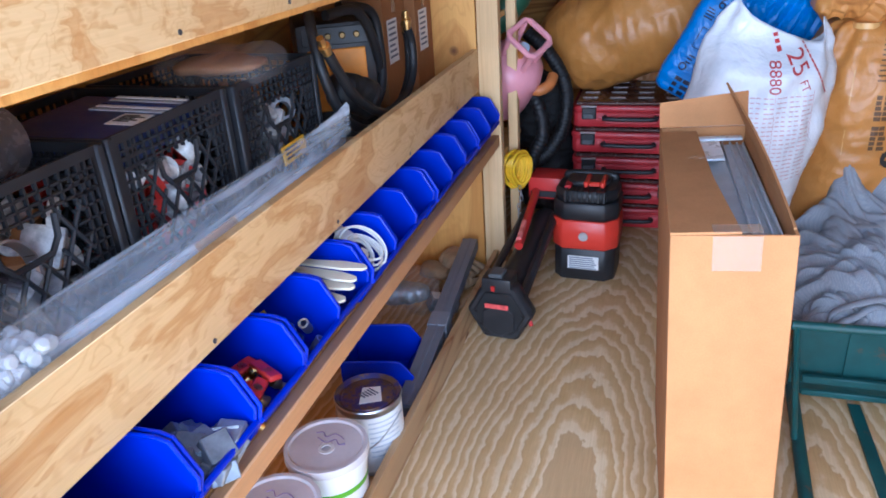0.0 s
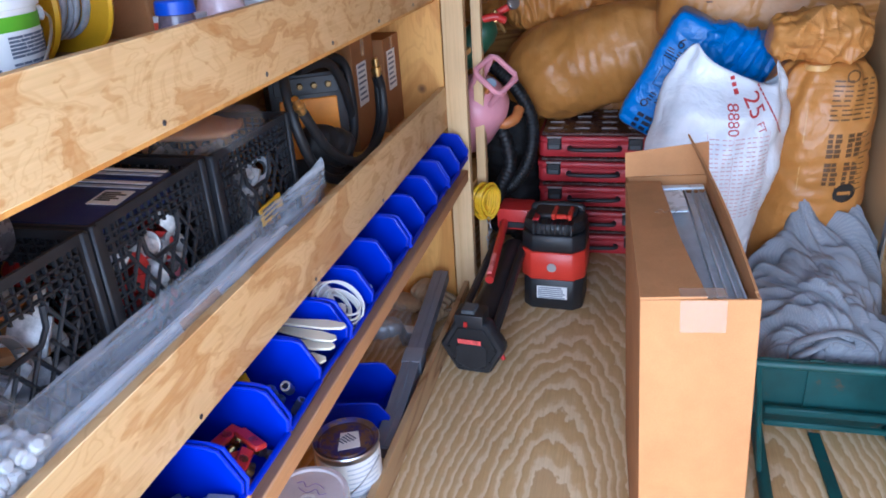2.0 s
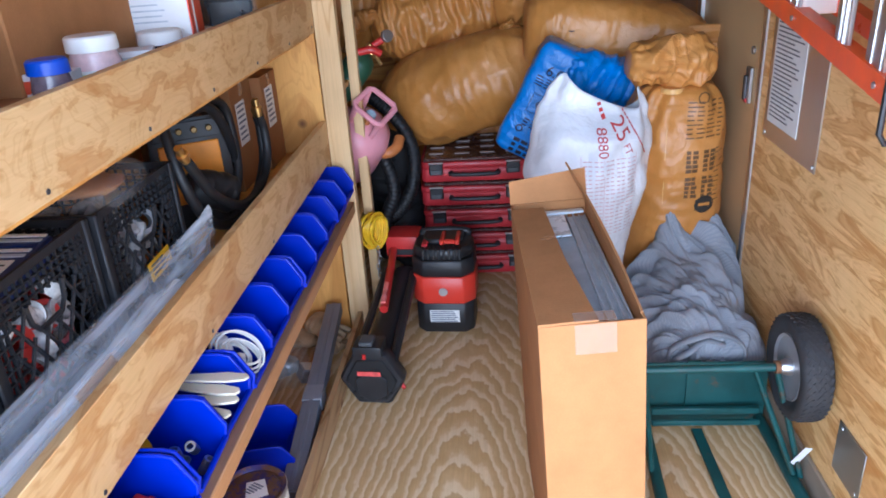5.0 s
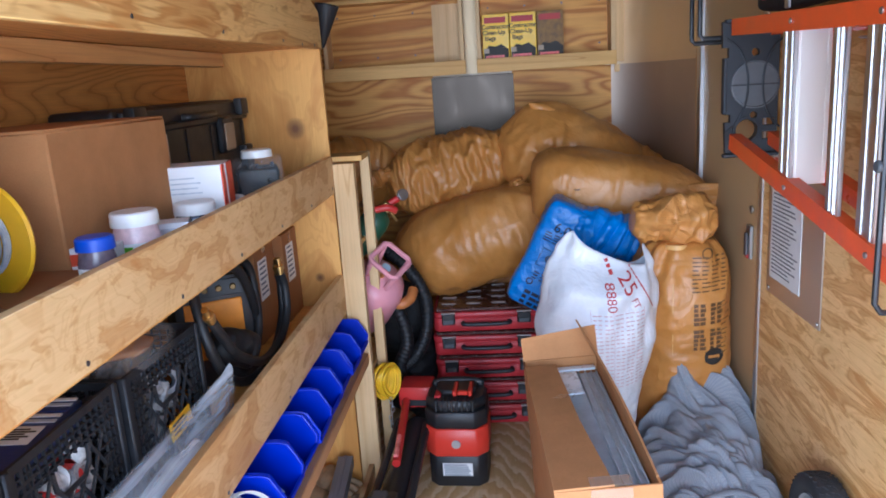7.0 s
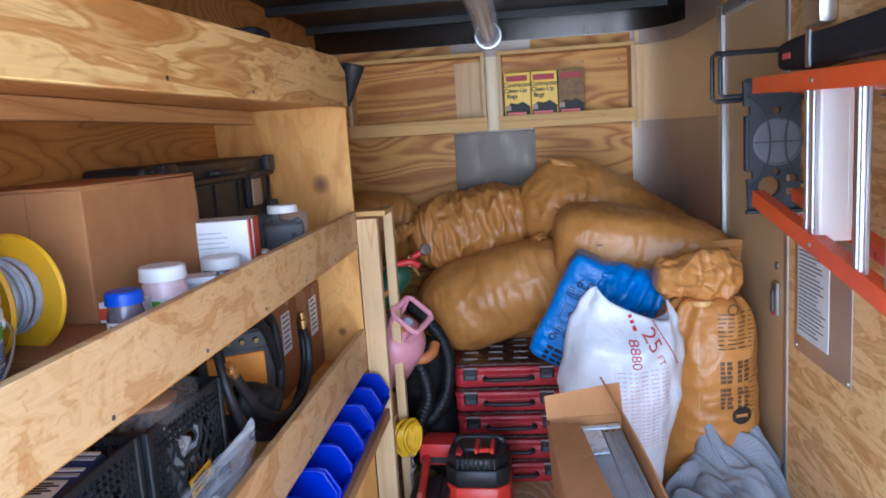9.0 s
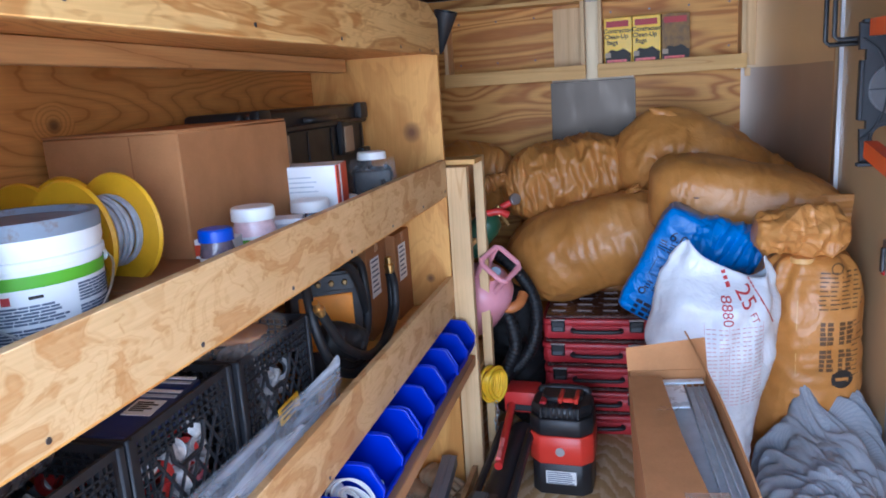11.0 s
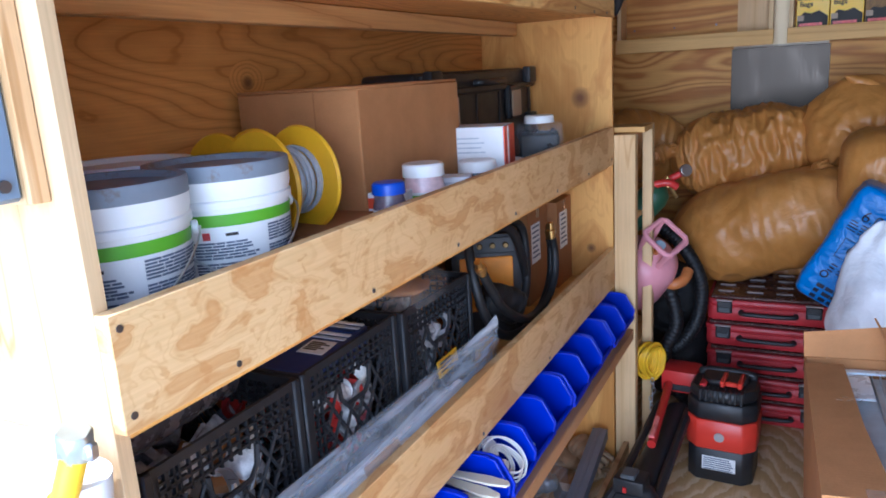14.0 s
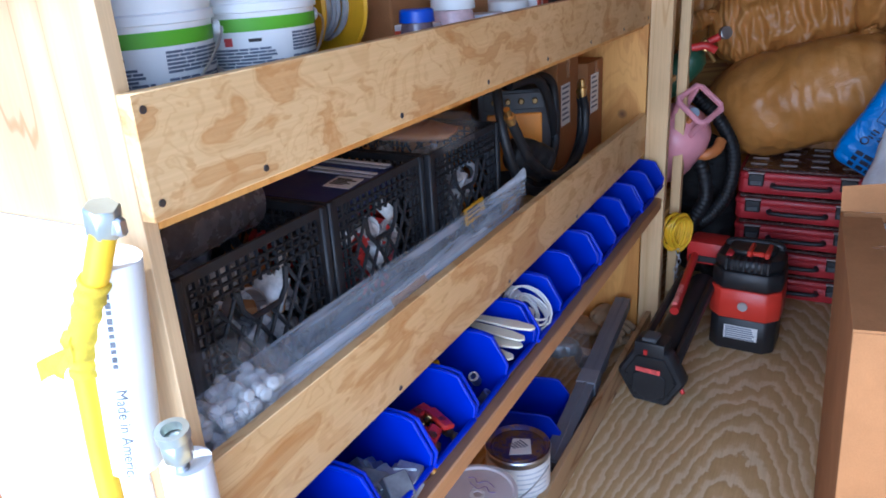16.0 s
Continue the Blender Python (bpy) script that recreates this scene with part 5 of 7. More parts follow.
bars(6, lb, pose(0, -0.0022, 0.090, 90), "label_grey", 0.10, 0.008, 0.004, 5)

# tower light lying on the floor
tw = thing("tower_light", pose(0.158, 1.585, 0.0, 0, 0, -5), "black and red folding tower work light lying on the floor", "work light")


def ngon(n, r, turn, sx=1.0):
    return [(sx * r * math.cos(2 * math.pi * k / n + turn), r * math.sin(2 * math.pi * k / n + turn)) for k in range(n)]


foot = part("foot", moved(prism(ngon(6, 0.108, 0.0), -0.028, 0.028, "y", 0.008), pose(0, 0, 0.096)), "black", tw, "hexagonal black foot")
part("foot_ring", moved(prism(ngon(6, 0.085, 0.0), -0.034, -0.0285, "y", 0.003), pose(0, 0, 0.096)), "rubber", tw)
part("foot_plate", moved(prism(ngon(6, 0.06, 0.52), -0.040, -0.0345, "y", 0.003), pose(0, 0, 0.075)), "black", tw)
for k, (x, z) in enumerate(((-0.06, 0.05), (0.06, 0.05), (-0.04, 0.035), (0.04, 0.035), (0.0, 0.03), (0.075, 0.095), (-0.075, 0.095))):
    mm = pose(x, -0.0345, z, 90)
    if k == 0:
        fs = part("screw", cyl(0.005, 0, 0.003, 10), "rubber", tw, "", mm)
    else:
        twin(fs, mm)
part("foot_label", box(-0.042, 0.034, -0.0425, -0.0405, 0.118, 0.134, 0.0005), "warn_red", tw, "red and white warning label")
part("battery_box", box(-0.055, 0.040, -0.030, 0.05, 0.165, 0.215, 0.008, 2), "black", tw)
part("switch", box(-0.022, -0.010, -0.036, -0.0305, 0.175, 0.192, 0.001), "red", tw, "small red switch")
part("battery_lip", box(-0.032, 0.012, -0.026, 0.03, 0.2155, 0.230, 0.003), "dark_grey", tw)
part("mast", tube([(0.0, 0.03, 0.12), (0.0, 0.58, 0.17)], 0.052, 14, flat=0.8), "black", tw)
part("leg", tube([(0.066, 0.0, 0.14), (0.050, 0.50, 0.22)], 0.016, 8), "black", tw)
part("leg_red", tube([(0.075, 0.035, 0.10), (0.062, -0.005, 0.15), (0.10, -0.015, 0.06)], 0.007, 8, curved=False), "red", tw, "red leg edge")
part("leg", tube([(-0.05, 0.03, 0.17), (-0.055, 0.50, 0.23)], 0.014, 8), "black", tw)
part("handle_bar", tube([(0.0, 0.20, 0.225), (-0.022, 0.40, 0.25), (-0.042, 0.585, 0.275)], 0.015, 10), "red", tw, "red fold-out handle bar")
part("lamp_head", box(-0.072, 0.056, 0.58, 0.70, 0.245, 0.33, 0.012, 2), "red", tw, "red lamp housing")
part("lamp_slot", box(-0.060, 0.044, 0.574, 0.5795, 0.255, 0.28, 0.003), "black", tw)
part("grip_light", tube([(-0.004, 0.215, 0.243), (-0.016, 0.33, 0.258)], 0.009, 8), "pink_plastic", tw)

# open carton of sheet metal
cb = thing("carton", pose(0.763, 0.715, 0.0, 0, -2.5, 3.0), "tall open cardboard carton holding sheet metal lengths", "cardboard box")
W2, D2, H2, T2 = 0.093, 0.60, 0.775, 0.005
part("front_wall", box(-W2, W2, 0, T2, 0.0, H2, 0.001), "card", cb)
part("back_wall", box(-W2, W2, D2 - T2, D2, 0.0, H2, 0.001), "card", cb)
# the left wall's shade is put into its colour: darker card than the rest
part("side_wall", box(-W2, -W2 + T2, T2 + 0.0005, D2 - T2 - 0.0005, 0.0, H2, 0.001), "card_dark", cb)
part("side_wall", box(W2 - T2, W2, T2 + 0.0005, D2 - T2 - 0.0005, 0.0, H2, 0.001), "card", cb)
part("bottom", box(-W2 + T2, W2 - T2, T2, D2 - T2, 0.0, 0.006), "card", cb)
part("flap", prism([(-W2, 0.0), (0.012, 0.004), (-0.008, 0.25), (-0.018, D2 - 0.05), (-W2, D2 - 0.05)], H2 + 0.0005, H2 + 0.005, "z"), "card", cb, "folded-in top flap")
flap_r = sheet(14, 10, lambda u, v: (W2 - 0.002 + 0.010 * v * math.sin(u * 3) - 0.045 * v * u, 0.02 + (D2 - 0.02) * u, H2 + 0.001 + v * (0.004 + 0.092 * u)), thick=0.004)
part("flap", flap_r, "card", cb, "raised side flap")
flap_b = sheet(10, 6, lambda u, v: (-W2 + 2 * W2 * u - 0.0 * v, D2 - 0.003 + 0.02 * v, H2 + 0.001 + v * (0.052 + 0.020 * u)), thick=0.004)
part("flap", flap_b, "card", cb, "raised end flap")
part("tape", box(-0.030, 0.042, -0.0012, -0.0004, H2 - 0.060, H2 - 0.001), "tape", cb, "strip of clear packing tape")
part("tape", box(-0.030, 0.042, -0.0008, 0.03, H2 + 0.0056, H2 + 0.0062), "tape", cb)
for k in range(5):
    part("scuff", box(-0.0009, 0.0009, -0.006 - 0.001 * k, 0.006, 0, 0.0006), "tape", cb, "pale scuff", pose(-0.040 + 0.009 * k, 0.36 + 0.014 * (k % 2), H2 + 0.0056, 0, 0, 60 + 23 * k))
sm = thing("sheet_metal", pose(0.763, 0.735, 0.0, 0, -2.5, 3.0), "galvanised sheet metal lengths standing in a carton", "sheet metal")
part("sheet", box(-0.085, 0.085, 0.0, 0.56, 0.01, 0.738, 0.0015), "sheet_steel", sm, "flat galvanised sheet")
for k, x in enumerate((0.036, 0.052, 0.066, 0.078)):
    part("folded_edge", box(x, x + 0.0035, 0.002, 0.555 - 0.004 * k, 0.7385, 0.7475 + 0.001 * (k % 2), 0.001), "sheet_steel", sm)
# ends coloured pale blue-white to carry the daylight reflected by the sheet
part("folded_end", moved(box(-0.030, 0.030, -0.060, 0.060, 0.0, 0.004, 0.001), pose(0.0, 0.470, 0.7515, 1)), "galv", sm, "folded sheet metal end with reflected daylight in its pale colour")
part("folded_end", box(-0.040, 0.078, 0.535, 0.556, 0.7535, 0.760, 0.002), "galv", sm, "folded sheet metal end with reflected daylight in its pale colour")

# hand truck on its face
ht = thing("hand_truck", pose(0, 0, 0), "worn green steel hand truck lying face down", "hand truck")
for x0, x1 in ((0.985, 0.930), (1.318, 1.325)):
    part("side_rail", tube([(x0, 1.42, 0.032), (x1, 0.25, 0.032)], 0.016, 12), "teal", ht)
part("cross_bar", box(1.0, 1.305, 1.388, 1.404, 0.070, 0.092, 0.003), "teal", ht)
part("cross_bar", box(1.0, 1.305, 1.375, 1.386, 0.040, 0.058, 0.003), "teal", ht)
part("cross_bar", box(0.955, 1.31, 0.60, 0.63, 0.022, 0.034, 0.003), "teal", ht)
part("centre_strap", prism([(1.120, 1.40), (1.150, 1.40), (1.163, 0.25), (1.133, 0.25)], 0.008, 0.014, "z", 0.001), "teal", ht)
part("toe_plate", box(0.975, 1.33, 1.424, 1.430, 0.012, 0.225, 0.0015), "teal", ht, "rust-flecked toe plate")
part("plate_strap", prism([(1.10, 1.415), (1.135, 1.415), (1.135, 1.421), (1.10, 1.421)], 0.06, 0.235, "z"), "teal", ht)
part("axle_tube", tube([(0.925, 1.225, 0.335), (1.272, 1.215, 0.345)], 0.011, 14), "teal", ht)
part("axle_collar", tube([(1.255, 1.2155, 0.3445), (1.275, 1.215, 0.345)], 0.017, 14), "rust", ht, "rusty collar")
part("axle_rod", tube([(1.275, 1.215, 0.345), (1.345, 1.212, 0.347)], 0.013, 12), "alu_bright", ht)
for a, b in (((1.215, 1.24, 0.33), (1.318, 1.165, 0.05)), ((1.262, 1.215, 0.335), (1.335, 1.160, 0.045)), ((0.935, 1.225, 0.335), (0.962, 1.19, 0.045))):
    part("bracket", tube([a, b], 0.013, 8, flat=0.6), "teal", ht)
part("sticker", box(-0.009, 0.009, -0.0015, 0, -0.045, 0.045), "paper", ht, "peeling white sticker", pose(1.323, 1.148, 0.12, 24, 12, 0))
wheel_m = pose(1.312, 1.213, 0.347, 0, 90, 0)
wheel = part("wheel", lathe([(0.02, -0.020), (0.078, -0.024), (0.084, -0.030), (0.088, -0.018), (0.088, 0.018), (0.084, 0.030), (0.078, 0.024), (0.02, 0.020)], 40, close=True), "rim_grey", ht, "grey steel wheel rim", wheel_m)
part("tyre", lathe([(0.086, -0.026), (0.100, -0.036), (0.120, -0.036), (0.130, -0.029), (0.134, -0.016), (0.135, 0.0), (0.134, 0.016), (0.130, 0.029), (0.120, 0.036), (0.100, 0.036), (0.086, 0.026)], 72, close=True), "tyre", wheel, "black rubber tyre with zigzag tread")
lug = None
for ring in range(5):
    for k in range(40):
        a = 360 * (k + 0.5 * (ring % 2)) / 40
        mm = pose(0, 0, 0, 0, 0, a) @ pose(0.1335 - (0.003 if abs(ring - 2) == 2 else 0.0), 0, -0.024 + 0.012 * ring, 35 if ring % 2 else -35, 0, 0)
        if lug is None:
            lug = part("tread_lug", box(-0.001, 0.0028, -0.0075, 0.0075, -0.0035, 0.0035), "tyre", wheel, "", mm, 0)
        else:
            twin(lug, mm)
part("hub", lathe([(0, -0.045), (0.016, -0.045), (0.022, -0.03), (0.022, 0.03), (0, 0.03)], 24), "alu_bright", wheel)


# rolled canvas
def canvas_surface(u, v):
    th = v * 2 * math.pi
    x = (u - 0.5) * 2
    c, s = math.cos(th), math.sin(th)
    e = max(0.0, 1 - abs(x) ** 6) ** 0.30
    peak = 1 + 1.05 * math.exp(-((x - 0.55) / 0.22) ** 2) * math.exp(-((th - 1.95) / 0.34) ** 2) + 0.62 * math.exp(-((x - 0.62) / 0.25) ** 2) * math.exp(-((th - 1.02) / 0.36) ** 2) + 0.20 * max(0, s) * max(0, x + 0.3)
    p = Vector((c * 0.165 * e, x * 0.30, s * 0.165 * e * peak))
    q = (p.x, p.y, p.z)
    wx, wy, wz = nz(q, 4.0, 51), nz(q, 4.5, 52), nz(q, 3.5, 53)
    broad = 0.026 * nz(q, 4.2, 57)
    across = 2.1 * x + 1.15 * c + 0.45 * wx                # folds run aslant over the roll
    along = x - 1.5 * c + 0.4 * wy
    f1 = nz((across * 1.7, along * 0.42, 0.3 * s), 1.0, 61)
    f2 = nz((across * 3.6, along * 0.8, 0.5 * s), 1.0, 62)
    f3 = nz((across * 7.0 - along * 1.2, along * 1.5, 0.8 * s), 1.0, 63)
    d = broad + 0.080 * (abs(f1) - 0.16) + 0.058 * (abs(f2) - 0.16) * (0.8 + 0.9 * max(0, wz)) + 0.028 * (abs(f3) - 0.16)
    return p + Vector((c, 0.2 * nz(q, 8, 58), s)) * d


cl = thing("canvas_roll", pose(1.185, 1.775, 0.178, 0, 0, -4), "grey canvas drop cloth bundled loosely beside the hand truck", "drop cloth")
cloth = part("cloth", sheet(300, 260, canvas_surface, wrap=True), "cloth", cl, "", None, 0)
for k, (r, y) in enumerate(((0.115, -0.300), (0.085, -0.308), (0.055, -0.312), (0.030, -0.314))):
    part("rolled_edge", tube([(r * 1.0 * math.cos(a * 0.62 + k) * (1 + 0.12 * math.sin(a * 2.3 + k)), y + 0.012 * math.sin(a * 1.7 + k), 0.0 + r * math.sin(a * 0.62 + k) * (0.9 + 0.15 * math.sin(a + k))) for a in range(9)], 0.013, 10, flat=0.5), "cloth", cl)
part("band", tube([(0.158 * math.cos(a), -0.02 + 0.05 * math.sin(a * 1.2 + 0.5), 0.02 + 0.162 * math.sin(a)) for a in [0.1 * k * math.pi for k in range(11)]], 0.022, 10, flat=0.18), "cloth", cl, "pale cloth strap round the roll")
for p in cloth.data.polygons:
    p.use_smooth = True

# ---- top shelf ----
def pail(m, lid_mat, label):
    root = thing("plastic_pail", m, label, "bucket", "pails on the shelf")
    hgt = 0.222
    part("body", lathe([(0, 0), (0.088, 0), (0.090, 0.004), (0.1005, hgt - 0.05), (0.1045, hgt - 0.049), (0.1045, hgt - 0.040), (0.1015, hgt - 0.038), (0.1045, hgt - 0.028), (0.1045, hgt - 0.004), (0, hgt - 0.004)], 48), "white", root)
    lid = part("lid", lathe([(0, hgt - 0.002), (0.090, hgt - 0.002), (0.094, hgt + 0.006), (0.1045, hgt + 0.006), (0.1055, hgt + 0.002), (0.1055, hgt - 0.014), (0.1045, hgt - 0.014)], 48), lid_mat, root, "snap-on lid with a raised rim")

    def wrap(z0, z1, a0, a1, lift, mat, name, lab=""):
        def f(u, v):
            a = radians(a0 + (a1 - a0) * u)
            z = z0 + (z1 - z0) * v
            r = 0.090 + 0.0105 * z / (hgt - 0.05) + lift
            return (r * math.cos(a), r * math.sin(a), z)
        return part(name, sheet(24, 3, f), mat, root, lab)
    wrap(0.004, 0.150, -175, 60, 0.0010, "paper", "label", "printed paper label")
    wrap(0.1505, 0.166, -175, 60, 0.0012, "green", "green_band", "bright green label band")
    def small_print(a0, a1, z_top, rows, seed, mat):
        rng = random.Random(seed)
        bm = bmesh.new()
        for k in range(rows):
            z = z_top - 0.0040 * k
            if k % 7 == 6:
                continue
            a, stop = a0, a1 - rng.uniform(0, 14)
            while a < stop - 2:
                b = min(stop, a + rng.uniform(6, 18))
                joined(bm, sheet(3, 2, lambda u, v: ((0.0922 + 0.0105 * z / (hgt - 0.05)) * math.cos(radians(a + (b - a) * u)), (0.0922 + 0.0105 * z / (hgt - 0.05)) * math.sin(radians(a + (b - a) * u)), z + 0.0027 * v)))
                a = b + 0.8
        return tagged(part("small_print", bm, mat, root), kind="stuff")
    small_print(-170, -112, 0.143, 34, 1, "label_grey")
    small_print(-100, -44, 0.128, 30, 2, "label_grey")
    small_print(-38, 30, 0.143, 34, 3, "label_grey")
    wrap(0.134, 0.144, -92, -86, 0.0020, "ink_red", "hazard_mark", "small red hazard diamond")
    wrap(0.138, 0.142, -74, -64, 0.0020, "ink", "print_block")
    wrap(0.155, 0.161, -120, -98, 0.0020, "print_green", "print_block")
    part("wire_handle", tube([(0.112 * math.cos(radians(a)), 0.112 * math.sin(radians(a)), 0.160 - 0.075 * math.sin(radians(a + 150) * 1.0) ** 2) for a in range(-150, 31, 15)], 0.0018, 6), "steel", root, "thin wire bail handle")
    for a in (-150, 30):
        part("handle_boss", moved(cyl(0.009, 0, 0.010, 14, 0.002), pose(0.100 * math.cos(radians(a)), 0.100 * math.sin(radians(a)), 0.160) @ pose(0, 0, 0, 0, 0, a) @ pose(0, 0, 0, 0, 90, 0)), "white", root)
    return root


SLIM = Matrix.Diagonal((0.94, 0.94, 1.02, 1.0))
pail(pose(-0.150, 0.134, S_TOP, 0, 0, 20) @ SLIM, "lid_grey", "white plastic pail with a grey lid and green-banded label")
pail(pose(-0.148, 0.325, S_TOP, 0, 0, 28) @ SLIM, "lid_grey", "white plastic pail with a dusty grey lid and green-banded label")
pail(pose(-0.355, 0.34, S_TOP, 0, 0, 40), "white", "white plastic pail with a white lid behind the others")

flat = thing("flat_carton", pose(-0.20, 0.585, S_TOP), "low brown cardboard carton under the wire spools", "cardboard box")
part("body", box(-0.16, 0.15, -0.10, 0.115, 0, 0.084, 0.003), "card_dark", flat)
part("top_flap", box(-0.158, 0.148, -0.098, 0.112, 0.0845, 0.088, 0.001), "card_dark", flat)


def spool(m, label):
    root = thing("wire_spool", m, label, "spool", "yellow wire spools")
    disc = lathe([(0.016, -0.0035), (0.084, -0.0035), (0.089, -0.005), (0.092, 0.0), (0.089, 0.005), (0.084, 0.0035), (0.016, 0.0035)], 48, close=True)
    f1 = part("flange", disc, "yellow", root, "yellow plastic flange", pose(0, -0.045, 0, 90))
    twin(f1, pose(0, 0.045, 0, 90))
    part("core", moved(lathe([(0.016, -0.042), (0.034, -0.042), (0.034, 0.042), (0.016, 0.042)], 32, close=True), pose(0, 0, 0, 90)), "yellow", root)
    for k in range(11):
        r0 = 0.054 + 0.003 * math.sin(k * 2.3)
        part("wire_turn", moved(lathe([(r0 + 0.0036 * math.cos(a), -0.037 + 0.0075 * k + 0.0036 * math.sin(a)) for a in [j * math.pi / 3 for j in range(6)]], 40, close=True), pose(0, 0, 0, 90)), "cable_grey", root)
    part("wire_end", tube([(0.046, -0.03, 0), (0.062, -0.034, -0.03), (0.05, -0.043, -0.055), (0.02, -0.044, -0.06)], 0.0028, 6), "cable_grey", root)
    return root


spool(pose(-0.203, 0.533, S_TOP + 0.168, 0, 0, -10), "yellow plastic spool wound with grey wire")
spool(pose(-0.345, 0.590, S_TOP + 0.160, 0, 0, -4), "yellow plastic wire spool half hidden by others")

bigbox = thing("cardboard_box", pose(-0.155, 0.711, S_TOP), "large plain brown cardboard box on the top shelf", "cardboard box")
part("body", box(-0.285, 0.0, 0.0, 0.435, 0, 0.312, 0.003), "card", bigbox)
part("top_flap", box(-0.285, -0.002, 0.001, 0.434, 0.3125, 0.317, 0.001), "card", bigbox)
part("flap_seam", box(-0.10, -0.098, -0.001, 0.0, 0.002, 0.31), "card_dark", bigbox)

case = thing("hard_case", pose(-0.262, 1.17, S_TOP), "black hard equipment case with tan latches standing on edge", "tool case")
part("shell", box(-0.18, -0.02, 0.0, 0.79, 0.0, 0.335, 0.018, 3), "black", case)
part("front_shell", box(-0.019, 0.0, 0.006, 0.784, 0.006, 0.329, 0.010, 2), "black", case)
for y in (0.12, 0.585):
    la = part("latch", box(0.0, 0.020, y - 0.045, y + 0.045, 0.18, 0.285, 0.005), "black", case)
    part("latch_plate", box(0.0202, 0.026, y - 0.038, y + 0.038, 0.188, 0.268, 0.003), "tan_plastic", la, "tan latch plate")
for y in (0.03, 0.33, 0.50, 0.76):
    part("rib", box(0.0003, 0.004, y - 0.010, y + 0.010, 0.02, 0.268, 0.0015), "black", case)
part("rim", box(-0.012, 0.010, -0.006, 0.800, 0.272, 0.292, 0.005), "black", case)
for y in (0.03, 0.735):
    part("bumper", box(-0.004, 0.024, y - 0.02, y + 0.045, 0.285, 0.338, 0.008, 2), "black", case)
    part("bumper", box(-0.004, 0.024, y - 0.02, y + 0.045, 0.10, 0.19, 0.008, 2), "black", case)
part("carry_handle", tube([(0.004, 0.30, 0.300), (0.030, 0.32, 0.300), (0.030, 0.46, 0.300), (0.004, 0.48, 0.300)], 0.010, 10), "black", case)

wb = thing("small_carton", pose(-0.150, 1.125, S_TOP, 0, 0, 9), "white and red retail carton with small print", "box")
part("body", box(-0.150, 0.108, 0.0, 0.11, 0, 0.204, 0.002), "white_card", wb)
part("end_panel", box(0.1082, 0.111, 0.001, 0.109, 0.001, 0.203), "carton_red", wb, "red end panel")
part("end_stripe", box(0.1112, 0.112, 0.030, 0.042, 0.001, 0.203), "white_card", wb)
part("mark", box(-0.115, -0.085, -0.0012, -0.0002, 0.128, 0.156), "carton_red", wb, "red square mark")
bars(4, wb, pose(0.030, -0.0005, 0.178, 90), "print_pale", 0.10, 0.011, 0.003, 3)
bars(3, wb, pose(-0.020, -0.0005, 0.128, 90), "print_dark", 0.035, 0.009, 0.003, 4)


def jar(m, r, hgt, cap_mat, fill_mat, label, square=False, cap_h=0.026):
    root = thing("plastic_jar", m, label, "jar")
    if square:
        part("body", box(-r, r, -r, r, 0, hgt, 0.008, 2), "clear", root, "clear plastic body")
        rng = random.Random(5)
        fb = bmesh.new()
        for k in range(150):
            joined(fb, moved(box(-0.012, 0.012, -0.005, 0.005, -0.004, 0.004), pose(rng.uniform(-r + 0.014, r - 0.014), rng.uniform(-r + 0.014, r - 0.014), rng.uniform(0.012, hgt * 0.86), rng.uniform(0, 180), rng.uniform(0, 180), rng.uniform(0, 180))))
        part("fill_core", box(-r + 0.012, r - 0.012, -r + 0.012, r - 0.012, 0.008, hgt * 0.86, 0.006), fill_mat, root, "dark packed clips")
        tagged(part("fill", fb, fill_mat, root, "small dark clips filling the jar"), kind="stuff")
    else:
        part("body", lathe([(0, 0), (r - 0.004, 0), (r, 0.006), (r, hgt - 0.02), (r * 0.86, hgt), (0, hgt)], 36), fill_mat, root)
        part("label", lathe([(r + 0.0008, hgt * 0.12), (r + 0.0008, hgt * 0.80)], 36), "paper", root, "white paper label")
        part("label_mark", sheet(8, 2, lambda u, v: ((r + 0.0015) * math.cos(radians(-115 + 40 * u)), (r + 0.0015) * math.sin(radians(-115 + 40 * u)), hgt * (0.64 + 0.12 * v))), "green" if fill_mat != "jar_amber" else "ink_blue", root)
        for k in range(4):
            part("print_line", sheet(8, 2, lambda u, v: ((r + 0.0015) * math.cos(radians(-70 + 60 * u)), (r + 0.0015) * math.sin(radians(-70 + 60 * u)), hgt * (0.70 - 0.09 * k + 0.03 * v))), "print_pale", root)
    cr = r * 0.98 if not square else r * 0.62
    part("cap", lathe([(0, hgt + cap_h), (cr - 0.003, hgt + cap_h), (cr, hgt + cap_h - 0.003), (cr + 0.001, hgt + 0.001), (0, hgt + 0.001)], 36), cap_mat, root, "screw cap")
    return root


jar(pose(-0.076, 0.665, S_TOP), 0.030, 0.127, "cap_blue", "jar_amber", "small clear jar with a blue screw cap", cap_h=0.022)
jar(pose(-0.088, 0.822, S_TOP), 0.042, 0.136, "white", "jar_pink", "squat plastic jar with a white screw cap")
jar(pose(-0.083, 1.072, S_TOP), 0.044, 0.110, "white", "jar_dark", "dark plastic jar with a white screw cap")
jar(pose(-0.088, 1.525, S_TOP, 0, 0, 18), 0.066, 0.180, "white", "rubber", "square clear jar full of dark clips", square=True, cap_h=0.022)
jar(pose(-0.085, 1.30, S_TOP), 0.030, 0.085, "white", "jar_dark", "small jar with a white cap beside a carton")
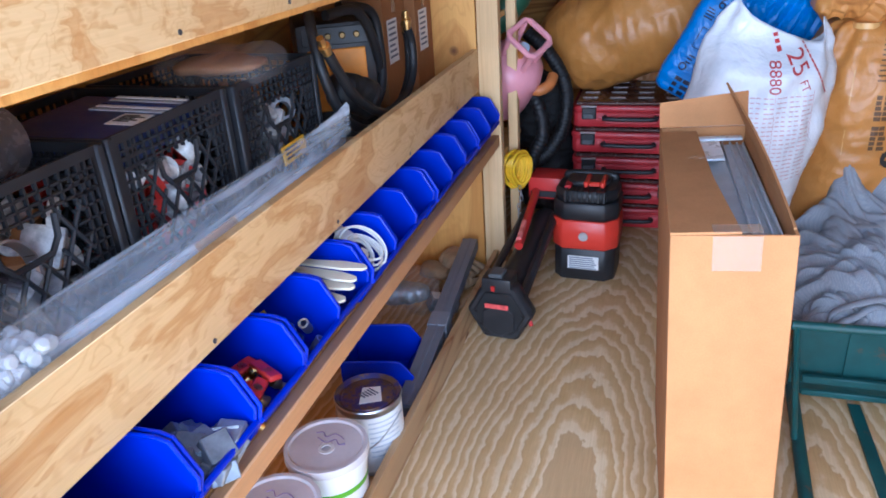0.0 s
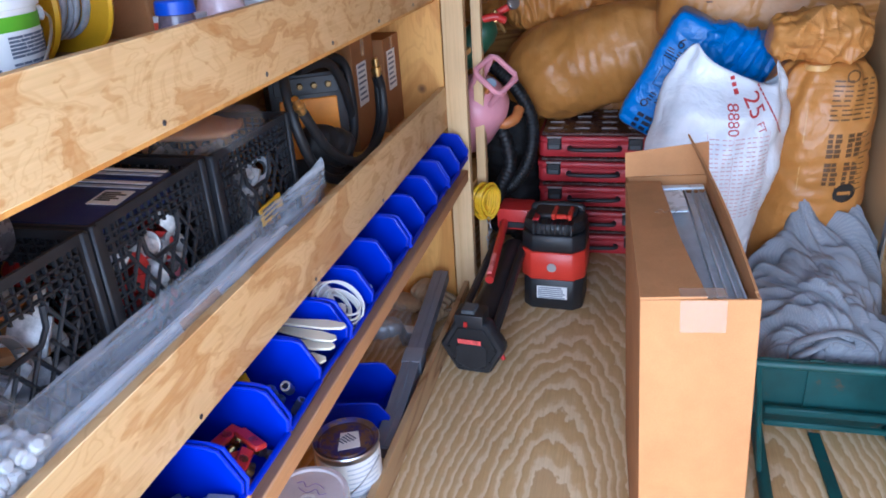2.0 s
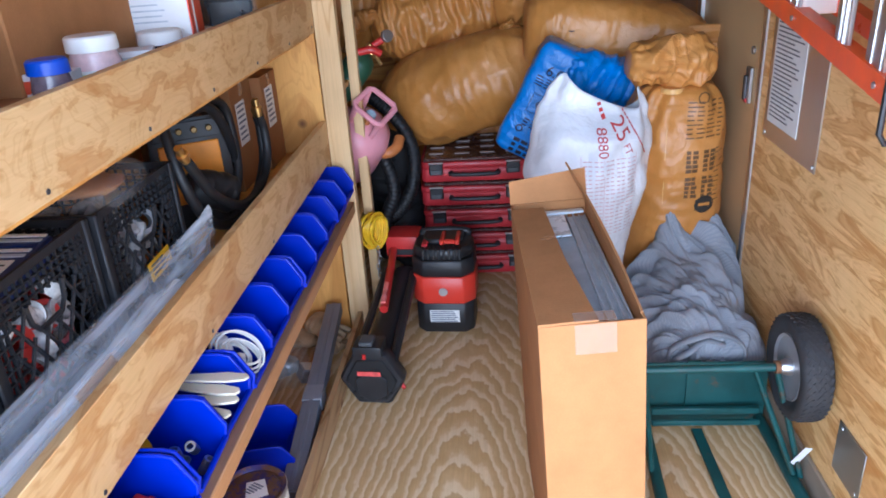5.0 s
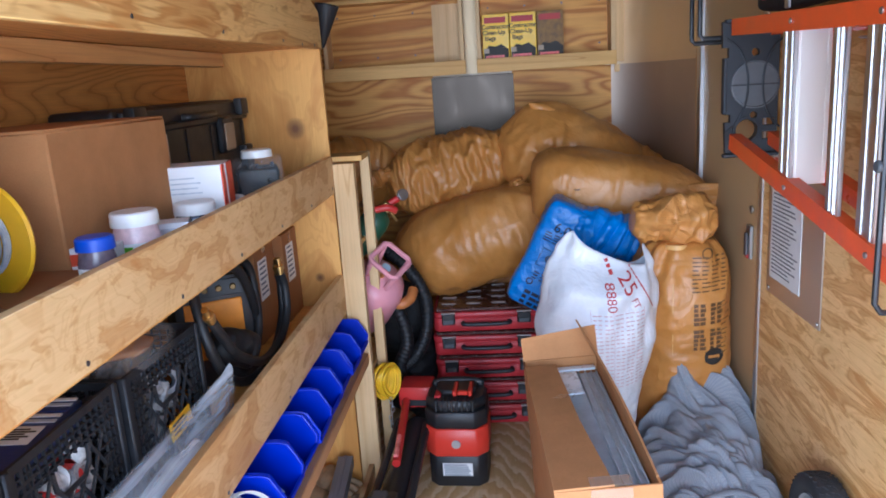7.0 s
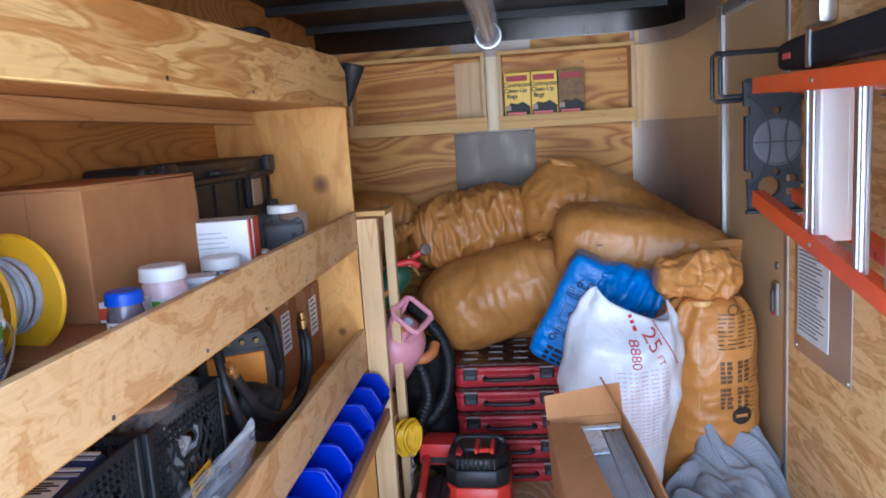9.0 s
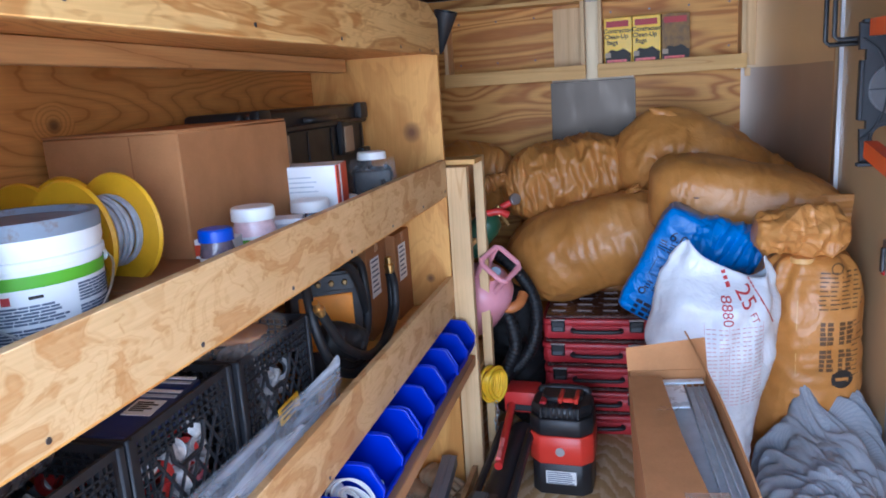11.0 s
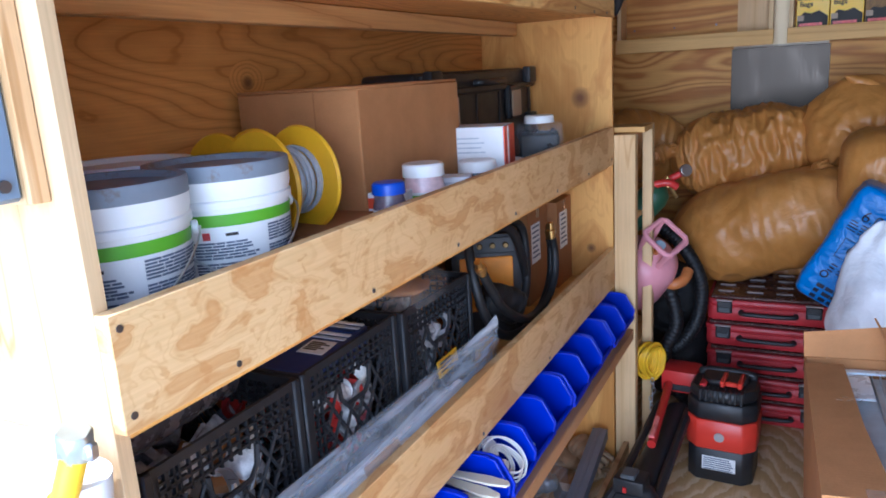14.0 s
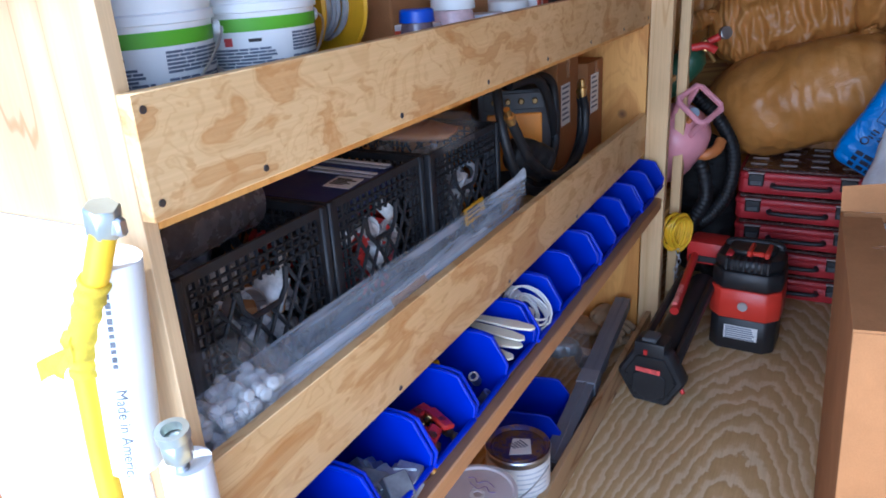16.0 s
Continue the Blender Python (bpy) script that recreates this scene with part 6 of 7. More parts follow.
for k, (x, y, rz, sx, sy, sz, lab) in enumerate(((-0.135, 0.745, 10, 0.10, 0.045, 0.118, "small white and red carton behind the jars"), (-0.075, 0.935, 20, 0.07, 0.06, 0.120, "small white carton beside the jars"))):
    sc = thing("small_carton", pose(x, y, S_TOP, 0, 0, rz), lab, "box")
    part("body", box(-sx / 2, sx / 2, -sy / 2, sy / 2, 0, sz, 0.0015), "white_card", sc)
    part("mark", box(-sx / 2 + 0.006, sx / 2 - 0.02, -sy / 2 - 0.001, -sy / 2 - 0.0002, sz - 0.030, sz - 0.010), "carton_red" if k == 0 else "print_pale", sc)


# ---- middle shelf: crates, sleeve of tubing, pump ----
def lattice(w, hgt, with_grip=True):
    """One side of a crate in the x-z plane: rim, fine grid border, diagonal lattice and hand hole."""
    t = 0.006
    bm = bmesh.new()
    for z0, z1 in ((0.0, 0.018), (hgt - 0.014, hgt)):
        box(-w / 2, w / 2, -t / 2, t / 2, z0, z1, bm=bm)
    for x in (-w / 2 + 0.011, w / 2 - 0.011):
        box(x - 0.011, x + 0.011, -t / 2, t / 2, 0.018, hgt - 0.014, bm=bm)
    side_w = 0.052
    for s in (-1, 1):
        for k in range(3):
            x = s * (w / 2 - 0.022 - 0.014 * k)
            box(x - 0.0018, x + 0.0018, -t / 2, t / 2, 0.018, hgt - 0.014, bm=bm)
        for k in range(13):
            z = 0.030 + 0.018 * k
            if z < hgt - 0.02:
                x0, x1 = sorted((s * (w / 2 - 0.020), s * (w / 2 - 0.020 - side_w)))
                box(x0, x1, -t / 2, t / 2, z - 0.0016, z + 0.0016, bm=bm)
    for k in range(3):
        z = hgt - 0.026 - 0.013 * k
        box(-w / 2 + 0.02, w / 2 - 0.02, -t / 2, t / 2, z - 0.0016, z + 0.0016, bm=bm)
    for k in range(13):
        x = -w / 2 + 0.04 + 0.0185 * k
        box(x - 0.0016, x + 0.0016, -t / 2, t / 2, hgt - 0.060, hgt - 0.014, bm=bm)
    a, z0, z1 = w / 2 - 0.054, 0.020, hgt - 0.060
    if with_grip:
        for seg in ([(-0.050, z1), (-0.046, z1 - 0.030), (-0.030, z1 - 0.048), (0.030, z1 - 0.048), (0.046, z1 - 0.030), (0.050, z1)],):
            tube([(x, 0, z) for x, z in seg], 0.0045, 6, bm=bm, curved=False)
    step = 0.037
    for s in (-1, 1):
        k = -15
        while k < 16:
            c = k * step
            pts = []
            for j in range(41):
                z = z0 + (z1 - z0) * j / 40
                x = c + s * (z - z0) * 0.66
                hole = with_grip and z > z1 - 0.048 and abs(x) < 0.046
                if abs(x) <= a - max(0.0, z0 + 0.05 - z) * 0.9 and not hole:
                    pts.append((x, 0, z))
            runs = []
            for p in pts:
                if runs and p[2] - runs[-1][-1][2] < (z1 - z0) / 39:
                    runs[-1].append(p)
                else:
                    runs.append([p])
            for r in runs:
                if len(r) > 1:
                    tube([r[0], r[-1]], 0.0034, 6, bm=bm, curved=False)
            k += 1
    return bm


def crate(m):
    root = thing("milk_crate", m, "black plastic milk crate with a diagonal lattice, full of parts", "crate", "row of black crates")
    w, hgt = 0.308, 0.282
    sd = part("front_side", lattice(w, hgt), "crate", root, "", pose(0, 0, 0, 0, 0, 90))
    for nm, mm in (("back_side", pose(-w, 0, 0, 0, 0, 90)), ("end_side", pose(-w / 2, -w / 2 + 0.002, 0)), ("end_side", pose(-w / 2, w / 2 - 0.002, 0))):
        o = twin(sd, mm)
        o.name = nm
    for x in (0.0, -w):
        for y in (-w / 2 + 0.006, w / 2 - 0.006):
            part("corner_post", box(x - 0.007, x + 0.007, y - 0.008, y + 0.008, 0.0, hgt, 0.003), "crate", root)
    part("base", box(-w + 0.004, -0.004, -w / 2 + 0.006, w / 2 - 0.006, 0.0, 0.008), "crate", root)
    return root


CR_Y = (0.245, 0.562, 0.880)
c0 = crate(pose(-0.113, CR_Y[0], S_MID))
copy_thing(c0, pose(-0.116, CR_Y[1], S_MID + 0.001, 0, 0, 1))
copy_thing(c0, pose(-0.106, CR_Y[2], S_MID, 0, 0, -1.5))


def loose(name, n, cx, cy, z0, z1, make, mat, label, cat, seed):
    rng = random.Random(seed)
    bm = bmesh.new()
    for k in range(n):
        joined(bm, moved(make(rng), pose(cx + rng.uniform(-0.10, 0.10), cy + rng.uniform(-0.10, 0.10), z0 + (z1 - z0) * (k + 0.5) / n, rng.uniform(-70, 70), rng.uniform(-70, 70), rng.uniform(0, 360))))
    return tagged(part(name, bm, mat), label, cat, kind="stuff")


def packet(rng):
    w, d = rng.uniform(0.018, 0.036), rng.uniform(0.018, 0.036)
    return box(-w, w, -d, d, -0.008, 0.008, 0.005, 2)


def roll(rng):
    return lathe([(0.016, -0.012), (0.026, -0.012), (0.026, 0.012), (0.016, 0.012)], 16, close=True)


loose("clear_packets", 85, -0.258, CR_Y[0], S_MID + 0.03, S_MID + 0.20, packet, "packet_clear", "clear packets of metal hangers heaped in a crate", "packets", 11)
loose("tan_packets", 22, -0.27, CR_Y[0], S_MID + 0.03, S_MID + 0.17, packet, "card_dark", "small tan cartons among packets in a crate", "packets", 12)
loose("red_rolls", 70, -0.240, CR_Y[1], S_MID + 0.03, S_MID + 0.18, roll, "red", "red plastic fittings heaped in a crate", "fittings", 13)
loose("white_rolls", 95, -0.240, CR_Y[1], S_MID + 0.03, S_MID + 0.21, roll, "packet_clear", "white fittings heaped in a crate", "fittings", 14)
loose("clear_packets", 80, -0.256, CR_Y[2], S_MID + 0.03, S_MID + 0.22, packet, "packet_clear", "clear packets and rings heaped in a crate", "packets", 15)
loose("dark_fittings", 40, -0.24, CR_Y[2], S_MID + 0.03, S_MID + 0.20, roll, "fitting_grey", "grey metal rings heaped in a crate", "fittings", 16)
ring = thing("steel_clamp", pose(-0.135, CR_Y[0] - 0.02, S_MID + 0.16, 80, 10, 100), "bright steel band clamp inside a crate", "clamp")
part("band", lathe([(0.046, -0.010), (0.049, -0.010), (0.049, 0.010), (0.046, 0.010)], 40, close=True), "alu_bright", ring)
part("worm_screw", tube([(0.045, -0.012, 0), (0.045, 0.012, 0)], 0.006, 8), "steel", ring)
fx = thing("flex_duct_coil", pose(-0.26, CR_Y[0], S_MID + 0.265, 0, 0, 5), "dark corrugated duct lying on a crate", "duct")
part("duct", lathe([(0.053 + 0.0016 * (k % 6 == 0), -0.14 + 0.008 * k) for k in range(36)], 28), "duct_foil", fx, "", pose(0, 0, 0.02, 90, 0, 0))
nb = thing("blue_box", pose(-0.225, CR_Y[1] + 0.0, S_MID + 0.232, 0, 4, 8), "navy blue retail box with white labels lying in a crate", "box")
part("body", box(-0.11, 0.085, -0.135, 0.10, 0, 0.045, 0.002), "navy", nb)
part("label", box(0.020, 0.070, -0.060, 0.0, 0.0452, 0.0462), "paper", nb, "white barcode label")
for k in range(5):
    part("strip", box(-0.05, 0.078, 0.012 + 0.020 * k, 0.022 + 0.020 * k, 0.0453, 0.047), ("print_pale", "paper", "navy")[k % 3], nb, "pale printed strip")
bars(5, nb, pose(0.045, -0.012, 0.0463), "ink", 0.04, 0.008, 0.004, 8)
pb = thing("clear_bag", pose(-0.20, CR_Y[2] - 0.03, S_MID + 0.295, 0, 0, 10), "clear plastic bag of brown fittings on a crate", "bag")
part("film", bag_bm(0.24, 0.10, 0.036, 61, wr=0.014, folds=0.012, nu=50, nv=50), "thin_film", pb, "", None, 0)
part("fill", bag_bm(0.17, 0.07, 0.020, 62, wr=0.016, nu=30, nv=30), "card_dark", pb, "brown fittings", None, 0)
bundle = thing("tube_bundle", pose(0, 0, 0), "bundle of white tubing in a long clear plastic sleeve", "tubing")


def sleeve(u, v):
    y = 0.06 + 1.01 * u
    th = 2 * math.pi * v
    end = max(0.0, (u - 0.78) / 0.22)
    rise = 0.030 * end ** 1.3
    rx = 0.040 * (1 - 0.20 * u) * (1 - 0.80 * end ** 0.8)
    rz = 0.066 * (1 - 0.06 * end)
    c, s = math.cos(th), math.sin(th)
    q = (c * 0.04, y, s * 0.06)
    d = 0.003 * nz((q[0], q[1] * 0.3, q[2]), 14, 71) + 0.006 * (abs(nz((q[0] * 2.4, q[1] * 0.06, q[2] * 2.4), 16, 72)) - 0.2)
    d += 0.007 * end * (abs(nz(q, 26, 73)) - 0.2)
    lean = -0.020 * s * (1 - end)
    return Vector((-0.058 + lean + c * (rx + d), y + 0.012 * end * s, S_MID + 0.072 + rise + s * (rz + d)))


part("sleeve", sheet(160, 44, sleeve, wrap=True), "poly", bundle, "dusty clear plastic sleeve", None, 0)
for k in range(9):
    a = k * 0.75
    part("tube", tube([(-0.058 + 0.022 * math.cos(a), 0.08, S_MID + 0.056 + 0.040 * math.sin(a)), (-0.058 + 0.016 * math.cos(a), 0.84 + 0.012 * (k % 3), S_MID + 0.050 + 0.034 * math.sin(a))], 0.010, 8), "tube_white", bundle)
part("sticker", box(-0.001, 0.001, -0.055, 0.055, -0.016, 0.016), "tape", bundle, "pale tan label", pose(-0.026, 0.50, S_MID + 0.100, 0, -25, 0))
yl = thing("yellow_tag", pose(-0.094, 0.888, S_MID + 0.118, 0, -6, 2), "yellow printed tag on a crate", "label")
part("tag", box(-0.001, 0.001, -0.050, 0.050, -0.018, 0.018), "yellow", yl)
bars(3, yl, pose(0.0012, 0, 0.010) @ pose(0, 0, 0, 90, 0, 90), "ink", 0.08, 0.009, 0.004, 3)
# bag of white fittings
wbag = thing("fittings_bag", pose(-0.070, 0.115, S_MID + 0.055, 0, 0, 90), "clear zip bag full of white plastic fittings", "bag")
part("film", bag_bm(0.20, 0.055, 0.100, 75, wr=0.018, folds=0.012, gather=(0, 0.8), nu=60, nv=60), "thin_film", wbag, "", pose(0, 0, 0.035), 0)
rng = random.Random(8)
fb = bmesh.new()
for k in range(280):
    joined(fb, moved(cyl(0.0095, -0.008, 0.008, 8, 0.003), pose(rng.uniform(-0.07, 0.055), rng.uniform(-0.036, 0.036), rng.uniform(-0.035, 0.070), rng.uniform(0, 180), rng.uniform(0, 180), 0)))
tagged(part("fill", fb, "white", wbag, "white plastic pipe caps"), kind="stuff")

# vacuum pump with hoses
pump = thing("refrigerant_machine", pose(-0.250, 1.45, S_MID, 0, 0, 30), "black and orange recovery machine behind looped hoses", "pump")
part("body", box(-0.10, 0.10, -0.12, 0.16, 0.0, 0.30, 0.018, 2), "black", pump)
part("face_plate", box(-0.075, 0.072, -0.1245, -0.1205, 0.08, 0.235, 0.003), "tool_orange", pump, "orange face plate")
part("control_panel", box(-0.085, 0.080, -0.1240, -0.1205, 0.245, 0.290, 0.002), "black", pump)
for k in range(4):
    part("knob", moved(cyl(0.008, 0, 0.010, 14, 0.002), pose(-0.055 + 0.036 * k, -0.124, 0.268, 90)), "brass_dark", pump, "small dull brass knob")
part("print_block", box(0.005, 0.060, -0.1256, -0.1246, 0.130, 0.145), "black", pump)
hs = thing("charging_hoses", pose(0, 0, 0), "black rubber hoses with brass ends looped on the shelf", "hose")
part("pouch", moved(bag_bm(0.15, 0.050, 0.058, 81, wr=0.014, folds=0.008, nu=50, nv=44), pose(-0.110, 1.240, 0.855, 0, 22, 62)), "rubber", hs, "soft black pouch", None, 0)
part("hose", tube([(-0.065, 1.035, 0.995), (-0.062, 1.075, 0.945), (-0.060, 1.145, 0.875), (-0.058, 1.30, 0.800), (-0.058, 1.455, 0.805), (-0.058, 1.535, 0.855), (-0.060, 1.549, 0.925), (-0.062, 1.530, 0.970)], 0.0118, 12), "rubber", hs)
part("hose", tube([(-0.20, 1.24, 1.045), (-0.13, 1.10, 1.055), (-0.088, 1.045, 0.955), (-0.075, 1.10, 0.84), (-0.072, 1.24, 0.775), (-0.075, 1.42, 0.770), (-0.080, 1.555, 0.830), (-0.085, 1.590, 0.915), (-0.085, 1.580, 0.955)], 0.0118, 12), "rubber", hs)
part("hose", tube([(-0.14, 1.20, 1.05), (-0.11, 1.31, 1.045), (-0.10, 1.375, 0.965), (-0.11, 1.42, 0.88), (-0.14, 1.45, 0.80)], 0.012, 12), "rubber", hs)
part("hose", tube([(-0.15, 1.30, 1.06), (-0.12, 1.42, 1.03), (-0.11, 1.44, 0.95), (-0.10, 1.40, 0.84), (-0.11, 1.30, 0.775)], 0.012, 12), "rubber", hs)
for m in (pose(-0.062, 1.530, 0.970, 10, 0, 0), pose(-0.085, 1.580, 0.955, 5, 0, 0), pose(-0.065, 1.035, 0.995, 38, 0, 0)):
    part("fitting", moved(lathe([(0, -0.004), (0.010, -0.004), (0.010, 0.012), (0.013, 0.013), (0.013, 0.024), (0.008, 0.026), (0.008, 0.046), (0, 0.046)], 12), m), "brass", hs, "brass hose end")
for k, (y0, y1, x, hgt, lab) in enumerate(((1.64, 1.83, -0.175, 0.33, "brown cardboard carton with a white shipping label"), (1.855, 2.02, -0.150, 0.295, "open brown cardboard carton with a white shipping label"))):
    bx = thing("cardboard_carton", pose(x, y0, S_MID), lab, "cardboard box")
    part("body", box(-0.20, 0.0, 0.0, y1 - y0, 0, hgt, 0.002), "card_dark", bx)
    part("tape", box(0.0002, 0.001, (y1 - y0) * 0.42, (y1 - y0) * 0.58, hgt - 0.06, hgt), "tape", bx)
    lb2 = part("label", box(0.0004, 0.0014, 0.03, 0.11, 0.13, 0.255), "paper", bx, "white shipping label")
    bars(7, lb2, pose(0.0016, 0.07, 0.245) @ pose(0, 0, 0, 90, 0, 90), "label_grey", 0.065, 0.016, 0.006, 20 + k)

# ---- under the bin shelf ----
for y, x, lab in ((0.752, -0.052, "white plastic pail with a dusty lid and a green stripe"), (0.560, -0.075, "white plastic pail with scribbled lid")):
    pl = thing("plastic_tub", pose(x, y, 0.0), lab, "bucket", "white tubs on the floor")
    part("body", lathe([(0, 0), (0.078, 0), (0.086, 0.165), (0.090, 0.168), (0.090, 0.182), (0, 0.182)], 40), "white", pl)
    part("lid", lathe([(0, 0.196), (0.014, 0.196), (0.016, 0.1995), (0.080, 0.1995), (0.084, 0.204), (0.093, 0.204), (0.094, 0.186), (0.0905, 0.183), (0.086, 0.183)], 40), "lid_white", pl, "scuffed white lid")
    part("green_stripe", lathe([(0.0838, 0.118), (0.0847, 0.132)], 40), "green", pl, "green stripe")
    part("plug", moved(lathe([(0.010, 0), (0.018, 0), (0.018, 0.002), (0.010, 0.002)], 24, close=True), pose(0.005, -0.01, 0.2002)), "white", pl)
    for k in range(2):
        part("scribble", tube([(-0.04 + 0.014 * j + 0.01 * k, 0.035 - 0.02 * k + 0.008 * math.sin(2.3 * j + k), 0.2003) for j in range(6)], 0.0012, 4), "ink_purple", pl, "purple pen scribble")
can = thing("paint_can", pose(-0.040, 0.965, 0.0), "metal paint can with a rusty lid and white label", "paint can")
part("body", lathe([(0, 0), (0.081, 0), (0.083, 0.003), (0.081, 0.006), (0.081, 0.184), (0.084, 0.188), (0.082, 0.192)], 40), "steel", can)
part("lid", lathe([(0.082, 0.192), (0.074, 0.186), (0.072, 0.183), (0.066, 0.183), (0.063, 0.187), (0, 0.187)], 40), "can_lid", can, "brown-stained lid with blue paint")
part("paper_label", lathe([(0.0815, 0.012), (0.0815, 0.172)], 40), "paper", can, "white paper label")
part("lid_label", prism([(-0.005, -0.045), (0.045, -0.020), (0.020, 0.035), (-0.022, 0.02)], 0.1874, 0.1882), "paper", can, "white sticker on the lid")
bars(5, can, pose(0.012, 0.012, 0.1884, 0, 0, -28), "label_grey", 0.035, 0.008, 0.004, 6)
part("wire_handle", tube([(0.083 * math.cos(a), 0.083 * math.sin(a) , 0.15 - 0.07 * math.sin(a) ** 2) for a in [math.pi * k / 10 - math.pi for k in range(11)]], 0.002, 6), "steel", can)
for k in range(8):
    part("label_line", sheet(10, 2, lambda u, v: (0.0822 * math.cos(radians(-70 + 60 * u)), 0.0822 * math.sin(radians(-70 + 60 * u)), 0.155 - 0.014 * k + 0.004 * v)), "print_pale", can)
hopper_bin("hopper_bin", m=pose(-0.130, 1.275, 0.0, 0, 0, 12), label="blue plastic hopper bin standing on the floor", w=0.20, l=0.20, hgt=0.13)
tr = thing("wire_trunking", pose(0, 0, 0), "grey plastic cable trunking leaning along the shelf", "trunking")
a, b = Vector((-0.045, 1.985, 0.125)), Vector((0.000, 1.10, 0.035))
mt = look(a, b)
ln = (b - a).length
part("channel", moved(box(-0.026, 0.026, -0.020, 0.020, -ln, 0.0, 0.002), mt), "grey_pvc", tr)
part("cover", moved(box(-0.0275, 0.0275, 0.0203, 0.025, -ln + 0.002, -0.002, 0.001), mt), "grey_pvc", tr)
part("cover_rib", moved(box(-0.006, 0.006, 0.0252, 0.028, -ln + 0.002, -0.002, 0.001), mt), "grey_pvc", tr)
part("coupling", moved(box(-0.031, 0.031, -0.023, 0.0285, -ln * 0.60, -ln * 0.52, 0.002), mt), "grey_pvc2", tr, "lighter grey joining piece")
for k, (x, y, z, rz, s) in enumerate(((-0.16, 1.90, 0.045, 10, 1.0), (-0.05, 1.86, 0.03, 60, 0.8), (-0.10, 1.96, 0.07, -20, 0.9))):
    gl = thing("work_glove", pose(x, y, z, 0, 8, rz), "crumpled tan leather work glove on the floor", "glove", "tan gloves")
    part("palm", bag_bm(0.12 * s, 0.05 * s, 0.022, 90 + k, wr=0.016, folds=0.008, nu=36, nv=32), "leather", gl, "", None, 0)
    for f in range(3):
        part("finger", tube([(0.05 * s, -0.03 + 0.028 * f, 0.0), (0.095 * s, -0.035 + 0.033 * f, -0.004), (0.12 * s, -0.036 + 0.034 * f, -0.012)], 0.011, 8), "leather", gl)
tb = thing("parts_bag", pose(-0.20, 1.68, 0.075, 0, 0, 20), "clear plastic bag of small parts on the floor", "bag")
part("film", bag_bm(0.24, 0.09, 0.075, 95, wr=0.03, folds=0.014, nu=50, nv=46), "thin_film", tb, "", None, 0)
part("fill", bag_bm(0.17, 0.06, 0.045, 96, wr=0.03, nu=30, nv=30), "fitting_grey", tb, "", None, 0)
pg = thing("light_switch_box", pose(-0.075, 1.70, 0.03, 0, 20, 30), "grey metal outlet box on the floor", "outlet box")
part("box", box(-0.05, 0.05, -0.03, 0.03, -0.025, 0.025, 0.003), "fitting_grey", pg)
part("cover_plate", box(-0.045, 0.045, -0.026, 0.026, 0.0255, 0.028, 0.001), "white", pg)

# ---- bottles and hoses beyond the post ----
pk2 = thing("refrigerant_cylinder", Matrix.Translation((-0.035, 2.42, 0.555)) @ Vector((0.45, -0.58, 0.68)).to_track_quat("Z", "Y").to_matrix().to_4x4() @ pose(0, 0, 0, 0, 0, 30), "pink refrigerant cylinder with a handled collar", "gas cylinder")
part("tank", lathe([(0, 0), (0.085, 0.004), (0.110, 0.03), (0.115, 0.07), (0.115, 0.21), (0.105, 0.255), (0.075, 0.285), (0.035, 0.297), (0, 0.298)], 40), "pink", pk2)
for s in (-1, 1):
    for dx in (-0.042, 0.042):
        part("collar_post", tube([(dx * 0.8, s * 0.045, 0.275), (dx, s * 0.055, 0.405)], 0.010, 8, flat=0.5), "pink", pk2)
part("collar_ring", tube([(-0.045, -0.060, 0.405), (0.045, -0.060, 0.405), (0.058, -0.045, 0.405), (0.058, 0.045, 0.405), (0.045, 0.06, 0.405), (-0.045, 0.06, 0.405), (-0.058, 0.045, 0.405), (-0.058, -0.045, 0.405), (-0.045, -0.060, 0.405)], 0.010, 8, curved=False), "pink", pk2)
part("valve", cyl(0.013, 0.296, 0.345, 14, 0.003), "brass", pk2)
part("valve_wheel", cyl(0.020, 0.345, 0.358, 12, 0.003), "valve_blue", pk2, "pale blue valve wheel")
gb = thing("oxygen_bottle", pose(0.0, 2.26, 0.865, 0, 42, 12), "dark green gas bottle with red regulator lying in a rack", "gas cylinder")
part("tank", lathe([(0, -0.10), (0.045, -0.095), (0.055, -0.07), (0.055, 0.045), (0.045, 0.075), (0.018, 0.095), (0, 0.096)], 28), "bottle_green", gb, "", pose(0, 0, 0.09))
part("regulator", box(-0.018, 0.018, -0.018, 0.018, 0.186, 0.220, 0.004), "brass", gb)
part("red_sleeve", tube([(-0.03, -0.03, 0.17), (0.0, -0.035, 0.205), (0.035, -0.03, 0.215)], 0.014, 10), "red", gb, "red hose fitting")
part("red_sleeve", tube([(0.0, 0.0, 0.215), (0.015, -0.005, 0.255)], 0.013, 10), "red", gb)
part("gauge", moved(cyl(0.022, -0.008, 0.010, 24, 0.002), pose(0.02, -0.005, 0.275, 60, 20, 0)), "steel", gb, "round silver gauge")
part("outlet", tube([(0.01, -0.015, 0.20), (0.06, -0.035, 0.185)], 0.006, 8), "brass", gb)
hz = thing("black_hose", pose(0, 0, 0), "thick black corrugated vacuum hose hanging in loops", "hose")
part("hose", tube([(0.08, 2.50, 0.80), (0.17, 2.48, 0.72), (0.235, 2.46, 0.60), (0.235, 2.43, 0.47), (0.19, 2.41, 0.37), (0.12, 2.42, 0.30), (0.05, 2.46, 0.24)], lambda t: 0.026 + 0.0010 * math.sin(t * 330), 16, steps=50), "rubber", hz)
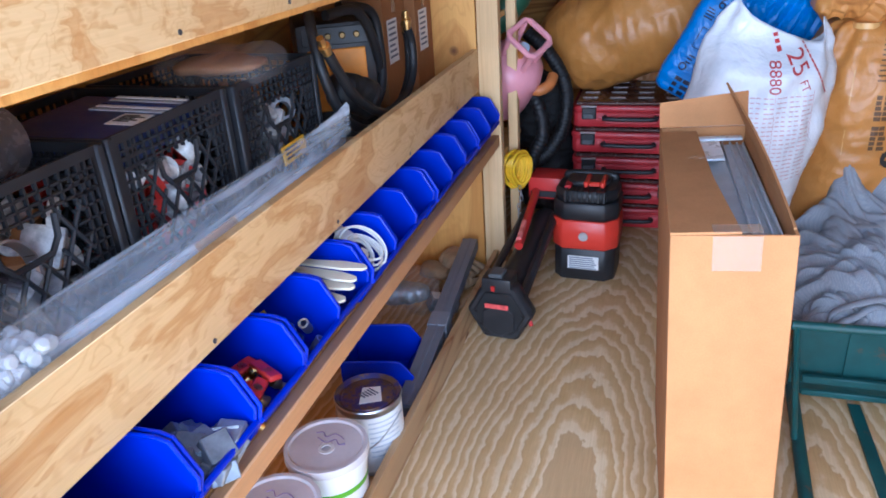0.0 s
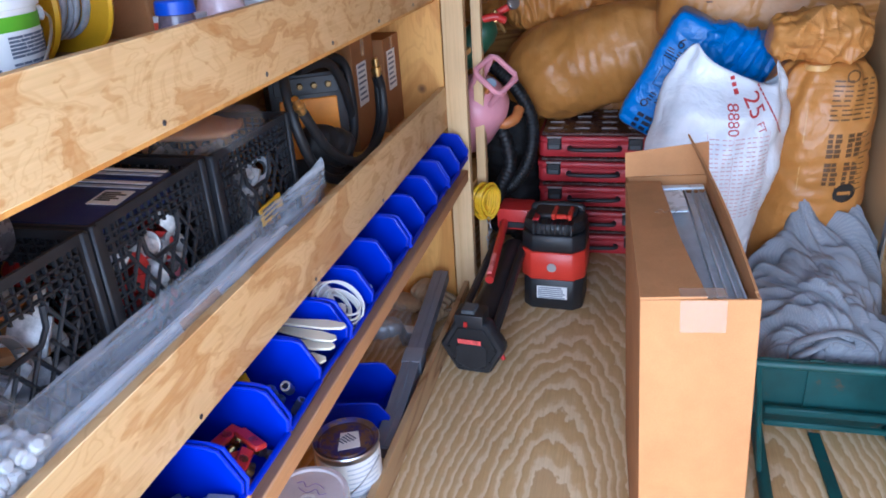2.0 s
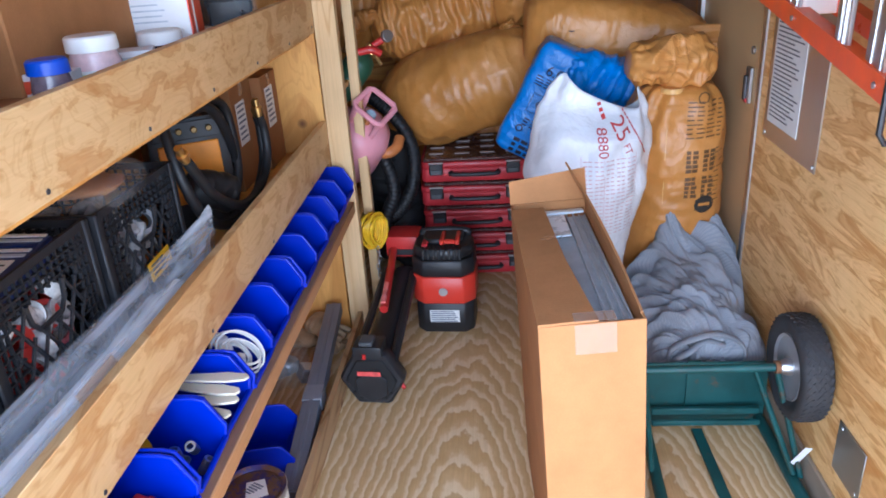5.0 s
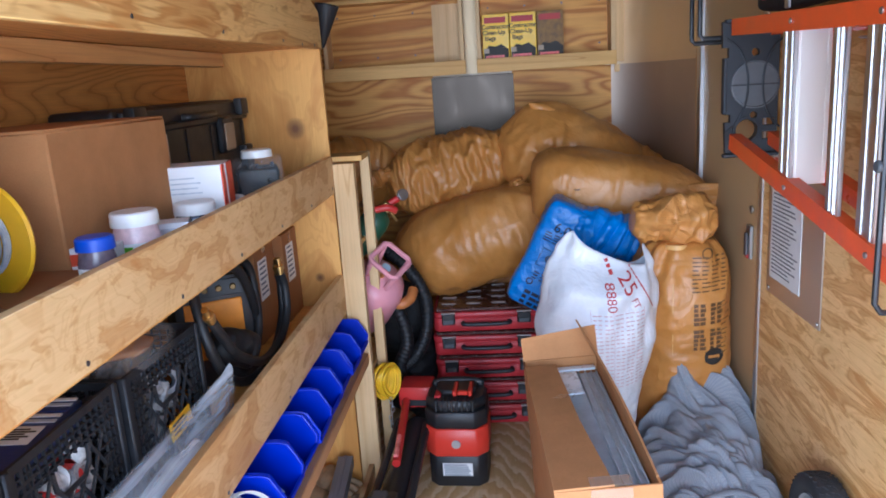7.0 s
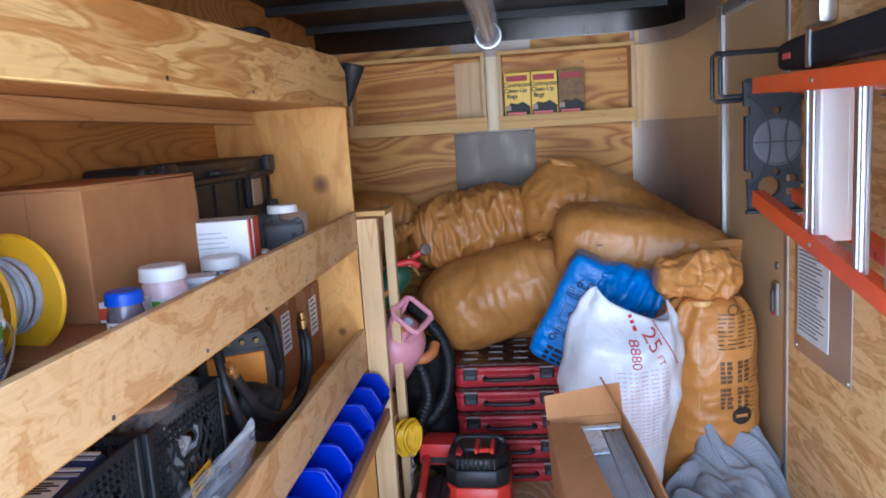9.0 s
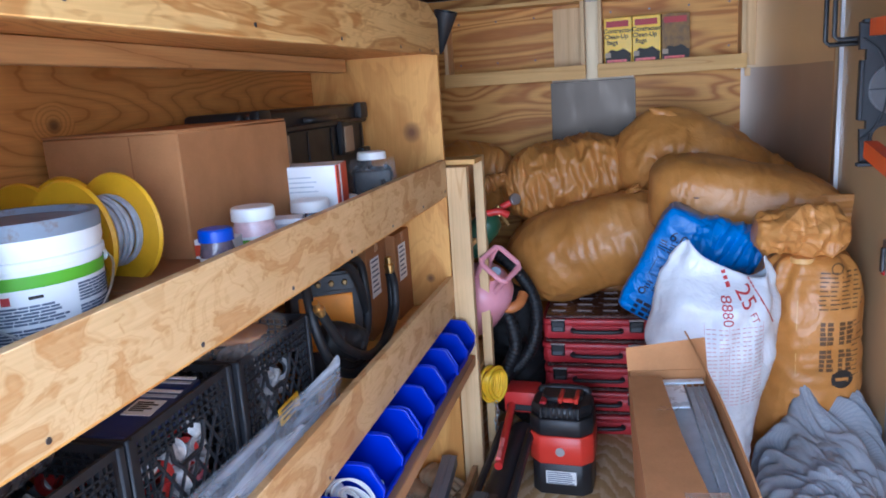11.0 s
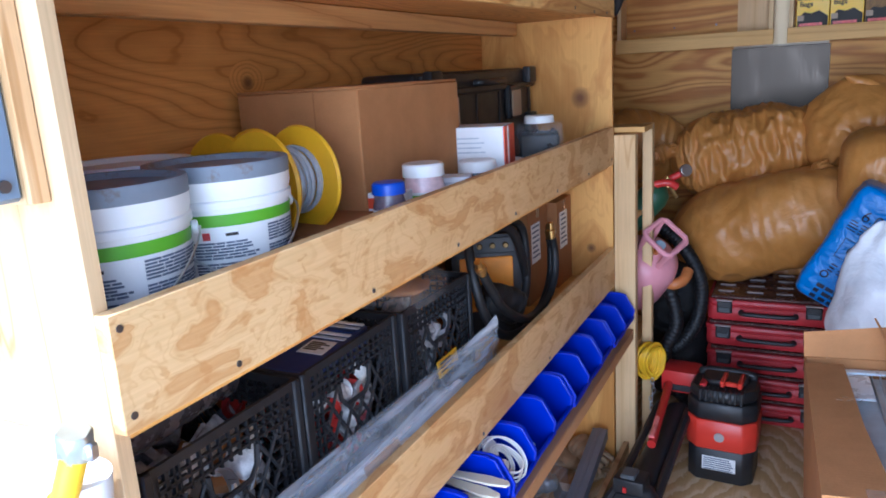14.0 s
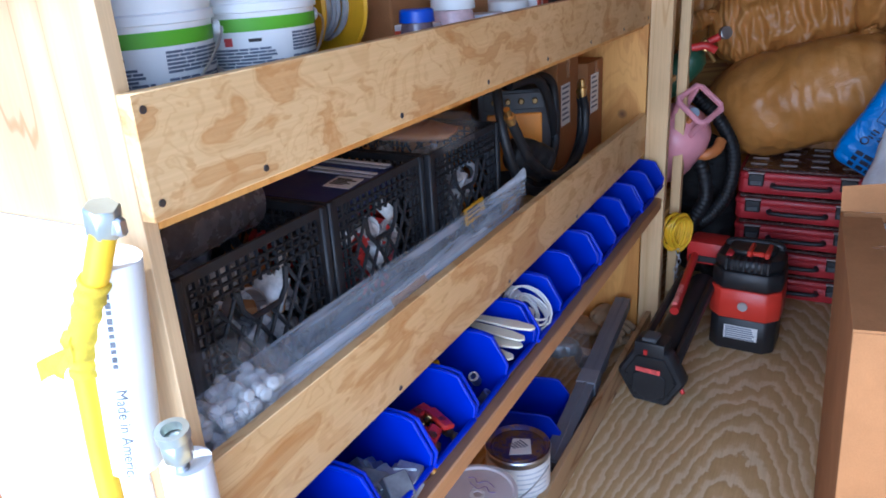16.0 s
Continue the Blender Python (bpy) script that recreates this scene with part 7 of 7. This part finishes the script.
part("hose", tube([(0.05, 2.46, 0.66), (0.13, 2.40, 0.56), (0.16, 2.37, 0.44), (0.12, 2.36, 0.33), (0.14, 2.36, 0.20), (0.20, 2.40, 0.10), (0.13, 2.43, 0.03)], lambda t: 0.026 + 0.0010 * math.sin(t * 260), 16, steps=50), "rubber", hz)
# made-up black bag standing for the deep shade between rack and organizers
tbag = thing("tool_bag", pose(0.11, 2.74, 0.0, 0, 0, 6), "slumped black bag added to darken the gap behind the hoses", "bag")
part("bag", moved(bag_bm(0.62, 0.15, 0.13, 37, pow_end=0.2, wr=0.02, folds=0.012, nu=60, nv=56), pose(0, 0, 0.31, 0, -90, 0)), "case_fabric", tbag, "", None, 0)
part("strap", tube([(-0.10, -0.13, 0.45), (-0.05, -0.16, 0.58), (0.05, -0.16, 0.58), (0.10, -0.13, 0.45)], 0.014, 10, flat=0.4), "case_fabric", tbag, "webbing strap")
og = thing("orange_hose", pose(0, 0, 0), "short orange plastic hose elbow", "hose")
part("elbow", tube([(0.09, 2.38, 0.67), (0.115, 2.33, 0.63), (0.155, 2.31, 0.62), (0.19, 2.33, 0.635), (0.20, 2.37, 0.66)], 0.021, 14), "hose_orange", og)
yc = thing("air_hose_coil", pose(0.095, 2.145, 0.365, 0, 0, 0), "coil of bright yellow hose hanging on the post", "hose")
for k in range(7):
    rr = 0.044 + 0.006 * (k % 3)
    part("loop", tube([(0.009 * k - 0.026 + 0.026 * math.cos(a), 0.012 * math.sin(2 * a) + rr * 0.75 * math.cos(a), rr * 1.25 * math.sin(a)) for a in [j * math.pi / 8 for j in range(17)]], 0.0052, 8), "yellow_cable", yc)
ch = thing("chain", pose(0.115, 2.12, 0.30), "short steel chain with a hook hanging by the post", "chain")
lk = None
for k in range(8):
    mm = pose(0.006 * math.sin(k), 0, -0.018 * k, 0, 0, 90 * (k % 2))
    if lk is None:
        lk = part("link", tube([(0.006 * math.cos(j * math.pi / 4), 0, 0.012 * math.sin(j * math.pi / 4)) for j in range(9)], 0.0018, 6), "steel", ch, "", mm)
    else:
        twin(lk, mm)

# ---- right wall: ladder, sign, plates ----
ld = thing("step_ladder", pose(0, 0, 0), "orange fibreglass step ladder hung sideways on wall hooks", "ladder")


def rail_bar(p, q, hgt, thick, mat="orange"):
    p, q = Vector(p), Vector(q)
    d = (q - p).normalized()
    side_v = Vector((0, 0, 1)) - d * d.z
    side_v.normalize()
    out = side_v.cross(d)
    bm = bmesh.new()
    web = [(-hgt / 2, 0), (hgt / 2, 0), (hgt / 2, 0.030), (hgt / 2 - thick, 0.030), (hgt / 2 - thick, thick), (-hgt / 2 + thick, thick), (-hgt / 2 + thick, 0.030), (-hgt / 2, 0.030)]
    ends = []
    for c in (p, q):
        ends.append([bm.verts.new(c + side_v * a + out * b) for a, b in web])
    n = len(web)
    for i in range(n):
        bm.faces.new((ends[0][i], ends[0][(i + 1) % n], ends[1][(i + 1) % n], ends[1][i]))
    bm.faces.new(ends[0])
    bm.faces.new(ends[1])
    bmesh.ops.recalc_face_normals(bm, faces=bm.faces[:])
    return bm


UP0, UP1 = Vector((1.198, 1.645, 1.556)), Vector((1.198, 0.10, 1.515))
LO0, LO1 = Vector((1.198, 1.645, 1.255)), Vector((1.198, 0.10, 1.003))
part("front_rail", rail_bar(UP0, UP1, 0.042, 0.005), "orange", ld, "orange fibreglass side rail")
part("front_rail", rail_bar(LO0, LO1, 0.042, 0.005), "orange", ld, "orange fibreglass side rail")
part("rear_rail", rail_bar(UP0 + Vector((0.085, -0.05, -0.01)), UP1 + Vector((0.085, 0, -0.02)), 0.034, 0.005), "orange", ld)
part("rear_rail", rail_bar(LO0 + Vector((0.085, -0.05, 0.01)), LO1 + Vector((0.085, 0, 0.01)), 0.034, 0.005), "orange", ld)
part("rear_brace", box(1.202, 1.212, 0.992, 1.045, 1.14, 1.535, 0.002), "alu_bright", ld, "narrow aluminium cross brace")
for k in range(2):
    part("brace_rib", box(1.1995, 1.2018, 1.005 + 0.018 * k, 1.012 + 0.018 * k, 1.15, 1.53), "alu_bright", ld)
for y in (1.24, 0.86, 0.55, 0.25):
    f = (1.645 - y) / 1.545
    up, lo = UP0.lerp(UP1, f), LO0.lerp(LO1, f)
    st_ = part("step", box(0.0, 0.072, -0.003, 0.003, lo.z + 0.005, up.z - 0.005, 0.0015), "alu_tread", ld, "ribbed aluminium step", pose(1.213, y, 0))
    for k in range(2):
        part("step_rib", box(0.006 + 0.056 * k, 0.012 + 0.056 * k, -0.0040, -0.0032, lo.z + 0.012, up.z - 0.012), "alu_tread", st_)
    part("step_lip", box(1.205, 1.2125, y - 0.004, y + 0.062, lo.z + 0.004, up.z - 0.004, 0.001), "alu_bright", ld)
    for k in range(2):
        part("lip_rib", box(1.2035, 1.2048, y + 0.006 + 0.034 * k, y + 0.016 + 0.034 * k, lo.z + 0.008, up.z - 0.008), "alu_bright", ld)
    for c in (up, lo):
        part("rivet", moved(cyl(0.006, 0, 0.004, 10, 0.001), pose(1.1978, y, c.z, 0, -90, 0)), "steel", ld)
part("spreader", tube([(1.28, 1.10, 1.50), (1.285, 0.75, 1.48)], 0.008, 6, flat=0.4), "steel", ld)


def cap_plate():
    """Top cap seen from its underside: notched outline, one big hole, slots and bolt holes."""
    bm = bmesh.new()
    notch = ((1.575, 1.198), (1.505, 1.200), (1.505, 1.216), (1.478, 1.216), (1.478, 1.202), (1.322, 1.207), (1.322, 1.223), (1.300, 1.223), (1.300, 1.208), (1.208, 1.212))
    outer = [(x, z) for z, x in notch] + [(1.352, 1.208), (1.352, 1.575)]
    loops = [outer]
    for cx, cz, r in ((1.266, 1.277, 0.030), (1.288, 1.490, 0.011), (1.287, 1.318, 0.010)):
        loops.append([(cx + r * math.cos(a), cz + r * math.sin(a)) for a in [k * math.pi / 10 for k in range(20)]])
    for z0 in (1.250, 1.288):
        loops.append([(1.312, z0), (1.344, z0), (1.344, z0 + 0.020), (1.312, z0 + 0.020)])
    edges = []
    for lp in loops:
        vs = [bm.verts.new((x, 1.722, z)) for x, z in lp]
        edges += [bm.edges.new((vs[k], vs[(k + 1) % len(vs)])) for k in range(len(vs))]
    bmesh.ops.triangle_fill(bm, edges=edges, use_beauty=True)
    ext = bmesh.ops.extrude_face_region(bm, geom=bm.faces[:])
    bmesh.ops.translate(bm, verts=[v for v in ext["geom"] if isinstance(v, bmesh.types.BMVert)], vec=(0, 0.018, 0))
    bmesh.ops.recalc_face_normals(bm, faces=bm.faces[:])
    return bm


part("top_cap", cap_plate(), "cap_black", ld, "moulded black plastic top cap with holes")
part("cap_disc", moved(lathe([(0, 0.003), (0.060, 0.003), (0.062, 0.007), (0.066, 0.006), (0.066, 0.0), (0, 0.0)], 40), pose(1.288, 1.7215, 1.402, 90, 0, 0)), "disc_grey", ld, "grey round recess")
for s in (-1, 1):
    part("cap_rib", tube([(1.288 + s * 0.105 - s * 0.085 * math.sqrt(max(0.0, 1 - (zz / 0.135) ** 2)), 1.7165, 1.402 + zz) for zz in [-0.13 + 0.026 * k for k in range(11)]], 0.003, 6), "cap_black", ld)
part("cap_rib", box(1.222, 1.352, 1.714, 1.7185, 1.4005, 1.4035), "cap_black", ld)
part("cap_hole_rim", moved(lathe([(0.030, 0), (0.037, 0.0), (0.037, 0.008), (0.030, 0.008)], 28, close=True), pose(1.266, 1.7215, 1.277, 90, 0, 0)), "cap_black", ld)
part("cap_edge", box(1.196, 1.206, 1.700, 1.7215, 1.325, 1.475, 0.002), "cap_black", ld)
for zz in (1.575, 1.208):
    part("cap_edge", box(1.20, 1.352, 1.700, 1.7215, zz - 0.005, zz + 0.005, 0.002), "cap_black", ld)
for nm, y0 in (("near", 0.735), ("far", 1.865)):
    hk = thing("ladder_hook", pose(0, y0, 0), "black steel wall hook holding a ladder", "hook", "ladder hooks")
    if nm == "far":
        part("hook_loop", tube([(1.352, 0, 1.665), (1.16, 0, 1.665), (1.15, 0, 1.655), (1.15, 0, 1.535), (1.16, 0, 1.525), (1.352, 0, 1.525)], 0.0065, 8, curved=False), "black", hk)
        part("hook_loop", tube([(1.352, -0.09, 1.655), (1.16, -0.09, 1.655), (1.15, -0.09, 1.645), (1.15, -0.09, 1.545), (1.16, -0.09, 1.535), (1.352, -0.09, 1.535)], 0.0065, 8, curved=False), "black", hk)
    else:
        part("hook_loop", tube([(1.352, 0, 1.60), (1.17, 0, 1.60), (1.155, 0, 1.585), (1.155, 0, 1.08), (1.165, 0, 1.065), (1.20, 0, 1.062)], 0.0052, 8, curved=False), "black", hk)
        for zz in (1.30,):
            part("hook_bolt", moved(cyl(0.010, 0, 0.008, 12, 0.002), pose(1.150, 0, zz, 0, -90, 0)), "dark_grey", hk)
lv = thing("level_case", pose(1.27, 1.05, 1.578, 0, 0, 0), "long black padded tool case lying on a ladder", "tool case")
part("body", moved(bag_bm(1.10, 0.035, 0.040, 44, pow_end=0.12, square=4.5, wr=0.004, folds=0.001), pose(0, 0, 0.042, 0, 0, 90)), "case_fabric", lv, "", None, 0)
part("badge", box(-0.038, -0.036, 0.42, 0.47, 0.032, 0.046), "warn_red", lv, "small red badge")
part("clip", box(-0.040, -0.032, 0.30, 0.32, 0.0, 0.085, 0.002), "steel", lv)
sg = thing("warning_plate", pose(R_WALL, 0, 0), "aluminium plate with a white printed warning notice", "sign")
part("plate", box(-0.006, -0.0015, 1.392, 1.765, 0.79, 1.24, 0.0008), "alu", sg)
nt = part("notice", box(-0.0075, -0.0062, 1.523, 1.738, 0.842, 1.205), "paper", sg, "white paper notice")
part("notice_heading", box(-0.0085, -0.0077, 1.535, 1.728, 1.165, 1.195), "warn_red", sg, "red heading bar")
bars(26, nt, pose(-0.0077, 1.63, 1.150) @ pose(0, 0, 0, 90, 0, -90), "print_dark", 0.19, 0.0115, 0.0034, 9)
for yy, zz in ((1.405, 0.803), (1.75, 0.803)):
    part("rivet", moved(cyl(0.006, 0, 0.003, 10), pose(-0.006, yy, zz, 0, -90, 0)), "steel", sg)
sp = thing("wall_plate", pose(R_WALL - 0.0015, 0, 0), "small grey steel plate screwed to the wall", "plate")
part("plate", box(-0.003, 0.0, 0.93, 1.06, 0.165, 0.30, 0.001), "steel", sp)
for yy, zz in ((1.045, 0.285), (0.945, 0.18)):
    part("screw", moved(cyl(0.005, 0, 0.002, 10), pose(-0.003, yy, zz, 0, -90, 0)), "alu_bright", sp)
vt = thing("wall_vent", pose(R_WALL - 0.001, 0, 0), "ribbed translucent cover high on the side wall", "vent")
part("cover", box(-0.05, 0.0, 1.50, 1.62, 1.69, 1.95, 0.02, 2), "alu_bright", vt)

# ---- front wall: cabinets, boxes, light tube ----
def wall_cabinet(x0, x1, z0, z1, label):
    root = thing("wall_cabinet", pose(0, Y_FRONT - 0.02, 0), label, "cabinet", "open wall cabinets")
    d = 0.12
    part("back", box(x0 + 0.02, x1 - 0.02, -0.006, -0.001, z0 + 0.045, z1 - 0.02), "front", root)
    part("top", box(x0, x1, -d, -0.001, z1 - 0.019, z1, 0.001), "pine_x", root)
    part("bottom", box(x0, x1, -d, -0.001, z0 + 0.026, z0 + 0.045, 0.001), "pine_x", root)
    part("side", box(x0, x0 + 0.019, -d, -0.001, z0 + 0.0455, z1 - 0.0195, 0.001), "pine", root)
    part("side", box(x1 - 0.019, x1, -d, -0.001, z0 + 0.0455, z1 - 0.0195, 0.001), "pine", root)
    part("front_lip", box(x0 - 0.004, x1 + 0.004, -d - 0.019, -d - 0.0005, z0, z0 + 0.066, 0.0015), "pine_x", root, "pale pine lip")
    scr = None
    for k in range(8):
        mm = pose(x0 + 0.06 + (x1 - x0 - 0.12) * (k % 4) / 3, -0.0062, z0 + 0.11 + (z1 - z0 - 0.18) * (k // 4), 90)
        if scr is None:
            scr = part("screw", cyl(0.005, 0, 0.001, 8), "screw", root, "", mm)
        else:
            twin(scr, mm)
    return root


wall_cabinet(-0.285, 0.418, 1.489, 1.875, "open pine wall cabinet, empty, on the front wall")
setting("corner_sheet", rounded_front(1.488, 1.862, 0.004, 0.008), "alu_pale", "pale aluminium sheet bent round the front corners", soft=50)
setting("corner_sheet", box(R_WALL - 0.009, R_WALL - 0.003, DOOR1 + 0.075, 3.149, 1.488, 1.862), "alu_pale", "pale aluminium sheet beside the side door")
setting("door_trim", box(R_WALL - 0.010, R_WALL - 0.001, DOOR1 + 0.048, DOOR1 + 0.072, 0.0, 1.90, 0.002), "door_skin", "tan trim strip along the door jamb")
setting("trim", box(1.160, 1.205, Y_FRONT - 0.075, Y_FRONT - 0.03, 1.50, 1.86, 0.001), "pine", "pine batten beside the wall cabinet")
wall_cabinet(0.482, 1.152, 1.489, 1.872, "open pine wall cabinet holding yellow boxes")
div = thing("cabinet_divider", pose(0.26, Y_FRONT - 0.028, 1.535), "upright pine board inside an open cabinet", "board")
part("board", box(0.0, 0.135, -0.012, 0.0, 0.0, 0.30, 0.001), "pine", div)
part("notch", box(0.0, 0.022, -0.014, -0.0125, 0.06, 0.20), "pine", div)
for k, (x, dark) in enumerate(((0.512, 0), (0.645, 0), (0.778, 1))):
    bb = thing("bag_box", pose(x, Y_FRONT - 0.135, 1.5345, 0, 0, (-1, 1, 3)[k]), "yellow and black carton of rubbish bags in a cabinet", "box", "yellow cartons")
    part("body", box(0, 0.129, 0, 0.08, 0, 0.228, 0.0015), "carton_yellow" if not dark else "carton_dark", bb)
    part("brand_bar", box(0.010, 0.114, -0.0012, -0.0002, 0.186, 0.214), "ink_red", bb, "red brand bar")
    if not dark:
        for j, wd in enumerate(("Contractor", "Clean-Up", "Bags")):
            o = lettering(wd, 0.029, "ink", bb, pose(0.010, -0.0008, 0.160 - 0.022 * j, 90), "lettering", "black heading")
            o.matrix_basis = pose(0.064 if j == 0 else (0.056 if j == 1 else 0.038), -0.0008, 0.168 - 0.027 * j, 90)
    part("picture", prism([(0.004, 0.004), (0.125, 0.004), (0.125, 0.060), (0.09, 0.085), (0.06, 0.075), (0.03, 0.082), (0.004, 0.055)], -0.0014, -0.0002, "y"), "ink", bb, "dark picture of a bag")
    part("picture_band", box(0.012, 0.104, -0.0022, -0.0016, 0.014, 0.034), "warn_red", bb)
    part("picture_side", box(0.004, 0.030, -0.0022, -0.0016, 0.045, 0.068, 0.0), "tan_plastic", bb)
lt = thing("light_tube", pose(0, 0, 0), "clear plastic tube light along the ceiling's middle", "light fitting")
part("tube", tube([(0.445, 3.34, 1.955), (0.445, 1.9, 1.985)], 0.058, 24), "tube_clear", lt, "clear plastic tube")
part("liner", tube([(0.445, 3.335, 1.955), (0.445, 1.9, 1.985)], 0.030, 16), "alu_bright", lt)
part("end_ring", moved(lathe([(0.058, -0.012), (0.066, -0.012), (0.066, 0.012), (0.058, 0.012)], 28, close=True), pose(0.445, 3.345, 1.955, 90)), "alu_bright", lt)
fb2 = thing("furring_funnel", pose(0.020, 2.085, 1.725, 8, 14, 0), "black plastic funnel tucked behind a board's end", "funnel")
part("cone", lathe([(0.004, -0.13), (0.010, -0.12), (0.038, 0.0), (0.040, 0.012), (0.036, 0.012), (0.034, 0.0), (0.006, -0.12)], 24), "black", fb2)
cb3 = thing("camera_box", pose(-0.13, 1.50, 1.619), "small dark box on the upper shelf", "box")
part("body", box(-0.03, 0.05, -0.05, 0.05, 0, 0.168, 0.006), "black", cb3)
part("foot", box(-0.02, 0.12, -0.03, 0.03, 0.0, 0.05, 0.004), "black", cb3)

# ---- outside of the near panel ----
eb = thing("breaker_box", pose(0, 0, 0), "grey-blue metal box on a plywood backing", "electrical box")
part("backing", box(-0.40, -0.046, -0.021, -0.001, 1.352, 1.90, 0.001), "end_panel", eb, "plywood backing board")
part("cabinet", box(-0.40, -0.054, -0.095, -0.0215, 1.356, 1.90, 0.004), "grey_box", eb)
part("cover", box(-0.40, -0.053, -0.100, -0.0955, 1.362, 1.90, 0.002), "grey_box", eb)
part("knockout_screw", moved(cyl(0.006, 0, 0.004, 10), pose(-0.054, -0.04, 1.372, 0, 90, 0)), "screw", eb)
setting("panel_sheet", box(L_WALL + 0.003, -0.105, -0.0045, -0.0005, 0.55, 1.100), "white_board", "white painted sheet on the end panel")
pv = thing("pvc_pipe", pose(0, 0, 0), "white plastic pipe leaning on the end panel", "pipe")
pa, pb_ = Vector((-0.026, -0.040, 1.092)), Vector((-0.063, -0.042, 0.846))
dirp = (pa - pb_).normalized()
part("pipe", tube([pb_, pa], 0.030, 28), "white", pv)
bpy.context.view_layer.update()
pipe_ob = pv.children[0]
view_m = look((pa + pb_) / 2 + Vector((0.25, -0.25, 0.10)), (pa + pb_) / 2)
ang = math.degrees(math.atan2((view_m.inverted().to_3x3() @ -dirp).y, (view_m.inverted().to_3x3() @ -dirp).x))
mid = Matrix.Translation((pa + pb_) / 2) @ view_m.to_3x3().to_4x4()
decal(moved(text_bm("Made in America", 0.016), pose(0, 0, 0, 0, 0, ang) @ pose(0.075, 0, 0)), mid, pipe_ob, "print_dark", "print", lift=0.0008)
decal(moved(flat_bars(1, 0.09, 0.01, 0.005, 7, split=11), pose(0, 0, 0, 0, 0, ang) @ pose(-0.045, -0.004, 0)), mid, pipe_ob, "print_dark", "print", lift=0.0008)
pv2 = thing("pvc_pipe", pose(0, 0, 0), "short white plastic pipe below the end panel's edge", "pipe")
part("pipe", tube([(0.008, -0.034, 0.55), (0.010, -0.034, 0.860)], 0.027, 24), "white", pv2)
bt = thing("eye_bolt", pose(0.018, -0.045, 0.865, 8, 6, 0), "zinc-plated bolt with a large nut standing in a pipe", "bolt")
part("shank", cyl(0.006, -0.04, 0.03, 14), "steel", bt)
thr = None
for k in range(8):
    mm = pose(0, 0, -0.03 + 0.0045 * k)
    if thr is None:
        thr = part("thread", lathe([(0.006, -0.0012), (0.0075, 0), (0.006, 0.0012)], 14), "steel", bt, "", mm)
    else:
        twin(thr, mm)
part("nut", moved(prism(ngon(6, 0.0165, 0.2), 0.0, 0.028, "z", 0.002), pose(0, 0, 0.012)), "zinc", bt, "hexagonal coupling nut")
part("socket", lathe([(0.0165, 0.040), (0.0175, 0.041), (0.0175, 0.052), (0.011, 0.052), (0.010, 0.042)], 20), "zinc", bt)
yr = thing("extension_cable", pose(0, 0, 0), "thick yellow cord with frayed yellow tape hanging on the end panel", "cord")
part("cord", tube([(0.005, -0.062, 1.128), (-0.010, -0.067, 1.090), (-0.032, -0.070, 1.050), (-0.056, -0.072, 0.999), (-0.066, -0.072, 0.930), (-0.075, -0.072, 0.830), (-0.080, -0.072, 0.62)], 0.0125, 14), "yellow_cable", yr)
part("tape_wrap", tube([(-0.014, -0.068, 1.082), (-0.032, -0.070, 1.050), (-0.054, -0.072, 1.002), (-0.060, -0.072, 0.975)], lambda t: 0.0150 + 0.0012 * math.sin(40 * t), 14), "tape_yellow", yr, "frayed yellow tape")
part("tape_tail", sheet(14, 4, lambda u, v: (-0.048 - 0.060 * u + 0.012 * math.sin(5 * u), -0.083 - 0.004 * math.sin(9 * u), 1.020 - 0.055 * u + (v - 0.5) * 0.022), thick=0.001), "tape_yellow", yr)
part("tape_tail", sheet(14, 4, lambda u, v: (-0.048 - 0.034 * u + (v - 0.5) * 0.014, -0.085 - 0.004 * math.sin(9 * u), 1.030 - 0.060 * u), thick=0.001), "tape_yellow", yr)
part("connector", moved(prism(ngon(6, 0.017, 0.0), -0.012, 0.018, "z", 0.002), pose(0.007, -0.060, 1.138, 8, 18, 0)), "zinc", yr, "zinc cord connector")
part("connector_lug", box(0.014, 0.030, -0.064, -0.052, 1.126, 1.144, 0.003), "steel", yr)
